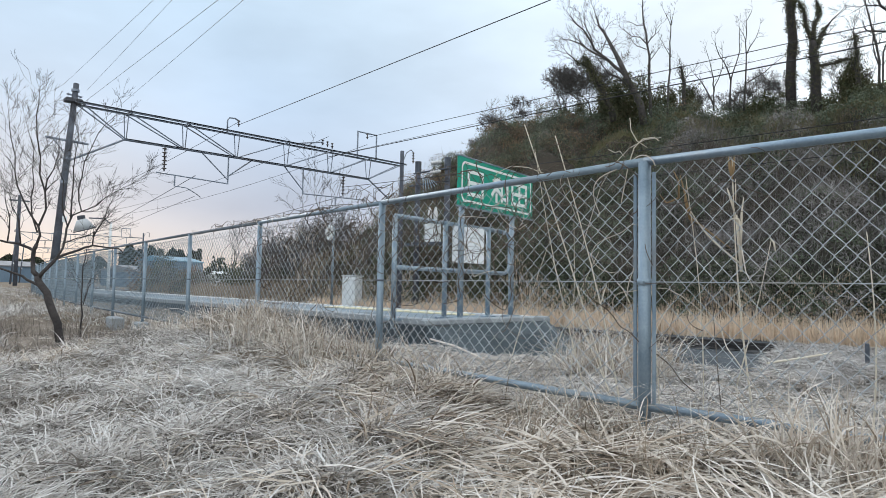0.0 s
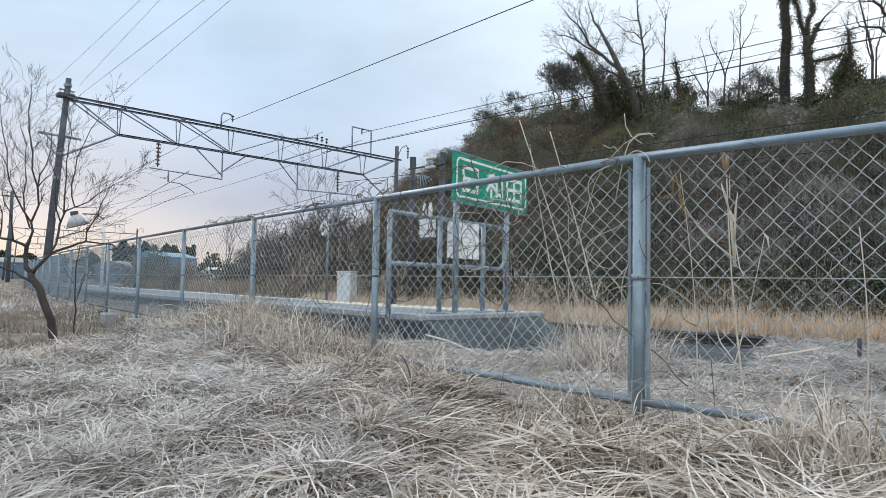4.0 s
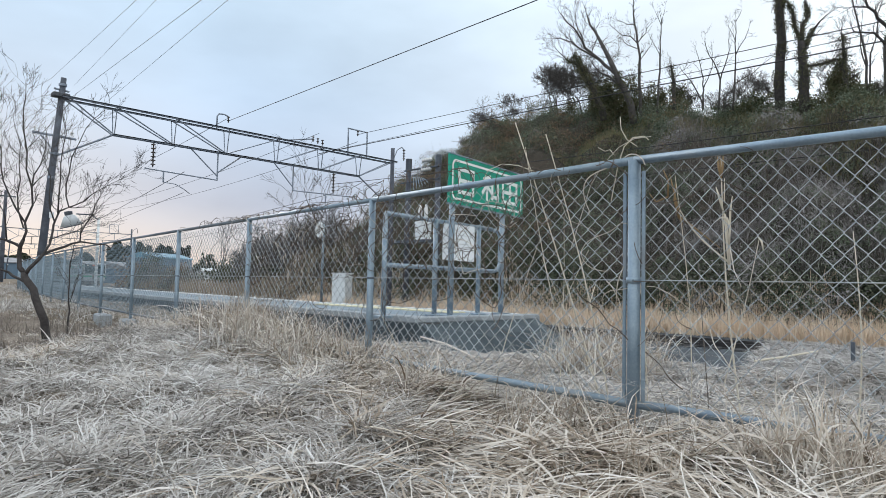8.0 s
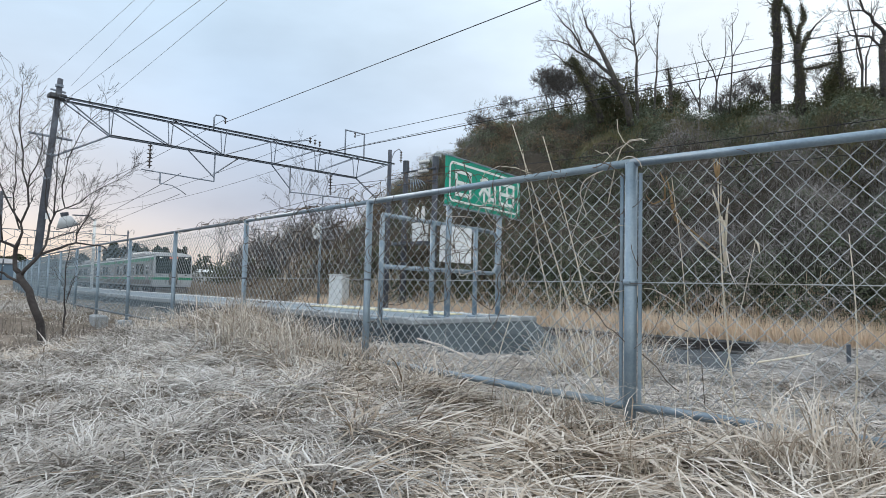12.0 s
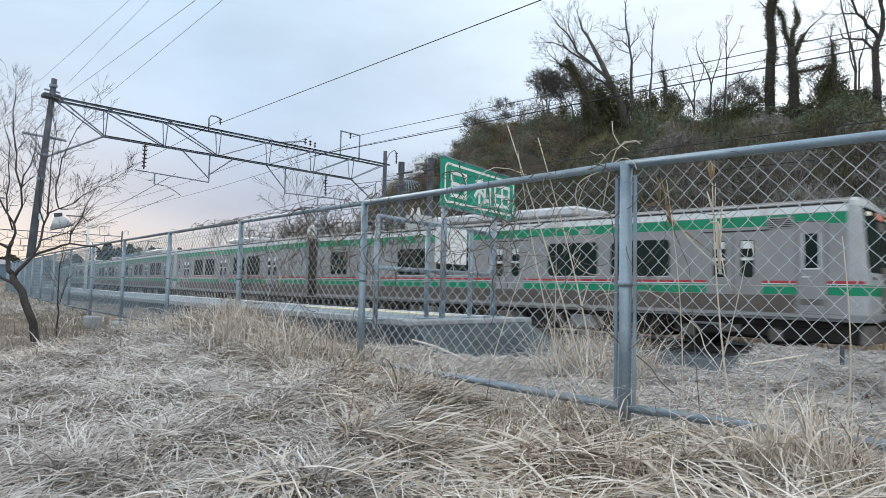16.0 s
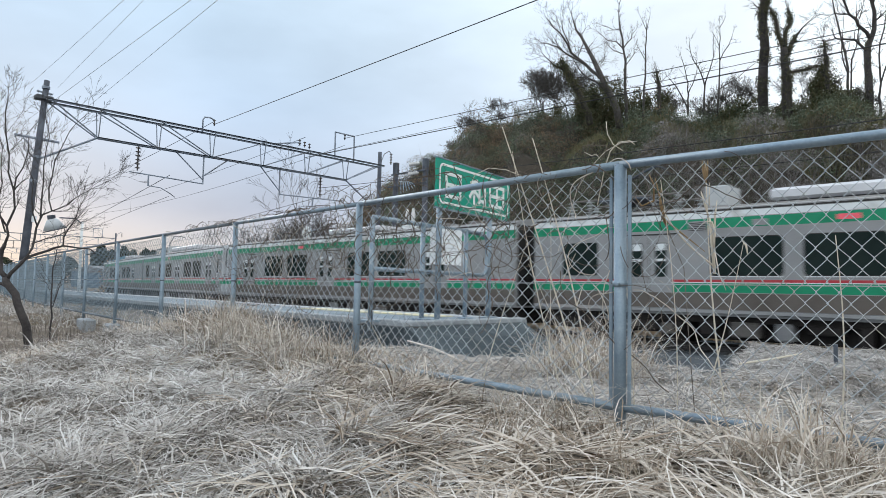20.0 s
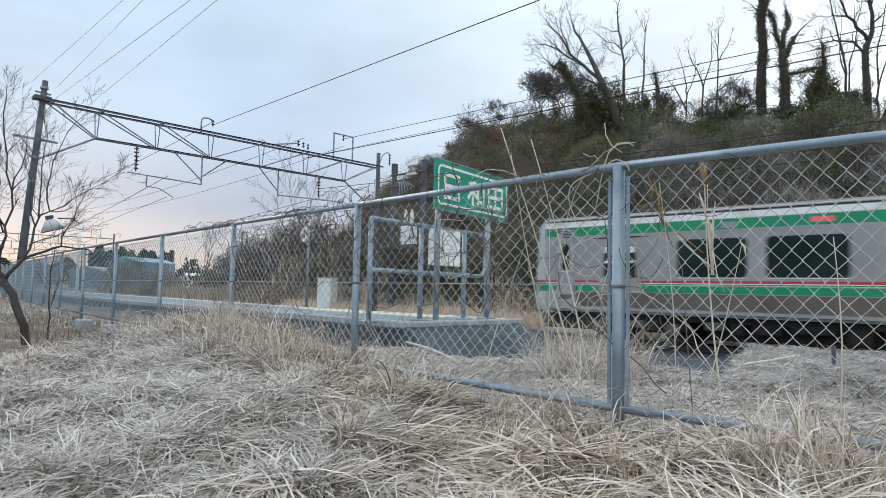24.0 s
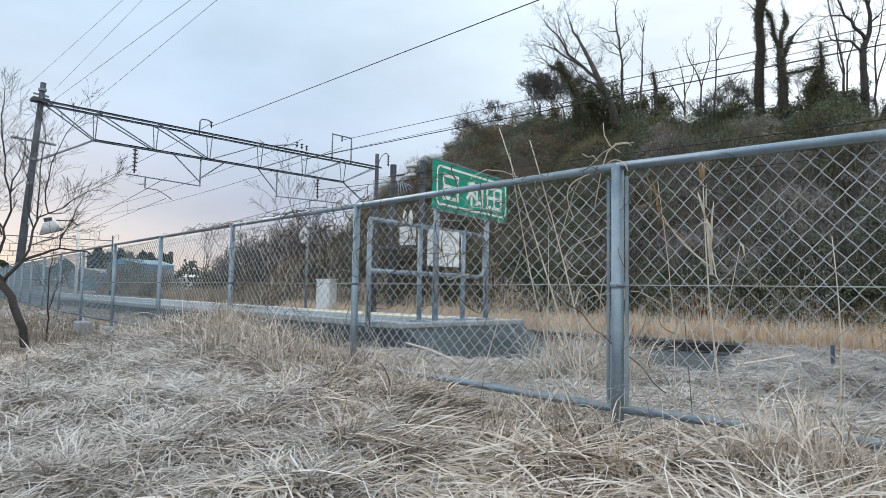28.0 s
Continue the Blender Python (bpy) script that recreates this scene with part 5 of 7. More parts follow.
    tagged(new("slope_grass", array_mesh("slope_grass", v, q, OLIVE)), "olive and tan rough grass on the upper slope", "grass", kind="stuff")
    stems("grey_thicket", "pale grey bare thicket on the open side of the bank", 16000, -14.5, 9, 0.05, 0.5, 0.5, 1.5, 0.016, GREYTWIG)


build_bank()


def grow(rs, f, tips, p, d, length, r, depth, up=0.15, split=3, wild=0.5, ratio=0.72, sides=6, wob=0.14, fine=0.004):
    """One limb and, at its end and along it, the next ones."""
    path, rad = [p], [r]
    q, w = p.copy(), d.copy()
    n = 4 if depth > 2 else 2
    for k in range(n):
        w = (w + Vector((rs.gauss(0, 1), rs.gauss(0, 1), rs.gauss(0, 1))) * wob + Vector((0, 0, up * 0.3))).normalized()
        q = q + w * (length / n)
        path.append(q.copy())
        rad.append(r * (1 - 0.42 * (k + 1) / n))
    f.tube(path, rad, sides, caps=False)
    tips.append((q.copy(), w.copy()))
    if depth == 0:
        return
    for k in range(split + (rs.random() < 0.4)):
        j = rs.randint(max(1, n - 2), n) if k else n
        o = w.orthogonal().normalized()
        o.rotate(Matrix.Rotation(rs.uniform(0, 6.28), 3, w))
        dd = (w + o * rs.uniform(0.35, 1.0) * wild * 1.5 + Vector((0, 0, up))).normalized()
        grow(rs, f, tips, path[j].copy(), dd, length * ratio * rs.uniform(0.75, 1.15), max(rad[j] * rs.uniform(0.5, 0.75), fine), depth - 1, up, split, wild, ratio, 5 if depth > 2 else 3, 0.14, fine)


def build_tree(label, base, height, r, seed, depth=5, lean=(0, 0), bark=BARK, ivy=0, ivy_r=0.3, split=2, wild=0.6, up=0.13, fine=0.012, trunk=0.34):
    rs = random.Random(seed)
    t = thing("bare_tree", label, "tree", pose(*base), "bare trees")
    f, tips = Form(), []
    d = Vector((lean[0], lean[1], 1)).normalized()
    grow(rs, f, tips, Vector((0, 0, -0.2)), d, height * trunk, r, depth, up, split, wild, 0.76, 8, 0.05, fine)
    part("trunk", f, bark, t, smooth=True)
    if ivy:
        n = ivy
        pts = []
        vs = [Vector(v) for v in f.v]
        thick = [v for v in vs if v.z < height * 0.62 and abs(v.x - lean[0] * v.z) < 1.6]
        for k in range(n):
            v = rs.choice(thick)
            pts.append((v.x + rs.gauss(0, ivy_r), v.y + rs.gauss(0, ivy_r), v.z + rs.gauss(0, 0.25)))
        pts = np.array(pts)
        vv, q = leaf_cloud(pts, np.tile([0, 0, 0.4], (n, 1)), 0.055, flat=1.0)
        part("ivy", array_mesh("ivy", vv, q, SCRUB), None, t, "dark ivy round trunk and limbs")
    return t


def build_shaped(label, base, rz, limbs, bark, twig, ivy, seed, name="bare_tree", category="tree", group="bare trees", leaf=0.055, fine=0.006, bare=0):
    """A tree of given limbs; each limb: its line across and up, thickness at root and tip. twig: length, depth, number at a joint; bare: how many of the first limbs carry none; ivy: limb, from, to, leaves, spread."""
    rs = random.Random(seed)
    t = thing(name, label, category, pose(*base, 0, 0, rz), group)
    spans = base[2] and max(abs(p[1]) for l in limbs for p in l[0])
    depth = 0.06 * spans

    def place(u, z):
        return Vector((u, depth * math.sin(u * 4.0 / max(depth, 0.1) * 0.3 + z * 2.5 / max(spans, 0.1) + seed), z))
    lines = []
    for k, (path, r0, r1) in enumerate(limbs):
        pts = [place(*p) for p in path]
        fuller = []
        for a, b in zip(pts, pts[1:]):
            m = max(2, int((b - a).length / (0.12 * spans)) + 1)
            for i in range(m):
                w = a.lerp(b, i / m)
                if fuller:
                    w += Vector((rs.gauss(0, 1), rs.gauss(0, 1), 0)) * 0.006 * spans * (i > 0)
                fuller.append(w)
        fuller.append(pts[-1])
        if k == 0:
            fuller[0] = fuller[0] - Vector((0, 0, 0.06 * spans))
        n = len(fuller) - 1
        rad = [r0 + (r1 - r0) * i / n for i in range(n + 1)]
        part("trunk" if k == 0 else "limb", Form().tube(fuller, rad, 9 if k == 0 else 6), bark, t, smooth=True)
        lines.append((fuller, rad))
    tips = []
    size, levels, per = twig
    for k, (line, rad) in enumerate(lines):
        if k < bare:
            continue
        f = Form()
        n = len(line) - 1
        for i in range(max(1, int(n * (0.45 if k == 0 else 0.3))), n + 1):
            way = (line[i] - line[i - 1]).normalized()
            for j in range(per + (i == n)):
                o = way.orthogonal().normalized()
                o.rotate(Matrix.Rotation(rs.uniform(0, 6.28), 3, way))
                d = (way * 0.9 + o * rs.uniform(0.4, 1.1) + Vector((0, 0, 0.25))).normalized() if i < n or j else way
                grow(rs, f, tips, line[i].copy(), d, size * rs.uniform(0.6, 1.2), max(fine, min(rad[i] * 0.5, 0.0035 * spans)), levels, 0.1, 2, 0.5, 0.75, 4, 0.16, fine * 0.8)
        part("twig_spray", f, DARKBARK, t, "fine bare twigs")["kind"] = "stuff"
    for limb, a, b, n, spread in ivy:
        line = lines[limb][0]
        m = len(line) - 1
        pts = []
        for _ in range(n):
            x = (a + (b - a) * rs.random() ** 1.15) * m
            i = min(int(x), m - 1)
            w = line[i].lerp(line[i + 1], x - i)
            lump = 0.65 + 0.5 * math.sin(x * 9.0 + seed) * math.cos(x * 4.3)
            a_, r_ = rs.uniform(0, 6.283), spread * lump * 1.35 * rs.random() ** 0.6
            pts.append((w.x + r_ * math.cos(a_), w.y + r_ * math.sin(a_), w.z + rs.gauss(0, 0.1)))
        vv, q = leaf_cloud(np.array(pts), np.tile([0, 0, 0.4], (n, 1)), leaf, flat=1.0)
        part("ivy", array_mesh("ivy", vv, q, SCRUB), None, t, "dark ivy round trunk and limbs")
    return t


def hill_at(x, t):
    y = 21.3 + float(far_curve(np.array(x))) + 14.5 * t
    return (x, y, float(land(x, y)))


def build_trees():
    # crest trees, limb by limb
    build_shaped("large bare tree leaning over the shoulder of the bank", (-16.99, 31.52, 10.62), 28.3, [
        ([(-0.0, 0.0), (-0.42, 1.27), (-0.9, 2.14), (-1.26, 2.99), (-1.57, 3.71), (-1.94, 4.53), (-2.38, 5.31), (-2.57, 5.97)], 0.2, 0.03),
        ([(-0.9, 2.14), (-1.81, 3.22), (-2.61, 3.92), (-2.99, 4.65), (-3.56, 5.31), (-3.94, 5.97)], 0.1, 0.02),
        ([(-1.81, 3.22), (-2.74, 3.73), (-3.3, 4.16), (-3.8, 4.53), (-4.31, 4.73)], 0.06, 0.015),
        ([(-0.42, 1.27), (-1.26, 2.1), (-1.87, 2.62), (-2.43, 3.45)], 0.08, 0.02),
        ([(-1.94, 4.53), (-2.24, 3.82)], 0.03, 0.015),
        ([(-2.61, 3.92), (-3.06, 5.11), (-3.12, 5.92)], 0.035, 0.012)], BARK, (0.5, 3, 2), [(0, 0, 0.3, 1500, 0.28)], 1)
    build_shaped("leaning broken trunk thick with dark ivy", (-18.09, 30.32, 10.56), 30.8, [
        ([(-0.0, -0.0), (-0.67, 1.58), (-1.22, 2.64), (-1.59, 3.42)], 0.2, 0.06),
        ([(-1.22, 2.64), (-1.98, 3.13), (-2.6, 3.8)], 0.05, 0.015)], DARKBARK, (0.5, 3, 2), [(0, 0, 1, 5200, 0.32), (1, 0, 0.5, 500, 0.15)], 2)
    build_shaped("slim bare tree with drooping side limbs on the crest", (-16.87, 32.05, 11.02), 27.8, [
        ([(-0.0, 0.0), (-0.09, 2.21), (-0.19, 3.58), (-0.37, 4.77), (-0.43, 5.58), (-0.28, 6.46)], 0.085, 0.015),
        ([(-0.19, 3.58), (-0.55, 4.12), (-1.03, 4.35), (-1.61, 4.75)], 0.04, 0.01),
        ([(-0.19, 3.58), (0.23, 4.05), (0.5, 4.72)], 0.035, 0.01),
        ([(-0.37, 4.67), (-0.73, 4.84), (-1.28, 5.21)], 0.03, 0.01),
        ([(-0.22, 3.32), (-0.73, 3.75), (-1.03, 4.16)], 0.025, 0.01),
        ([(-0.12, 2.37), (0.23, 2.97), (0.41, 3.43)], 0.025, 0.01)], BARK, (0.32, 2, 2), [(0, 0, 0.3, 500, 0.12)], 3)
    build_shaped("slim bare sapling on the crest", (-16.12, 32.45, 10.98), 26.4, [
        ([(0.0, -0.0), (0.12, 2.65), (0.18, 4.66), (0.15, 5.17)], 0.06, 0.015),
        ([(0.18, 4.66), (-0.15, 5.39)], 0.02, 0.008),
        ([(0.18, 4.66), (0.38, 5.65)], 0.02, 0.008),
        ([(0.12, 2.9), (-0.36, 3.82)], 0.022, 0.008)], BARK, (0.26, 2, 1), [], 4)
    build_shaped("short ivy-wrapped stump on the bank crest", (-15.16, 32.39, 10.8), 25.1, [
        ([(0.0, -0.0), (-0.05, 1.69), (-0.14, 2.37)], 0.12, 0.05),
        ([(-0.05, 1.53), (0.29, 1.96)], 0.03, 0.01),
        ([(-0.05, 1.53), (-0.34, 2.02)], 0.03, 0.01)], DARKBARK, (0.35, 2, 2), [(0, 0, 1, 900, 0.2)], 5)
    build_shaped("thin forked sapling on the crest", (-14.05, 33.4, 10.97), 22.8, [
        ([(0.0, 0.0), (0.01, 1.53), (-0.16, 2.4), (-0.36, 3.1)], 0.05, 0.01),
        ([(0.0, 0.15), (-0.56, 1.33), (-0.99, 1.99)], 0.045, 0.012),
        ([(0.0, 0.92), (0.43, 1.95), (0.46, 2.71)], 0.03, 0.01)], BARK, (0.26, 2, 1), [], 6)
    build_shaped("thin forked sapling with bare twigs on the crest", (-13.34, 33.71, 10.91), 21.6, [
        ([(0.0, -0.0), (0.06, 1.45), (-0.26, 2.46), (-0.6, 3.11), (-0.68, 3.8)], 0.055, 0.01),
        ([(0.06, 1.45), (0.29, 2.15), (0.49, 2.83), (0.47, 4.21)], 0.035, 0.01)], BARK, (0.3, 2, 1), [], 7)
    build_shaped("thin bare sapling with a low side limb on the crest", (-12.71, 33.92, 11.0), 20.5, [
        ([(-0.0, 0.0), (0.13, 2.55), (0.14, 4.19), (0.42, 4.82)], 0.05, 0.01),
        ([(0.13, 2.49), (0.57, 3.28), (0.76, 3.92)], 0.03, 0.01),
        ([(0.13, 3.15), (-0.19, 4.05)], 0.02, 0.008),
        ([(0.06, 1.05), (0.98, 1.55), (1.84, 2.16)], 0.03, 0.01)], BARK, (0.3, 2, 1), [], 8)
    build_shaped("tall straight trunk wrapped in dark ivy on the crest", (-10.39, 33.75, 10.55), 17.1, [
        ([(0.0, -0.0), (-0.0, 2.14), (0.02, 3.87), (0.08, 5.31), (0.18, 7.33), (0.26, 9.66)], 0.24, 0.12),
        ([(0.12, 4.58), (0.36, 5.4), (0.57, 6.23)], 0.1, 0.05),
        ([(-0.02, 4.89), (-0.23, 5.07), (-0.43, 5.43)], 0.05, 0.02),
        ([(0.09, 6.47), (-0.2, 7.41), (-0.32, 8.91)], 0.07, 0.02)], DARKBARK, (0.5, 2, 1), [(0, 0, 0.75, 10500, 0.26), (1, 0, 0.8, 1100, 0.16)], 9)
    build_shaped("forked trunk wrapped in dark ivy on the crest", (-9.32, 33.86, 10.1), 15.4, [
        ([(-0.0, -0.0), (-0.07, 1.97), (-0.13, 3.19)], 0.25, 0.16),
        ([(-0.13, 3.19), (-0.42, 4.0), (-0.53, 4.88), (-0.73, 5.34)], 0.1, 0.03),
        ([(-0.13, 3.19), (-0.07, 4.03), (0.13, 4.73), (0.02, 5.26)], 0.11, 0.04),
        ([(-0.01, 2.8), (0.21, 3.53), (0.46, 3.99), (1.0, 4.46)], 0.1, 0.02),
        ([(0.21, 3.53), (0.7, 3.62)], 0.05, 0.02),
        ([(0.0, 1.96), (0.65, 2.14), (1.25, 2.17)], 0.07, 0.03)], DARKBARK, (0.4, 2, 1), [(0, 0, 1, 5200, 0.28), (1, 0, 0.9, 1500, 0.17), (2, 0, 0.9, 1400, 0.16), (3, 0, 0.6, 900, 0.14), (5, 0.2, 1, 500, 0.1)], 10)
    build_shaped("bare top rising out of a conical ivy mass", (-7.61, 34.13, 9.86), 12.6, [
        ([(0.0, -0.0), (-0.07, 1.5), (-0.18, 3.02), (-0.22, 3.57)], 0.16, 0.03),
        ([(-0.07, 1.5), (-0.47, 2.33)], 0.06, 0.02),
        ([(-0.07, 1.23), (0.55, 1.68)], 0.05, 0.02)], DARKBARK, (0.5, 3, 2), [(0, 0.2, 0.95, 1500, 0.3)], 11)
    build_shaped("large bare tree with wide limbs and an ivied trunk", (-6.06, 34.75, 9.46), 9.9, [
        ([(0.0, -0.0), (-0.08, 1.73), (-0.12, 3.08), (0.05, 3.96), (0.18, 4.73), (0.09, 5.72), (0.0, 7.1)], 0.19, 0.05),
        ([(0.03, 3.85), (-0.45, 4.49), (-0.8, 5.0), (-1.04, 5.77), (-1.18, 6.72)], 0.09, 0.02),
        ([(-0.09, 3.18), (-0.59, 3.76), (-1.36, 4.05), (-1.97, 4.09)], 0.07, 0.015),
        ([(0.18, 4.73), (0.66, 5.05)], 0.04, 0.015),
        ([(-0.8, 5.0), (-1.39, 5.24), (-1.86, 5.23)], 0.035, 0.01),
        ([(0.1, 5.45), (0.38, 6.19), (0.66, 7.2)], 0.05, 0.02)], DARKBARK, (0.45, 3, 2), [(0, 0, 0.5, 2600, 0.17)], 12)
    build_shaped("thin bare tree with upright limbs behind the crest", (-7.15, 35.74, 10.12), 11.3, [
        ([(-0.0, -0.0), (-0.01, 2.37), (-0.35, 4.41), (-0.61, 5.89), (-0.86, 7.1)], 0.07, 0.015),
        ([(0.01, 0.69), (0.14, 2.77), (0.44, 3.97), (0.64, 5.05)], 0.05, 0.012),
        ([(-0.01, 2.09), (-0.27, 3.26), (-0.16, 4.65)], 0.04, 0.012)], BARK, (0.42, 2, 2), [], 13)
    build_shaped("thin bare tree behind the crest", (-5.98, 36.08, 9.59), 9.4, [
        ([(0.0, -0.0), (0.08, 1.9), (0.04, 3.28), (0.32, 4.88), (0.47, 5.95)], 0.06, 0.015),
        ([(0.08, 1.9), (0.41, 2.94), (0.66, 4.25)], 0.04, 0.012)], BARK, (0.36, 2, 2), [], 14)
    build_shaped("thick leaning trunk at the end of the crest", (-5.64, 34.27, 8.65), 9.4, [
        ([(0.0, -0.0), (0.36, 1.03), (0.84, 2.45), (1.09, 4.46)], 0.16, 0.06),
        ([(0.84, 2.45), (0.45, 3.55)], 0.05, 0.015)], DARKBARK, (0.42, 2, 2), [], 15)
    build_tree("ivy-wrapped stump on the bank crest", hill_at(-27.3, 0.95), 3.2, 0.12, 61, 3, (0.05, 0), DARKBARK, 500, 0.12, 2, 0.6)
    for k, (x, t, h) in enumerate(((-31.5, 0.95, 4.5), (-30.0, 0.98, 4.0), (-25.6, 0.96, 4.6), (-24.6, 0.95, 5.0), (-23.4, 0.96, 5.2), (-22.4, 0.92, 4.6), (-34, 0.95, 3.5), (-37, 0.9, 3.5))):
        build_tree("bushy bare shrub on the bank crest", hill_at(x, t), h, 0.06, 70 + k, 6, (rng.normal(0, 0.2), 0), BARK, 0, 0, 3, 0.75, fine=0.008, trunk=0.26)
    for k, (x, t, h) in enumerate(((-16.2, 0.97, 2.2), (-15.0, 0.95, 1.9), (-14.2, 0.97, 1.7), (-13.2, 0.95, 1.8), (-12.4, 0.97, 2.0), (-11.7, 0.95, 2.2), (-8.9, 0.95, 2.6), (-6.8, 0.95, 2.4), (-5.4, 0.92, 2.0), (-20.6, 0.94, 3.6), (-21.6, 0.95, 3.8))):
        build_tree("low bare scrub on the bank crest", hill_at(x, t), h * 1.5, 0.03, 140 + k, 6, (rng.normal(0, 0.2), 0), BARK, 0, 0, 3, 0.8, fine=0.006, trunk=0.25)
    # thicket at the far end of the bank
    for k, (x, t, h) in enumerate(((-40, 0.1, 6.6), (-42, 0.12, 6.4), (-44.5, 0.1, 6.6), (-47, 0.1, 6.2), (-50, 0.14, 6.0), (-43.5, 0.32, 7), (-49, 0.3, 6.6), (-37, 0.12, 5.6), (-38.6, 0.25, 6.4), (-45.5, 0.2, 6.6))):
        build_tree("dense bare shrub in the lineside thicket", hill_at(x, t), h, 0.08, 90 + k, 6, (rng.normal(0, 0.1), 0), PALEBARK, 200, 0.4, 3, 0.75, fine=0.012, trunk=0.24)
    for k, (x, t, h) in enumerate(((-36, 0.14, 4.4), (-34, 0.1, 3.8), (-32.4, 0.14, 4.2), (-38, 0.16, 4.6), (-30.6, 0.12, 3.6), (-28.8, 0.14, 3.8))):
        build_tree("bare grey-brown shrub at the foot of the bank", hill_at(x, t), h, 0.05, 120 + k, 6, (rng.normal(0, 0.2), 0), PALEBARK, 0, 0, 3, 0.8, fine=0.008, trunk=0.22)
    build_tree("bare tree in the lineside thicket", hill_at(-42, 0.25), 8.5, 0.13, 101, 6, (0, 0), PALEBARK, 0, 0, 2, 0.45)
    build_tree("bare tree standing far along the line", (-90, 45, 0.0), 12, 0.25, 103, 6, (0, 0), BARK, 0, 0, 2, 0.45)


build_trees()


def build_bush(label, base, rx, ry, rz, n, seed, leaf=0.075, mat=None):
    """An evergreen mass: stems inside, leaves in uneven lobes."""
    rs = np.random.default_rng(seed)
    t = thing("evergreen_bush", label, "bush", pose(*base), "ivy bushes on the bank")
    f, tips = Form(), []
    grow(random.Random(seed), f, tips, Vector((0, 0, -0.2)), Vector((0.05, 0, 1)).normalized(), rz * 0.7, 0.09, 4, 0.2, 2, 0.7, 0.7, 6)
    part("stem", f, DARKBARK, t)
    n = int(n * 1.5)
    lobes = rs.normal(0, 0.48, (26, 3)) * [1, 1, 0.85] + [0, 0, 0.62]
    c = lobes[rs.integers(0, 26, n)]
    d = rs.normal(0, 1, (n, 3))
    d /= np.linalg.norm(d, axis=1)[:, None]
    r = rs.uniform(0.25, 1.0, n)[:, None] ** 0.5 * rs.choice([0.2, 0.3, 0.5], n)[:, None]
    p = (c + d * r) * [rx, ry, rz]
    p[:, 2] = np.maximum(p[:, 2], -0.1)
    v, q = leaf_cloud(p, d, leaf, flat=0.6)
    part("foliage", array_mesh("foliage", v, q, mat or SCRUB), None, t, "small dark evergreen leaves")


for lab, b, rx, ry, rz, n, sd in (("dark ivy mass round a leaning tree", hill_at(-20.2, 0.84), 1.3, 1.0, 1.8, 5200, 1), ("dark ivy mass on the bank crest", hill_at(-18.7, 0.84), 1.4, 1.0, 1.9, 5600, 2),
                                  ("dark ivy mass on the bank crest", hill_at(-17.2, 0.86), 1.2, 1.0, 1.4, 4000, 3), ("low evergreen bush on the bank crest", hill_at(-16.2, 0.92), 0.7, 0.7, 1.2, 1800, 4),
                                  ("tall conical ivy mass on the crest", hill_at(-7.8, 0.9), 0.9, 0.8, 1.9, 4600, 5), ("spreading ivy mass on the crest", hill_at(-7.9, 0.88), 1.5, 0.9, 0.9, 4200, 15), ("evergreen bush on the bank crest", hill_at(-6.9, 0.86), 0.9, 0.7, 0.5, 1800, 6),
                                  ("evergreen bush on the bank crest", hill_at(-9.4, 0.9), 0.9, 0.8, 0.9, 2400, 7), ("evergreen bush on the bank crest", hill_at(-11.6, 0.9), 1.0, 0.8, 0.7, 2000, 8),
                                  ("evergreen bush at the foot of the bank", hill_at(-37.5, 0.2), 1.2, 1.0, 1.2, 1400, 9), ("evergreen bush at the foot of the bank", hill_at(-33.5, 0.12), 1.2, 0.9, 1.2, 1500, 10),
                                  ("evergreen bush at the foot of the bank", hill_at(-30.0, 0.14), 1.2, 0.9, 1.4, 1800, 11)):
    build_bush(lab, b, rx, ry, rz, n, sd)
for x, y, rx, rz, m in ((-72, 31.5, 2.2, 2.0, BRUSH), (-66, 33.5, 2.0, 2.2, DARKLEAF), (-60, 32.5, 2.4, 2.6, DARKLEAF), (-78, 33, 2.0, 1.7, RUSSET), (-90, 34.6, 2.4, 2.8, BRUSH), (-95, 36.5, 2.6, 3.0, DARKLEAF), (-101, 37.0, 2.4, 2.6, RUSSET), (-84, 34.5, 2.2, 1.9, BRUSH), (-56, 30.5, 2.2, 2.0, DARKLEAF)):
    build_bush("round dull bush beyond the far track", (x, y, float(land(x, y))), rx, rx, rz, 1500, int(-x), 0.16, m)
t = thing("utility_pole", "distant dark utility pole with a short cross-arm", "utility pole", pose(-68.4, 13.5, 0.3))
part("pole", Form().tube([(0, 0, 0), (0, 0, 8.6)], [0.18, 0.13], 10), POLEC, t, smooth=True)
part("cross_arm", Form().box((0, 0, 8.1), (0.12, 1.6, 0.12), 0.02), DARKSTEEL, t)
for k in range(17):
    build_bush("dark evergreen scrub behind the tawny grass", hill_at(-27.5 + 1.85 * k + rng.normal(0, 0.3), 0.03 + 0.03 * rng.random()), 1.3, 0.6, (1.15 if k < 8 else 0.7) + 0.3 * rng.random(), 1900, 30 + k, 0.06, DARKLEAF)


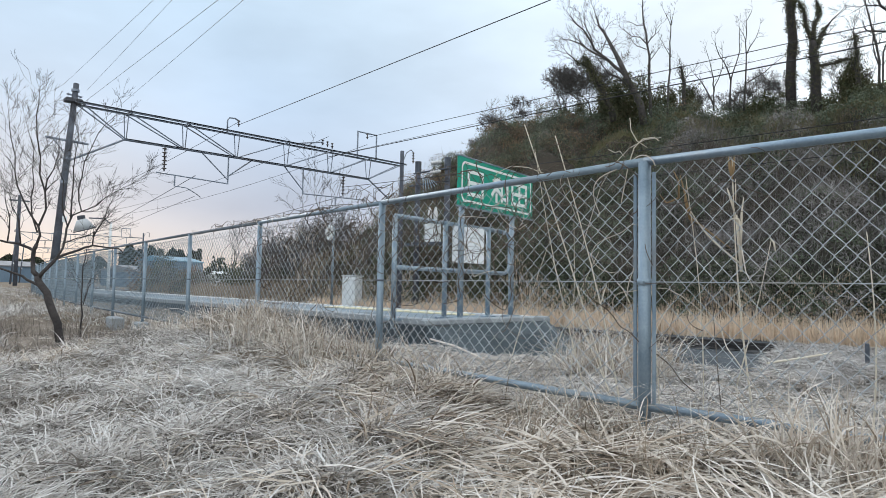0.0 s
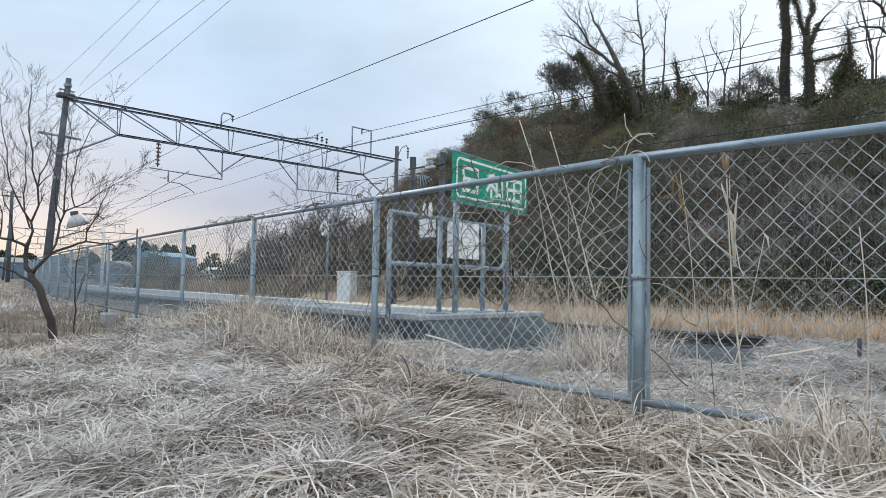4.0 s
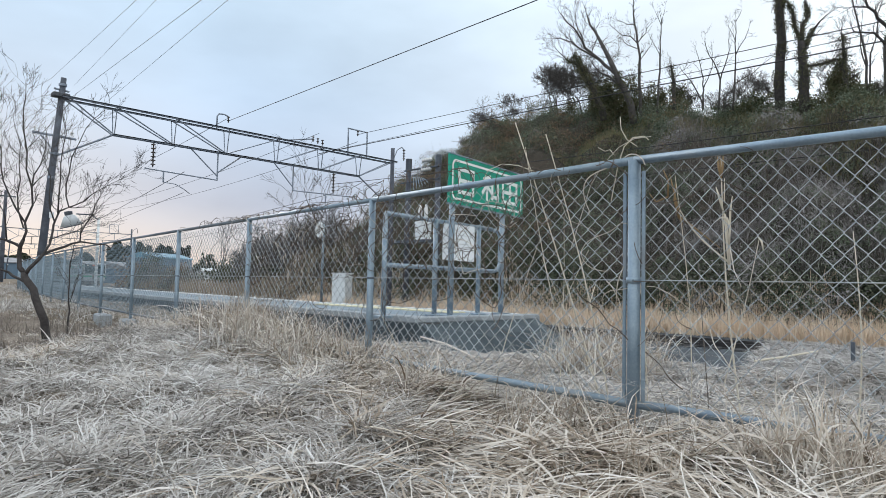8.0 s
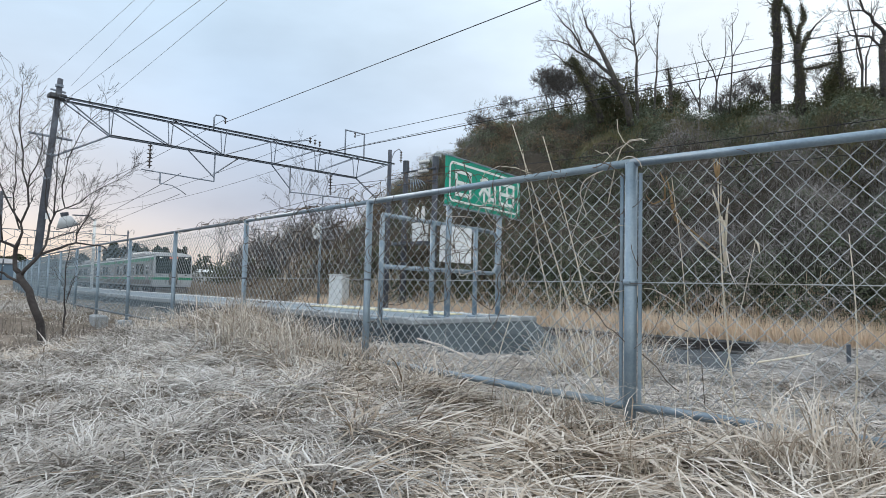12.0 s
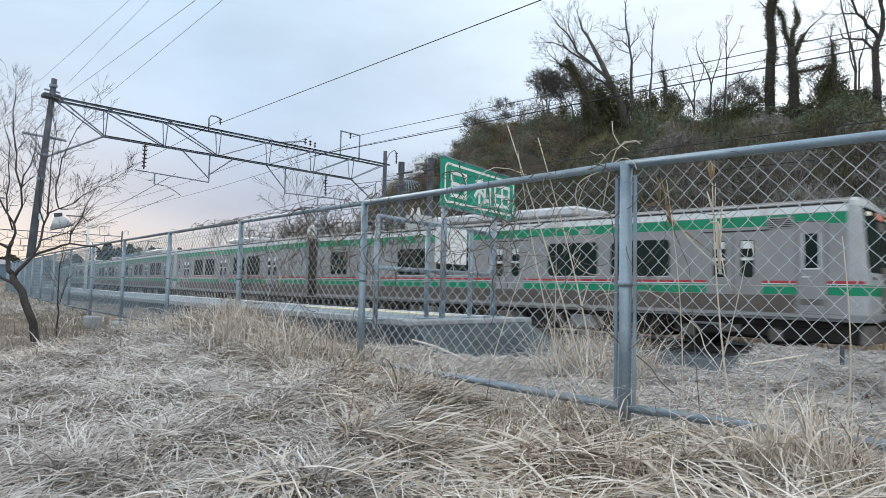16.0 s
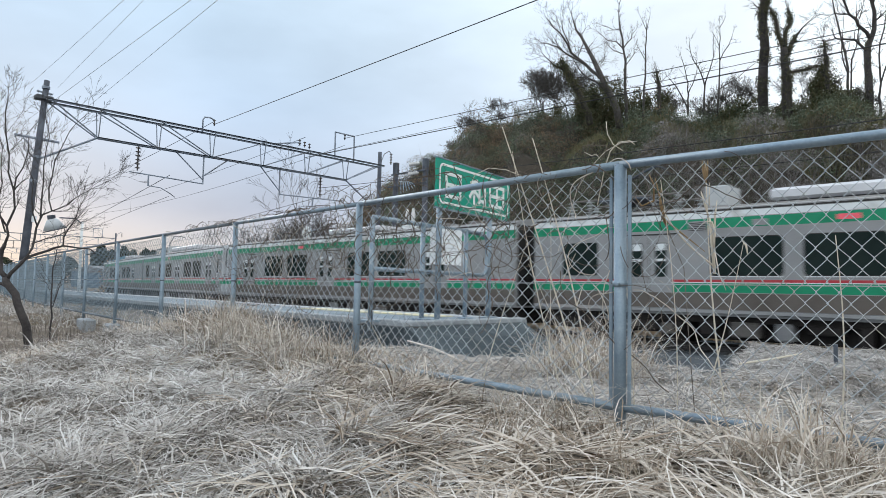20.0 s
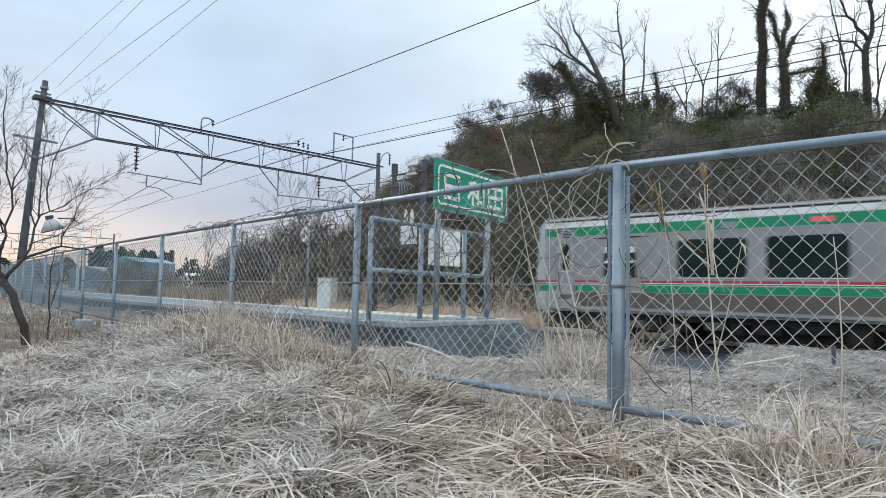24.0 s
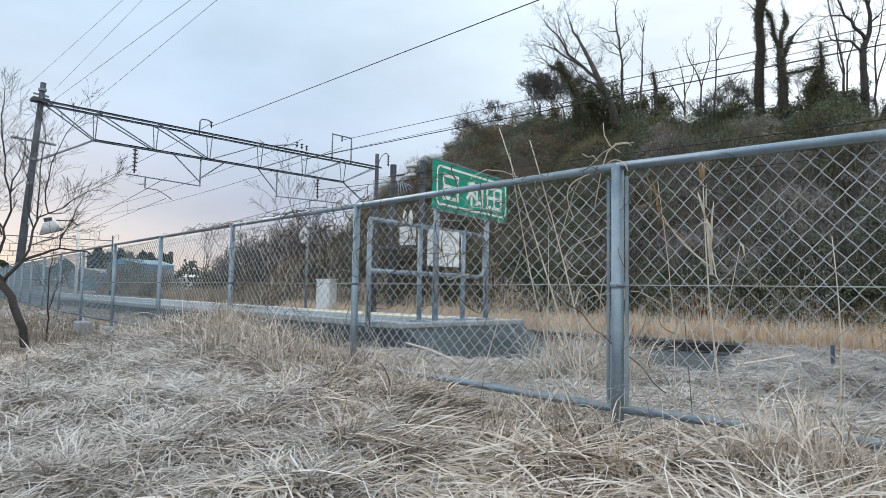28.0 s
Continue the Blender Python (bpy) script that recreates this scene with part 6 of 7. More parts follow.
build_shaped("small crooked bare tree standing by the fence", (-7.905, 2.045, 0.59), 75.9, [
        ([(0.001, 0.0), (-0.069, 0.256), (-0.163, 0.497), (-0.242, 0.665), (-0.272, 0.754)], 0.043, 0.034),
        ([(-0.272, 0.754), (-0.322, 0.855), (-0.321, 1.035), (-0.298, 1.096)], 0.028, 0.02),
        ([(-0.256, 0.749), (-0.199, 0.835), (-0.111, 0.953), (0.017, 1.02), (0.149, 1.088), (0.229, 1.117), (0.368, 1.098), (0.482, 1.085), (0.524, 1.035), (0.456, 1.026)], 0.02, 0.004),
        ([(-0.241, 0.647), (-0.381, 0.722), (-0.509, 0.79), (-0.657, 0.844)], 0.016, 0.01),
        ([(-0.32, 1.023), (-0.449, 1.089), (-0.573, 1.112), (-0.721, 1.162)], 0.016, 0.01),
        ([(-0.298, 1.096), (-0.291, 1.278), (-0.247, 1.646), (-0.305, 2.007), (-0.362, 2.459), (-0.348, 2.707)], 0.014, 0.003),
        ([(-0.247, 1.646), (-0.181, 1.898), (-0.146, 2.273)], 0.009, 0.003),
        ([(-0.291, 1.278), (-0.447, 1.568), (-0.535, 1.859), (-0.587, 2.214), (-0.621, 2.51)], 0.01, 0.003),
        ([(-0.299, 1.217), (-0.372, 1.574), (-0.371, 1.877), (-0.431, 2.296)], 0.009, 0.003),
        ([(-0.111, 0.953), (-0.042, 1.17), (0.001, 1.389), (0.103, 1.49), (0.065, 1.737), (0.105, 2.055), (0.228, 2.388), (0.389, 2.572)], 0.013, 0.003),
        ([(0.001, 1.389), (0.009, 1.794), (0.019, 2.17), (0.022, 2.454)], 0.009, 0.003),
        ([(0.103, 1.49), (0.237, 1.563), (0.453, 1.741), (0.708, 1.896)], 0.007, 0.002),
        ([(-0.022, 1.295), (-0.088, 1.598), (-0.158, 1.962)], 0.008, 0.003),
        ([(0.229, 1.117), (0.276, 1.314), (0.35, 1.509), (0.401, 1.641)], 0.008, 0.003),
        ([(-0.449, 1.089), (-0.488, 1.385), (-0.573, 1.616)], 0.009, 0.003),
        ([(-0.066, 1.108), (0.197, 1.234), (0.293, 1.283)], 0.007, 0.003),
        ([(-0.573, 1.112), (-0.562, 1.379), (-0.625, 1.671)], 0.009, 0.003)], DARKBARK, (0.17, 3, 2), [], 5, "small_tree", group="saplings by the fence", fine=0.0019, bare=5)
build_shaped("thin upright sapling growing by the fence", (-8.3, 2.3, 0.52), 75.0, [
        ([(0, 0), (0.02, 0.4), (0.0, 0.85), (0.03, 1.15)], 0.011, 0.004), ([(0.02, 0.5), (0.08, 0.75)], 0.005, 0.003)], DARKBARK, (0.16, 2, 1), [], 6, "small_tree", group="saplings by the fence", fine=0.0025)


def build_reeds():
    """Tall dry stalks standing in and behind the fence."""
    stalks = [((-1.75, 3.0, 0.6), (-2.06, 2.59, 2.15), 0, 0.007), ((-1.72, 3.0, 0.6), (-1.94, 2.69, 2.09), 1, 0.007), ((-1.9, 3.0, 0.6), (-2.1, 2.73, 2.05), 2, 0.005),
              ((-2.52, 2.94, 0.6), (-2.26, 3.1, 1.61), 0, 0.004), ((-2.03, 2.95, 0.6), (-1.98, 2.92, 1.69), 0, 0.004), ((-1.045, 2.93, 0.6), (-1.124, 2.86, 1.89), 0, 0.007), ((-1.13, 2.9, 0.9), (-0.965, 2.86, 1.54), 0, 0.004),
              ((-0.65, 2.92, 0.6), (-0.63, 2.88, 1.55), 0, 0.006), ((-1.1, 2.9, 1.43), (-1.26, 2.74, 1.67), 0, 0.006), ((-3.3, 3.15, 0.6), (-3.6, 2.87, 1.32), 1, 0.004),
              ((-1.45, 2.85, 0.6), (-1.5, 2.75, 1.8), 2, 0.004), ((-2.3, 3.0, 0.6), (-1.75, 2.8, 1.5), 0, 0.004), ((-1.55, 2.75, 0.6), (-2.0, 2.75, 1.45), 0, 0.0035), ((-1.2, 2.72, 0.6), (-1.24, 2.66, 1.8), 2, 0.004)]
    for k, (p, q, leaves, r) in enumerate(stalks):
        p, q = Vector(p), Vector(q)
        t = thing("reed_stalk", "tall dry straw-coloured stalk beside the fence", "reed", pose(*p), "dry stalks by the fence")
        n, d = 7, q - p
        bow = Vector((0.03 * math.sin(k * 2.1), 0.02 * math.cos(k), 0))
        path = [d * (i / n) + bow * math.sin(math.pi * i / n) for i in range(n + 1)]
        part("stem", Form().tube(path, [0.78 * r * (1 - 0.6 * i / n) for i in range(n + 1)], 6), PALESTRAW, t, smooth=True)
        for j in range(leaves):
            m = path[3 + j % 4]
            a = 0.7 + 2.2 * (j % 2) + rng.normal(0, 0.3)
            v, w = ribbons(np.array([m[:]]), np.array([a]), np.array([0.14 + 0.1 * rng.random()]), np.array([1.25]), np.array([0.4 + 1.4 * (j % 3) / 2]), np.array([0.008]), 6, np.array([0.5]), 0.15)
            part("leaf", array_mesh("leaf", v, w, PALESTRAW), None, t, "curled pale dry leaf")


build_reeds()


def build_dry_weed():
    """A broken rust-brown weed and torn pale leaves hanging behind the fence."""
    t = thing("dry_weed", "broken rust-brown dry weed leaning behind the fence", "weed", pose(-1.16, 2.72, 0.7))
    def at(path):
        return [(x + 1.16, y - 2.72, z - 0.7) for x, y, z in path]
    part("stem", Form().tube(at([(-1.12, 2.74, 0.7), (-1.15, 2.73, 1.15), (-1.164, 2.72, 1.42), (-1.237, 2.72, 1.592), (-1.3, 2.72, 1.72), (-1.344, 2.7, 1.858)]), [0.0022, 0.0022, 0.0022, 0.003, 0.0028, 0.002], 6), TWIGS, t, "thin grey-brown stem", smooth=True)
    for k, path in enumerate(([(-1.237, 2.72, 1.592), (-1.269, 2.71, 1.742), (-1.284, 2.7, 1.819)], [(-1.262, 2.72, 1.643), (-1.2, 2.73, 1.59), (-1.082, 2.74, 1.49)], [(-1.3, 2.72, 1.72), (-1.352, 2.71, 1.7), (-1.379, 2.7, 1.74)],
                              [(-1.25, 2.72, 1.62), (-1.262, 2.7, 1.7), (-1.25, 2.69, 1.78)], [(-1.3, 2.72, 1.72), (-1.29, 2.7, 1.79), (-1.31, 2.69, 1.84)])):
        part("sprig", Form().tube(at(path), [0.0045, 0.004, 0.0015], 5), WEEDBROWN, t, smooth=True)
    t = thing("torn_leaf", "torn pale dry leaves and brown tuft hanging on a reed", "leaf", pose(-1.1, 2.86, 1.6), "dry stalks by the fence")

    def blade(name, path, radii, mat, label=""):
        part(name, Form().tube([(x, y - 2.86, z) for x, y, z in path], radii, 6), mat, t, label, smooth=True)
    blade("leaf_blade", [(0.01, 2.86, -0.1), (0.017, 2.855, 0.053), (0.028, 2.85, 0.12)], [0.004, 0.005, 0.0015], PALESTRAW)
    blade("leaf_blade", [(-0.005, 2.86, 0.02), (-0.03, 2.855, 0.12), (-0.042, 2.85, 0.165)], [0.003, 0.006, 0.002], PALESTRAW)
    blade("leaf_blade", [(-0.05, 2.85, 0.01), (-0.02, 2.85, 0.03), (0.005, 2.85, 0.025), (0.018, 2.85, -0.02), (0.012, 2.85, -0.09)], [0.0015, 0.003, 0.005, 0.005, 0.002], PALESTRAW)
    blade("leaf_blade", [(-0.01, 2.86, 0.1), (-0.005, 2.85, 0.2)], [0.0035, 0.0015], PALESTRAW)
    blade("leaf_blade", [(0.012, 2.86, -0.09), (0.03, 2.86, -0.2), (0.06, 2.86, -0.27)], [0.003, 0.0025, 0.0015], STRAW)
    blade("sheath", [(-0.008, 2.86, 0.045), (0.002, 2.865, -0.08), (0.006, 2.875, -0.2)], [0.005, 0.0085, 0.0065], PALESTRAW, "pale split leaf sheath")
    for a in (-0.012, 0.0, 0.013):
        blade("tuft", [(-0.024, 2.86, 0.2), (-0.026 + a * 0.7, 2.86, 0.25), (-0.028 + a, 2.86, 0.3)], [0.003, 0.005, 0.002], WEEDBROWN, "rust-brown seed tuft")
    t = thing("torn_leaf", "small pale dry leaf on a thin reed", "leaf", pose(-0.965, 2.86, 1.54), "dry stalks by the fence")
    blade("leaf_blade", [(-0.005, 2.855, 0.0), (0.012, 2.85, -0.02), (0.018, 2.85, -0.06)], [0.002, 0.005, 0.002], PALESTRAW)


WEEDBROWN = foliage("rust_weed", ((0.2, 0.125, 0.06), (0.28, 0.19, 0.1), (0.36, 0.26, 0.16)), 0.7, 0.05)
build_dry_weed()


def build_vines():
    """Bare creepers woven into the fence and over its top rail."""
    rs = random.Random(12)
    t = thing("dry_vines", "thin bare vines tangled over the fence and its top rail", "vine")
    for k in range(180):
        x = rs.choice((rs.uniform(-5.4, -1.1), rs.uniform(-3.4, -1.2), rs.uniform(-7, -3.4), rs.uniform(-5.6, -3.3)))
        y, z = float(fence_y(x)) + rs.uniform(-0.02, 0.03), rs.uniform(1.3, 1.86)
        a = rs.uniform(0, 6.28)
        path = [(x, y, z)]
        bend, off = rs.gauss(0, 0.1), rs.uniform(0, 6)
        for i in range(rs.randint(14, 32)):
            bend = 0.8 * bend + rs.gauss(0, 0.12)
            a += bend
            x += math.cos(a) * 0.024
            z = max(0.8, min(1.89 if x < -3.6 else 1.96, z + math.sin(a) * 0.024))
            y = float(fence_y(x)) + 0.03 * math.sin(i * 0.5 + off)
            path.append((x, y, z))
        part("vine", Form().tube(path, rs.uniform(0.001, 0.0024), 4), VINE if rs.random() < 0.8 else STRAW, t)
    for k in range(80):
        x, z, a = rs.uniform(-3.9, -1.95), rs.uniform(1.45, 1.9), rs.uniform(0, 6.28)
        bend, path = rs.gauss(0, 0.12), []
        for i in range(rs.randint(12, 30)):
            bend = 0.75 * bend + rs.gauss(0, 0.16)
            a += bend
            x += math.cos(a) * 0.022
            z = max(1.2, min(2.0, z + math.sin(a) * 0.022))
            path.append((x, float(fence_y(x)) - 0.01 + 0.03 * math.sin(i * 0.6 + k), z))
        part("vine", Form().tube(path, rs.uniform(0.0012, 0.0028), 4), VINE, t)
    # creepers lying along the top rail
    for k in range(20):
        x = rs.uniform(-6.5, -1.0)
        path, up = [], rs.uniform(0.01, 0.06)
        for i in range(10):
            x -= 0.05
            path.append((x, float(fence_y(x)) + 0.03 * math.cos(i * 0.9 + k), FTOP + up * abs(math.sin(i * 0.5 + k)) + 0.015 * math.sin(i * 1.7 + k)))
        part("vine", Form().tube(path, rs.uniform(0.0012, 0.003), 4), VINE, t)
    part("vine", Form().tube([(-1.72, 2.6, 1.5), (-1.6, 2.57, 1.78), (-1.52, 2.55, 1.87), (-1.44, 2.54, 1.93), (-1.36, 2.53, 1.955), (-1.28, 2.52, 1.95)], 0.0016, 5), STRAW, t)
    part("fallen_cane", Form().tube([(-1.95, 5.65, 0.74), (-1.89, 6.3, 0.745), (-1.82, 6.92, 0.76)], 0.009, 6), PALESTRAW, t)
    part("fallen_cane", Form().tube([(-5.0, 4.75, 0.76), (-4.3, 4.4, 0.76), (-3.7, 4.05, 0.74), (-3.2, 3.76, 0.7)], 0.011, 6), STRAW, t)
    # curls standing up over the top rail
    for path, r in (([(-2.348, 2.66, 1.861), (-2.3, 2.66, 1.937), (-2.201, 2.66, 1.962), (-2.087, 2.66, 1.94), (-1.989, 2.66, 1.899)], 0.0022),
                    ([(-1.5, 2.58, 1.7), (-1.454, 2.56, 1.862), (-1.426, 2.56, 1.934), (-1.385, 2.56, 1.967), (-1.332, 2.56, 1.966), (-1.31, 2.56, 1.948)], 0.0024),
                    ([(-1.555, 2.56, 1.946), (-1.52, 2.56, 1.925), (-1.497, 2.56, 1.93), (-1.474, 2.56, 1.902)], 0.0018),
                    ([(-1.447, 2.56, 2.07), (-1.441, 2.56, 2.013), (-1.413, 2.56, 1.963), (-1.364, 2.56, 1.926)], 0.0018)):
        part("curled_vine", Form().tube(path, r, 5), PALESTRAW, t, "pale curled vine", smooth=True)


build_vines()


def build_far_woods():
    n = 26000
    x = rng.uniform(-320, -120, n)
    y = rng.uniform(30, 190, n)
    k = (y > -x * 0.36 + 4) & (y < -x * 0.58 + 8)
    x, y = x[k] * 1.25, y[k] * 1.25
    top = 5.5 + 2.2 * np.sin(np.arctan2(y, -x) * 60) + 1.6 * np.sin(np.arctan2(y, -x) * 143 + 1)
    p = np.column_stack([x, y, rng.uniform(0, 1, len(x)) ** 0.7 * top])
    # a taller stand behind the blue-roofed warehouse
    a = rng.uniform(0.325, 0.445, 17000)
    r = rng.uniform(205, 225, 17000)
    hi = 11.0 + 0.9 * np.sin(a * 190) + 0.8 * np.sin(a * 411 + 1)
    p = np.concatenate([p, np.column_stack([-r, r * a, rng.uniform(0, 1, 17000) ** 0.6 * hi])])
    # low woods along the skyline past the houses
    a = rng.uniform(0.1, 0.34, 12000)
    r = rng.uniform(330, 350, 12000)
    hi = 9.5 + 2.0 * np.sin(a * 70) + 1.6 * np.sin(a * 171 + 1)
    p = np.concatenate([p, np.column_stack([-r, r * a, rng.uniform(0, 1, 12000) ** 0.7 * hi])])
    v, q = leaf_cloud(p, np.tile([0, 0, 0.3], (len(p), 1)), 0.9, flat=1.0)
    tagged(new("far_woods", array_mesh("far_woods", v, q, PINE)), "dark belt of far evergreen woods", "woods", kind="stuff")


build_far_woods()


# ---- the train ----
SILVER = surface("stainless_steel", (0.262, 0.272, 0.282), (0.335, 0.346, 0.356), 1.2, 0.6, 0.1, 0.03, 30, (0.38, 0.365, 0.355), spec=0.2)
LOWER = surface("stainless_corrugated", (0.1, 0.088, 0.078), (0.165, 0.148, 0.134), 1.5, 0.5, 0.3, 0.05, 25, (0.13, 0.11, 0.095))
ROOFM = surface("train_roof", (0.15, 0.147, 0.147), (0.21, 0.208, 0.206), 1.0, 0.7, 0.1, 0.06, 20, (0.2, 0.18, 0.17))
GREENB = surface("green_band", (0.0, 0.22, 0.11), (0.005, 0.29, 0.15), 3, 0.45, 0, 0.0)
REDB = surface("red_band", (0.4, 0.035, 0.05), (0.5, 0.05, 0.065), 3, 0.45, 0, 0.0)
UNDER = surface("underframe_grime", (0.012, 0.011, 0.011), (0.045, 0.04, 0.038), 2, 0.85, 0, 0.2, 30)
GEAR = surface("underfloor_grey", (0.1, 0.095, 0.09), (0.2, 0.19, 0.18), 2, 0.8, 0, 0.1, 30)
BELLOWS = surface("gangway_rubber", (0.022, 0.025, 0.027), (0.045, 0.05, 0.054), 4, 0.8, 0, 0.1)
SEAL = surface("window_seal", (0.02, 0.02, 0.02), (0.04, 0.04, 0.04), 4, 0.6, 0, 0)
CABWHITE = surface("cab_moulding", (0.36, 0.39, 0.42), (0.46, 0.49, 0.52), 2, 0.4, 0, 0.02, 30, (0.4, 0.41, 0.43))
STICKER = surface("faded_blue_sticker", (0.22, 0.26, 0.38), (0.36, 0.34, 0.36), 6, 0.5, 0, 0)
PALEGEAR = surface("underfloor_pale_grey", (0.2, 0.21, 0.225), (0.32, 0.33, 0.34), 2, 0.8, 0, 0.1, 30)
HEADLIGHT = glow("headlight", (1.0, 0.95, 0.82), 0.5)
DISPLAY = glow("display", (0.7, 0.25, 0.18), 0.06)
REDLAMP = glow("side_lamp", (0.8, 0.12, 0.16), 0.12)
HALF = 1.475


def side_profile():
    right = [(-1.41, 0.79), (-HALF, 0.95), (-HALF, 3.36), (-1.43, 3.42), (-1.2, 3.5), (-0.7, 3.57), (0, 3.6)]
    return right + [(-y, z) for y, z in reversed(right[:-1])]


def rounded(w, h, r, n=4):
    out = []
    for cx, cz, s in ((w / 2 - r, h / 2 - r, 0), (-w / 2 + r, h / 2 - r, 90), (-w / 2 + r, -h / 2 + r, 180), (w / 2 - r, -h / 2 + r, 270)):
        for k in range(n + 1):
            a = radians(s + 90 * k / n)
            out.append((cx + r * math.cos(a), cz + r * math.sin(a)))
    return out


def pane(parent, name, x0, x1, z0, z1, side, proud, mat, r=0.08, deep=0.02, label=""):
    f = Form()
    o = [(x + (x0 + x1) / 2, z + (z0 + z1) / 2) for x, z in rounded(x1 - x0, z1 - z0, r)]
    y = side * (HALF + proud)
    f.prism(o, y, y - side * deep, "y")
    return part(name, f, mat, parent, label)


def build_car(cab, gear):
    """One car, origin on the rails at its middle, +x towards the front. cab: 1 front, -1 rear; gear: pantograph car."""
    t = thing("train_car", "stainless train car with green and red bands, dark windows" + (" and pantograph" if gear else ""), "train car", None, "cars of the train")
    x0, x1 = -10.04, 10.04
    if cab > 0:
        x1 = 9.77
    else:
        x0 = -9.77
    prof = side_profile()
    part("body", Form().prism(prof, x0, x1), SILVER, t, "brushed stainless body")
    part("roof", Form().prism([(-1.452, 3.405), (-1.21, 3.505), (-0.7, 3.577), (0, 3.607), (0.7, 3.577), (1.21, 3.505), (1.452, 3.405)], x0 + 0.02, x1 - 0.02), ROOFM, t, "grey dusty roof")
    def spans(rows):
        return rows if cab > 0 else sorted((-b, -a) for a, b in rows)
    for s in (-1, 1):
        def band(name, za, zb, mat, proud, xa=x0, xb=x1, label=""):
            f = Form().box(((xa + xb) / 2, s * (HALF + proud / 2), (za + zb) / 2), (xb - xa, proud, zb - za), 0.001)
            part(name, f, mat, t, label)
        doors = spans([(-7.05, -5.75), (-0.22, 1.08), (6.73, 8.02)])
        band("green_band", 2.93, 3.17, GREENB, 0.004, label="green stripe under the eaves")
        band("gutter", 3.35, 3.385, SEAL, 0.012)
        band("cant_rail", 3.185, 3.335, WHITEP, 0.006, label="pale strip over the green")
        cuts = [x0] + [v for d in doors for v in d] + [x1]
        for a, b in zip(cuts[::2], cuts[1::2]):
            band("red_stripe", 1.61, 1.67, REDB, 0.004, a, b)
            band("white_stripe", 1.588, 1.608, WHITEP, 0.004, a, b)
            band("green_stripe", 1.36, 1.586, GREENB, 0.004, a, b)
        band("lower_panel", 0.95, 1.345, LOWER, 0.003, x0 if cab > 0 else -8.74, 8.74 if cab > 0 else x1, "dull lower body panel")
        band("sill_beam", 0.86, 0.93, SILVER, 0.02)
        for a, b in doors:
            part("door", Form().box(((a + b) / 2, s * (HALF + 0.001), 1.88), (b - a, 0.02, 1.86), 0.004), SILVER, t, "flush sliding door pair")
            part("kick_panel", Form().box(((a + b) / 2, s * (HALF + 0.006), 1.15), (b - a, 0.018, 0.38), 0.003), LOWER, t, "dirty lower door panel")
            for xa in (a + 0.17, b - 0.47):
                pane(t, "door_window", xa, xa + 0.3, 1.74, 2.62, s, 0.014, GLASSD, 0.05, 0.012)
                pane(t, "door_sticker", xa + 0.03, xa + 0.27, 2.42, 2.6, s, 0.018, WHITEP, 0.02, 0.006)
                pane(t, "door_sticker", xa + 0.02, xa + 0.28, 2.14, 2.21, s, 0.018, WHITEP, 0.02, 0.006)
            part("door_gap", Form().box(((a + b) / 2, s * (HALF + 0.012), 1.88), (0.016, 0.004, 1.84), 0.001), SEAL, t)
            part("door_rail", Form().box(((a + b) / 2, s * (HALF + 0.012), 2.84), (b - a + 0.3, 0.012, 0.03), 0.002), SEAL, t)
        for a, b in ([(8.17, 8.67), (-5.32, -4.9)] if cab > 0 else [(-9.27, -8.82)]):
            for k in range(5):
                part("vent_slat", Form().box(((a + b) / 2, s * (HALF + 0.011), 2.9 + k * 0.045), (b - a, 0.014, 0.016), 0.002), SEAL, t)
            part("vent_panel", Form().box(((a + b) / 2, s * (HALF + 0.003), 2.99), (b - a + 0.06, 0.009, 0.27), 0.002), SILVER, t)
        for a, b in spans([(-4.79, -3.17), (-2.72, -1.15), (2.0, 3.64), (4.1, 5.76)]):
            pane(t, "window_seal", a - 0.02, b + 0.02, 1.75, 2.71, s, 0.006, SEAL, 0.12, 0.012)
            part("window_sill", Form().box(((a + b) / 2, s * (HALF + 0.006), 1.745), (b - a, 0.014, 0.02), 0.002), WHITEP, t)
            pane(t, "window", a, b, 1.775, 2.69, s, 0.010, GLASSD, 0.11, 0.012, "dark tinted window")
        for a, b in [(-9.04, -7.91)] if cab > 0 else []:
            pane(t, "window", a, b, 1.775, 2.69, s, 0.010, GLASSD, 0.07, 0.012, "dark tinted window")
        # crew door next to the cab
        c = 9.07 * cab
        part("crew_door", Form().box((c, s * (HALF + 0.004), 2.0), (0.6, 0.02, 2.0), 0.004), SILVER, t, "narrow crew door")
        pane(t, "crew_window", c - 0.15, c + 0.15, 1.95, 2.72, s, 0.017, GLASSD, 0.03, 0.012)
        part("window_frame", Form().box((c, s * (HALF + 0.0155), 1.935), (0.36, 0.007, 0.03), 0.002).box((c - 0.165, s * (HALF + 0.0155), 2.33), (0.03, 0.007, 0.8), 0.002).box((c + 0.165, s * (HALF + 0.0155), 2.33), (0.03, 0.007, 0.8), 0.002), WHITEP, t, "pale frame of the crew window")
        part("door_seam", Form().box((c - 0.3, s * (HALF + 0.0155), 2.0), (0.014, 0.006, 1.98), 0.001).box((c + 0.3, s * (HALF + 0.0155), 2.0), (0.014, 0.006, 1.98), 0.001).box((c, s * (HALF + 0.0155), 2.985), (0.6, 0.006, 0.014), 0.001), SEAL, t)
        part("door_handle", Form().box((c - 0.12 * cab, s * (HALF + 0.022), 1.76), (0.14, 0.02, 0.035), 0.006), WHITEP, t, "pale recessed door handle")
        part("step_grille", Form().box((c, s * (HALF + 0.008), 1.2), (0.5, 0.014, 0.14), 0.002), GEAR, t)
        lx = -2.07 if cab > 0 else -2.72
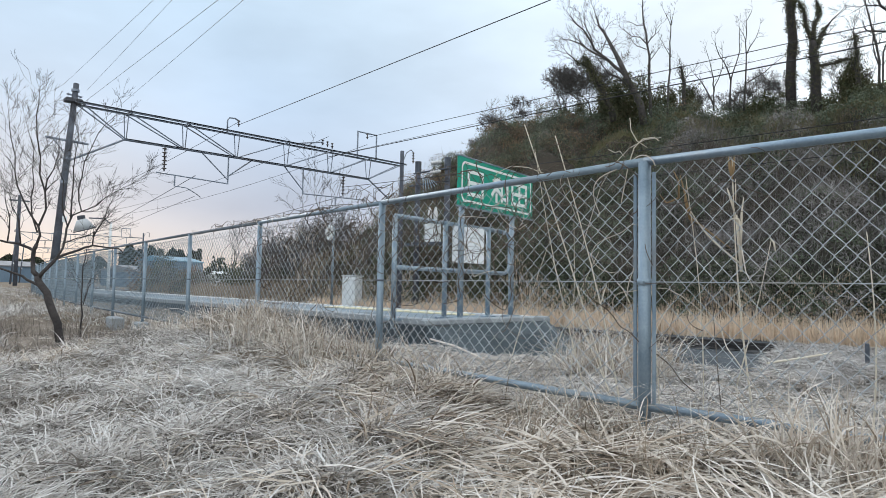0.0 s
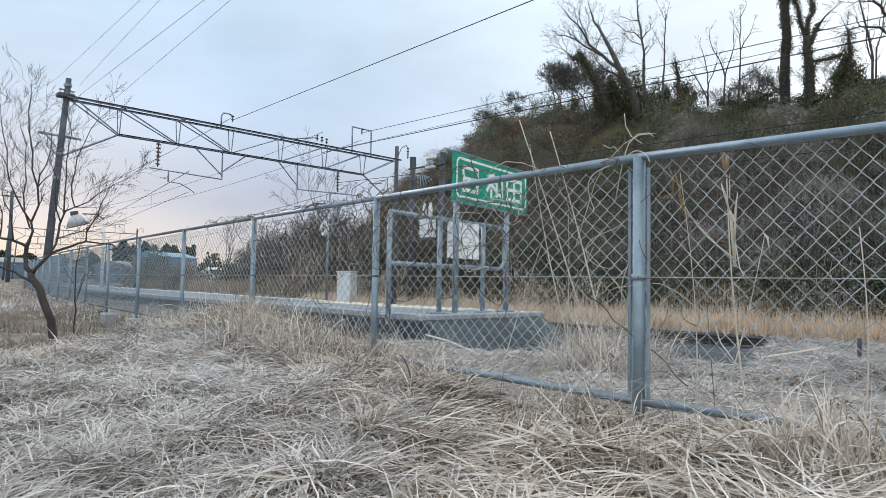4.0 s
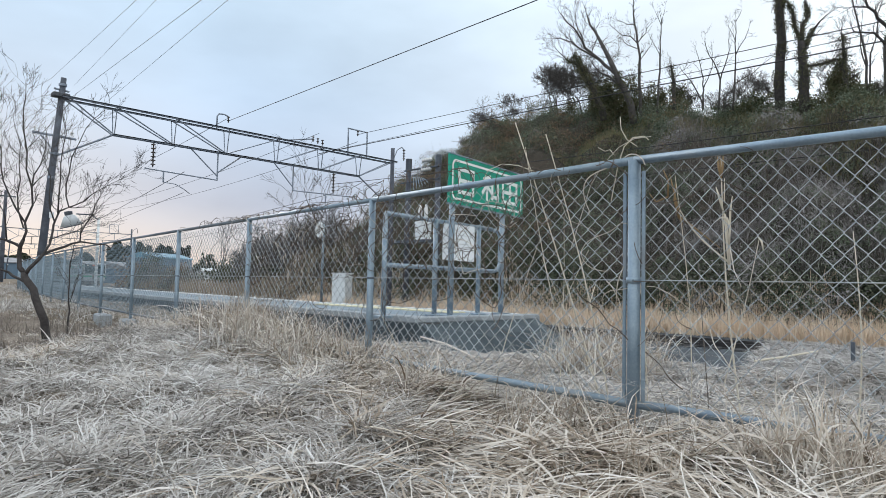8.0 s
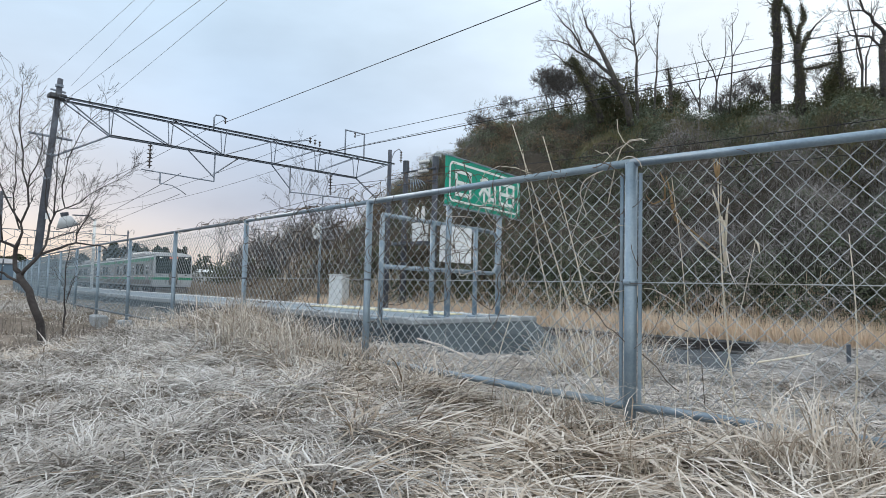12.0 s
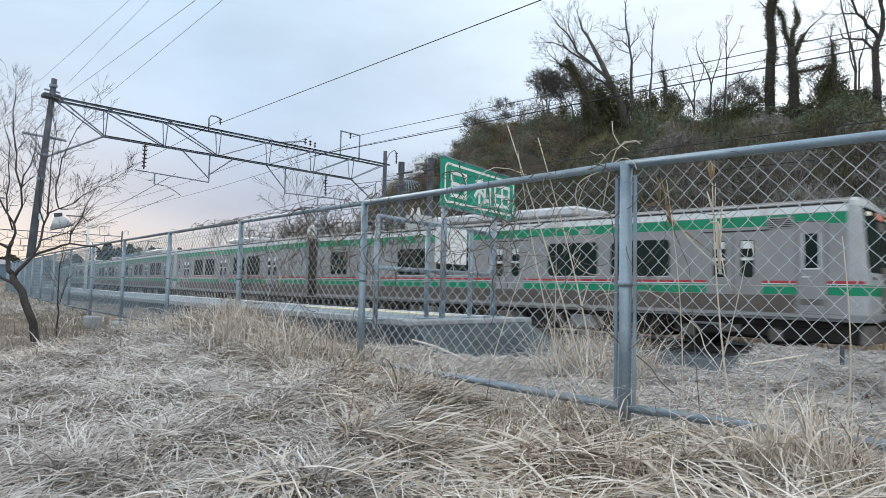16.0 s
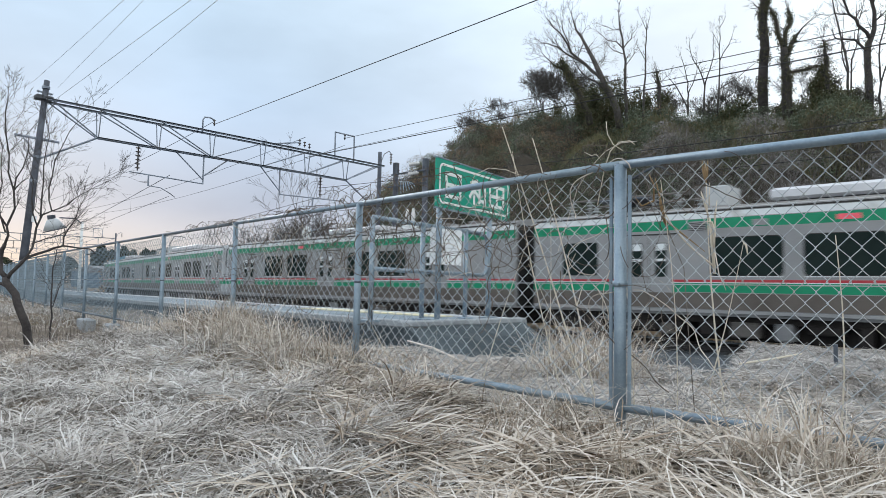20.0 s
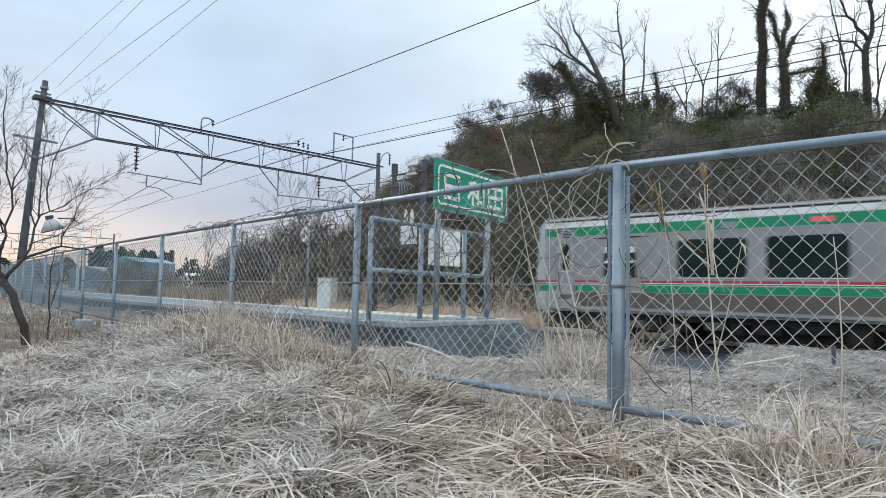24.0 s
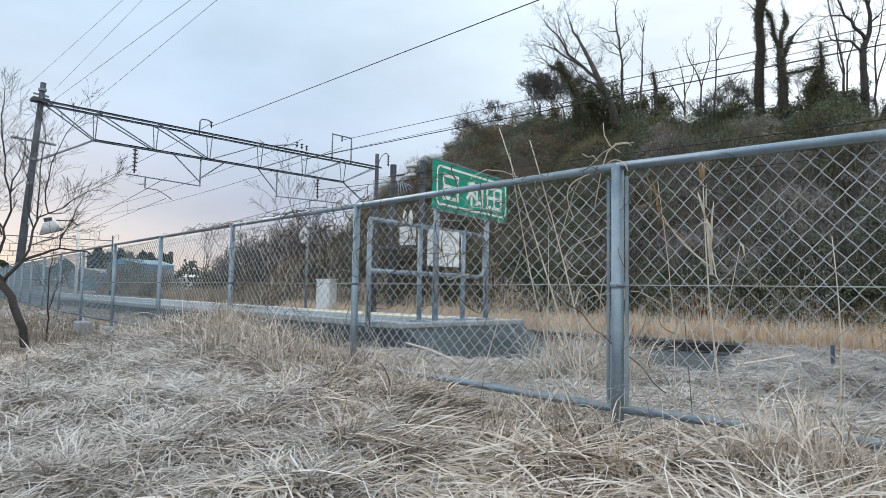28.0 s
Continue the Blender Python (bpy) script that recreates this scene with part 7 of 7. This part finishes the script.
        pane(t, "side_lamp", lx, lx + 0.45, 2.99, 3.11, s, 0.016, REDLAMP, 0.03, 0.012, "small red side lamp")
        for bx in ((-3.82, 3.08) if cab > 0 else (-4.67, 2.12)):
            pane(t, "destination_box", bx, bx + 0.34, 2.95, 3.1, s, 0.016, SILVER, 0.02, 0.012)
        for k in range(0 if cab > 0 else 3):
            pane(t, "notice_strip", 7.27 + 0.3 * k, 7.52 + 0.3 * k, 2.76, 2.83, s, 0.006, STICKER, 0.01, 0.004, "faded blue notice strip")
    # cab nose: a flat raked front with rounded corners
    heights = [(0.79, 10.08, 1.42), (0.95, 10.14, 1.475), (1.3, 10.16, 1.475), (1.72, 10.14, 1.475), (2.4, 10.09, 1.475), (3.1, 10.04, 1.475), (3.3, 10.0, 1.46), (3.42, 9.93, 1.4), (3.5, 9.85, 1.2), (3.58, 9.8, 0.7)]

    def nose_line(z, out=0.0):
        """The plan of the nose at a height, from one side round the front to the other."""
        zs = [h[0] for h in heights]
        xf, w = float(np.interp(z, zs, [h[1] for h in heights])) + out, float(np.interp(z, zs, [h[2] for h in heights])) + out
        r = 0.13
        half = [(9.77, -w), (xf - r, -w)] + [(xf - r + r * math.sin(radians(a)), -w + r - r * math.cos(radians(a))) for a in (30, 60, 90)]
        half += [(xf + 0.03 * (1 - k * k), -(w - r) * k) for k in (0.75, 0.5, 0.25)]
        return [(cab * x, y, z) for x, y in half + [(xf + 0.03, 0)] + [(x, -y) for x, y in reversed(half)]]

    def nose_panel(name, z0, z1, i0, i1, out, mat, label=""):
        """A panel let into the nose between two heights and two places round it."""
        zs = [z0 + (z1 - z0) * k / 6 for k in range(7)]
        m = i1 - i0
        vs = [p for z in zs for p in nose_line(z, out)[i0:i1]] + [p for z in zs for p in nose_line(z, out - 0.02)[i0:i1]]
        o = 7 * m
        fs = [(a * m + b, a * m + b + 1, (a + 1) * m + b + 1, (a + 1) * m + b) for a in range(6) for b in range(m - 1)]
        rim = [b for b in range(m)] + [a * m + m - 1 for a in range(1, 7)] + [6 * m + b for b in range(m - 2, -1, -1)] + [a * m for a in range(5, 0, -1)]
        fs += [(a, b, b + o, a + o) for a, b in zip(rim, rim[1:] + rim[:1])]
        return part(name, Form().faces(vs, fs), mat, t, label)
    rings = [nose_line(h[0]) for h in heights]
    n = len(rings[0])
    f = Form().faces([v for r_ in rings for v in r_], [(a * n + b, a * n + b + 1, (a + 1) * n + b + 1, (a + 1) * n + b) for a in range(len(rings) - 1) for b in range(n - 1)]
                     + [tuple(range(n)), tuple(range((len(rings) - 1) * n, len(rings) * n))])
    part("cab_front", f, CABWHITE, t, "white moulded cab front")
    nose_panel("windscreen", 1.86, 3.28, 4, n - 4, 0.008, GLASSD, "black glazed cab windscreen")
    nose_panel("front_stripe", 1.36, 1.586, 0, n, 0.006, GREENB, "green band round the cab front")
    nose_panel("red_stripe", 1.61, 1.67, 0, 3, 0.006, REDB)
    nose_panel("red_stripe", 1.61, 1.67, n - 3, n, 0.006, REDB)
    nose_panel("gangway_door", 0.98, 3.02, 7, n - 7, 0.03, GEAR, "grey front gangway door")
    nose_panel("door_glass", 2.0, 2.8, 7, n - 7, 0.04, GLASSD)
    nose_panel("destination_display", 3.08, 3.24, 7, n - 7, 0.02, DISPLAY if cab > 0 else SEAL, "lit destination display")
    xf = cab * 10.15
    for y in (-0.98, 0.98):
        part("headlight", Form().box((cab * 10.05, y, 3.15), (0.05, 0.2, 0.08), 0.02), HEADLIGHT if cab > 0 else SEAL, t)
        part("tail_lamp", Form().box((xf, y, 1.74), (0.05, 0.2, 0.07), 0.02), SEAL, t)
        part("grab_rail", Form().tube([(cab * 10.16, y * 0.6, 1.0), (cab * 10.22, y * 0.6, 1.02), (cab * 10.22, y * 0.6, 1.5), (cab * 10.16, y * 0.6, 1.52)], 0.014, 6), GEAR, t)
    part("coupler", Form().box((cab * 10.18, 0, 0.7), (0.26, 0.34, 0.26), 0.05), UNDER, t)
    part("skirt", Form().box((cab * 9.98, 0, 0.5), (0.12, 2.5, 0.42), 0.04), GEAR, t, "grey pilot skirt")
    f = Form()
    for k in range(6):
        f.box((-cab * (10.07 + 0.045 * k), 0, 2.05), (0.05, 1.5 if k % 2 else 1.38, 2.3 if k % 2 else 2.2), 0.015)
    part("gangway_bellows", f, BELLOWS, t, "folded dark grey gangway bellows")
    part("end_panel", Form().box((-cab * 10.035, 0, 2.1), (0.03, 2.7, 2.5), 0.01), SEAL, t)
    # underfloor
    part("underframe", Form().box((0, 0, 0.72), (19.2, 2.3, 0.2), 0.02), UNDER, t)
    part("centre_trough", Form().box((0, 0, 0.44), (10.6, 1.5, 0.5), 0.03), UNDER, t)
    rs = random.Random(3 if gear else 4)
    x = -5.2
    while x < 5:
        w = rs.uniform(0.25, 0.95)
        h = rs.uniform(0.18, 0.5)
        for s in (-1, 1):
            m = rs.choice((UNDER, UNDER, UNDER, GEAR, PALEGEAR))
            part("equipment_box", Form().box((x + w / 2, s * 0.97, 0.66 - h / 2), (w, 0.44, h), 0.03), m, t)
            part("box_lid", Form().box((x + w / 2, s * 1.195, 0.66 - h / 2), (w - 0.1, 0.016, h - 0.1), 0.006), m, t)
            for e in (0.08, w - 0.08):
                part("box_hanger", Form().box((x + e, s * 1.1, 0.7), (0.05, 0.05, 0.14), 0.008), GEAR, t)
        x += w + rs.uniform(0.12, 0.55)
    for ex in (-9.05, 9.05):
        part("end_equipment", Form().box((ex, 0, 0.5), (1.7, 2.2, 0.42), 0.04), UNDER, t)
    wheel = Form()
    wheel.tube([(0, -0.07, 0), (0, -0.055, 0), (0, -0.05, 0), (0, 0.06, 0)], [0.36, 0.44, 0.4, 0.4], 20)
    wm = wheel.mesh("wheel", UNDER)
    for bx in (-7.15, 7.15):
        b = part("bogie_frame", Form().box((bx, -0.98, 0.5), (2.9, 0.16, 0.3), 0.05).box((bx, 0.98, 0.5), (2.9, 0.16, 0.26), 0.05).box((bx, 0, 0.48), (2.6, 1.3, 0.4), 0.04), UNDER, t, "grimy bogie frame")
        for ax in (-1.05, 1.05):
            for s in (-1, 1):
                o = new("wheel", wm)
                o.parent = t
                o.matrix_basis = pose(bx + ax, s * 0.56, 0.41, 0, 0, 0 if s < 0 else 180)
                part("axle_box", Form().box((bx + ax, s * 1.02, 0.41), (0.34, 0.18, 0.3), 0.05), GEAR, t)
        for s in (-1, 1):
            part("damper", Form().tube([(bx - 0.9, s * 1.12, 0.62), (bx + 0.1, s * 1.12, 0.6)], 0.04, 8), PALEGEAR, t)
            part("bolster_bracket", Form().box((bx, s * 1.1, 0.52), (0.55, 0.1, 0.2), 0.03), GEAR, t)
            part("air_spring", Form().tube([(bx, s * 0.95, 0.6), (bx, s * 0.95, 0.72)], 0.25, 12), UNDER, t)
    # roof
    if gear:
        part("cooling_unit", Form().box((-0.5, 0, 3.73), (6.2, 1.9, 0.3), 0.07), surface("aircon_alloy", (0.5, 0.52, 0.56), (0.64, 0.66, 0.7), 2, 0.4, 0.4, 0.05), t, "silver roof cooling unit")
        part("switch_box", Form().box((-4.92, -0.35, 3.82), (0.6, 0.9, 0.54), 0.03), PALEWALL, t)
        for x in (-5.92, -6.62, -7.92, -8.62, -9.22):
            for y in (-0.7, 0.7):
                f = Form()
                insulator(f, (x, y, 3.98), 4, 0.1, 0.14)
                part("roof_insulator", f, PALEWALL, t)
        for y in (-0.7, 0.7):
            part("bus_bar", Form().tube([(-9.22, y, 4.0), (-5.72, y, 4.0)], 0.03, 6), GEAR, t)
        part("pantograph_frame", Form().box((-7.62, 0, 3.95), (1.5, 1.5, 0.06), 0.02), DARKSTEEL, t)
        part("pantograph_arm", Form().tube([(-7.02, 0, 3.98), (-8.42, 0, 4.35)], 0.045, 8), DARKSTEEL, t)
        part("pantograph_arm", Form().tube([(-8.42, 0, 4.35), (-6.92, 0, 4.95)], 0.035, 8), DARKSTEEL, t)
        part("pan_head", Form().tube([(-6.92, -0.85, 4.85), (-6.92, -0.55, 4.97), (-6.92, 0.55, 4.97), (-6.92, 0.85, 4.85)], 0.03, 6), DARKSTEEL, t)
    else:
        part("cooling_unit", Form().box((0.7, 0, 3.69), (3.8, 1.9, 0.23), 0.07), surface("aircon_alloy", (0.5, 0.52, 0.56), (0.64, 0.66, 0.7), 2, 0.4, 0.4, 0.05), t, "grey roof cooling unit")
        for x in (5.5, 7.2):
            part("roof_vent", Form().box((x, 0, 3.66), (0.7, 0.7, 0.14), 0.03), ROOFM, t)
        part("aerial", Form().tube([(-8.4, 0, 3.55), (-8.4, 0, 3.95)], 0.02, 6), DARKSTEEL, t)
    return t


lead = build_car(1, True)
tail = build_car(-1, False)
CARS = [lead, tail] + [copy_thing(o, pose(0, 0, 0)) for _ in range(2) for o in (lead, tail)]
# only the leading cab is lit
for car in CARS[2:]:
    for o in car.children:
        if o.name.startswith("headlight"):
            o.data = o.data.copy()
            o.data.materials[0] = SEAL

# the far track's centre line by its length
LX = np.concatenate([np.arange(260, -24, -2.0), np.arange(-24, -330, -1.0)])
LY = 17.48 + far_curve(LX)
LS = np.concatenate([[0], np.cumsum(np.hypot(np.diff(LX), np.diff(LY)))])
S0 = float(np.interp(0, -LX, LS))


def on_track(s):
    """The point s metres past x = 0, along the running direction."""
    q = S0 - s
    return float(np.interp(q, LS, LX)), float(np.interp(q, LS, LY))


def train_front(t):
    """How far the train's nose has come; it gathers speed through the station."""
    if t < 16:
        return float(np.interp(t, [0, 5, 9, 10, 11, 12, 12.5, 13.5, 14.5, 15, 15.5, 16], [-190, -140, -97.4, -83.4, -67.9, -53.0, -45.6, -32.3, -20.0, -14.65, -8.8, -2.85]))
    u = t - 17
    surge = float(np.interp(t, [16, 17, 17.5, 18, 18.5, 19, 20, 20.5, 21, 21.5, 24, 25], [0.16, -0.1, 0.03, 0.05, 0.02, 0.16, 0.15, 0.22, -0.18, 0.25, 0.04, 0.0]))
    return surge + 0.007519 * u ** 3 + 0.218913 * u ** 2 + 12.769879 * u + 9.575628


def motions():
    steps = [k * 0.5 for k in range(57)]
    for k, car in enumerate(CARS):
        rows = []
        for t in steps:
            mid = train_front(t) - 10.32 - 20.64 * k
            a, b = on_track(mid + 7.15), on_track(mid - 7.15)
            rows.append((t, pose((a[0] + b[0]) / 2, (a[1] + b[1]) / 2, 0, 0, 0, math.degrees(math.atan2(a[1] - b[1], a[0] - b[0])))))
        walk(car, rows)


motions()
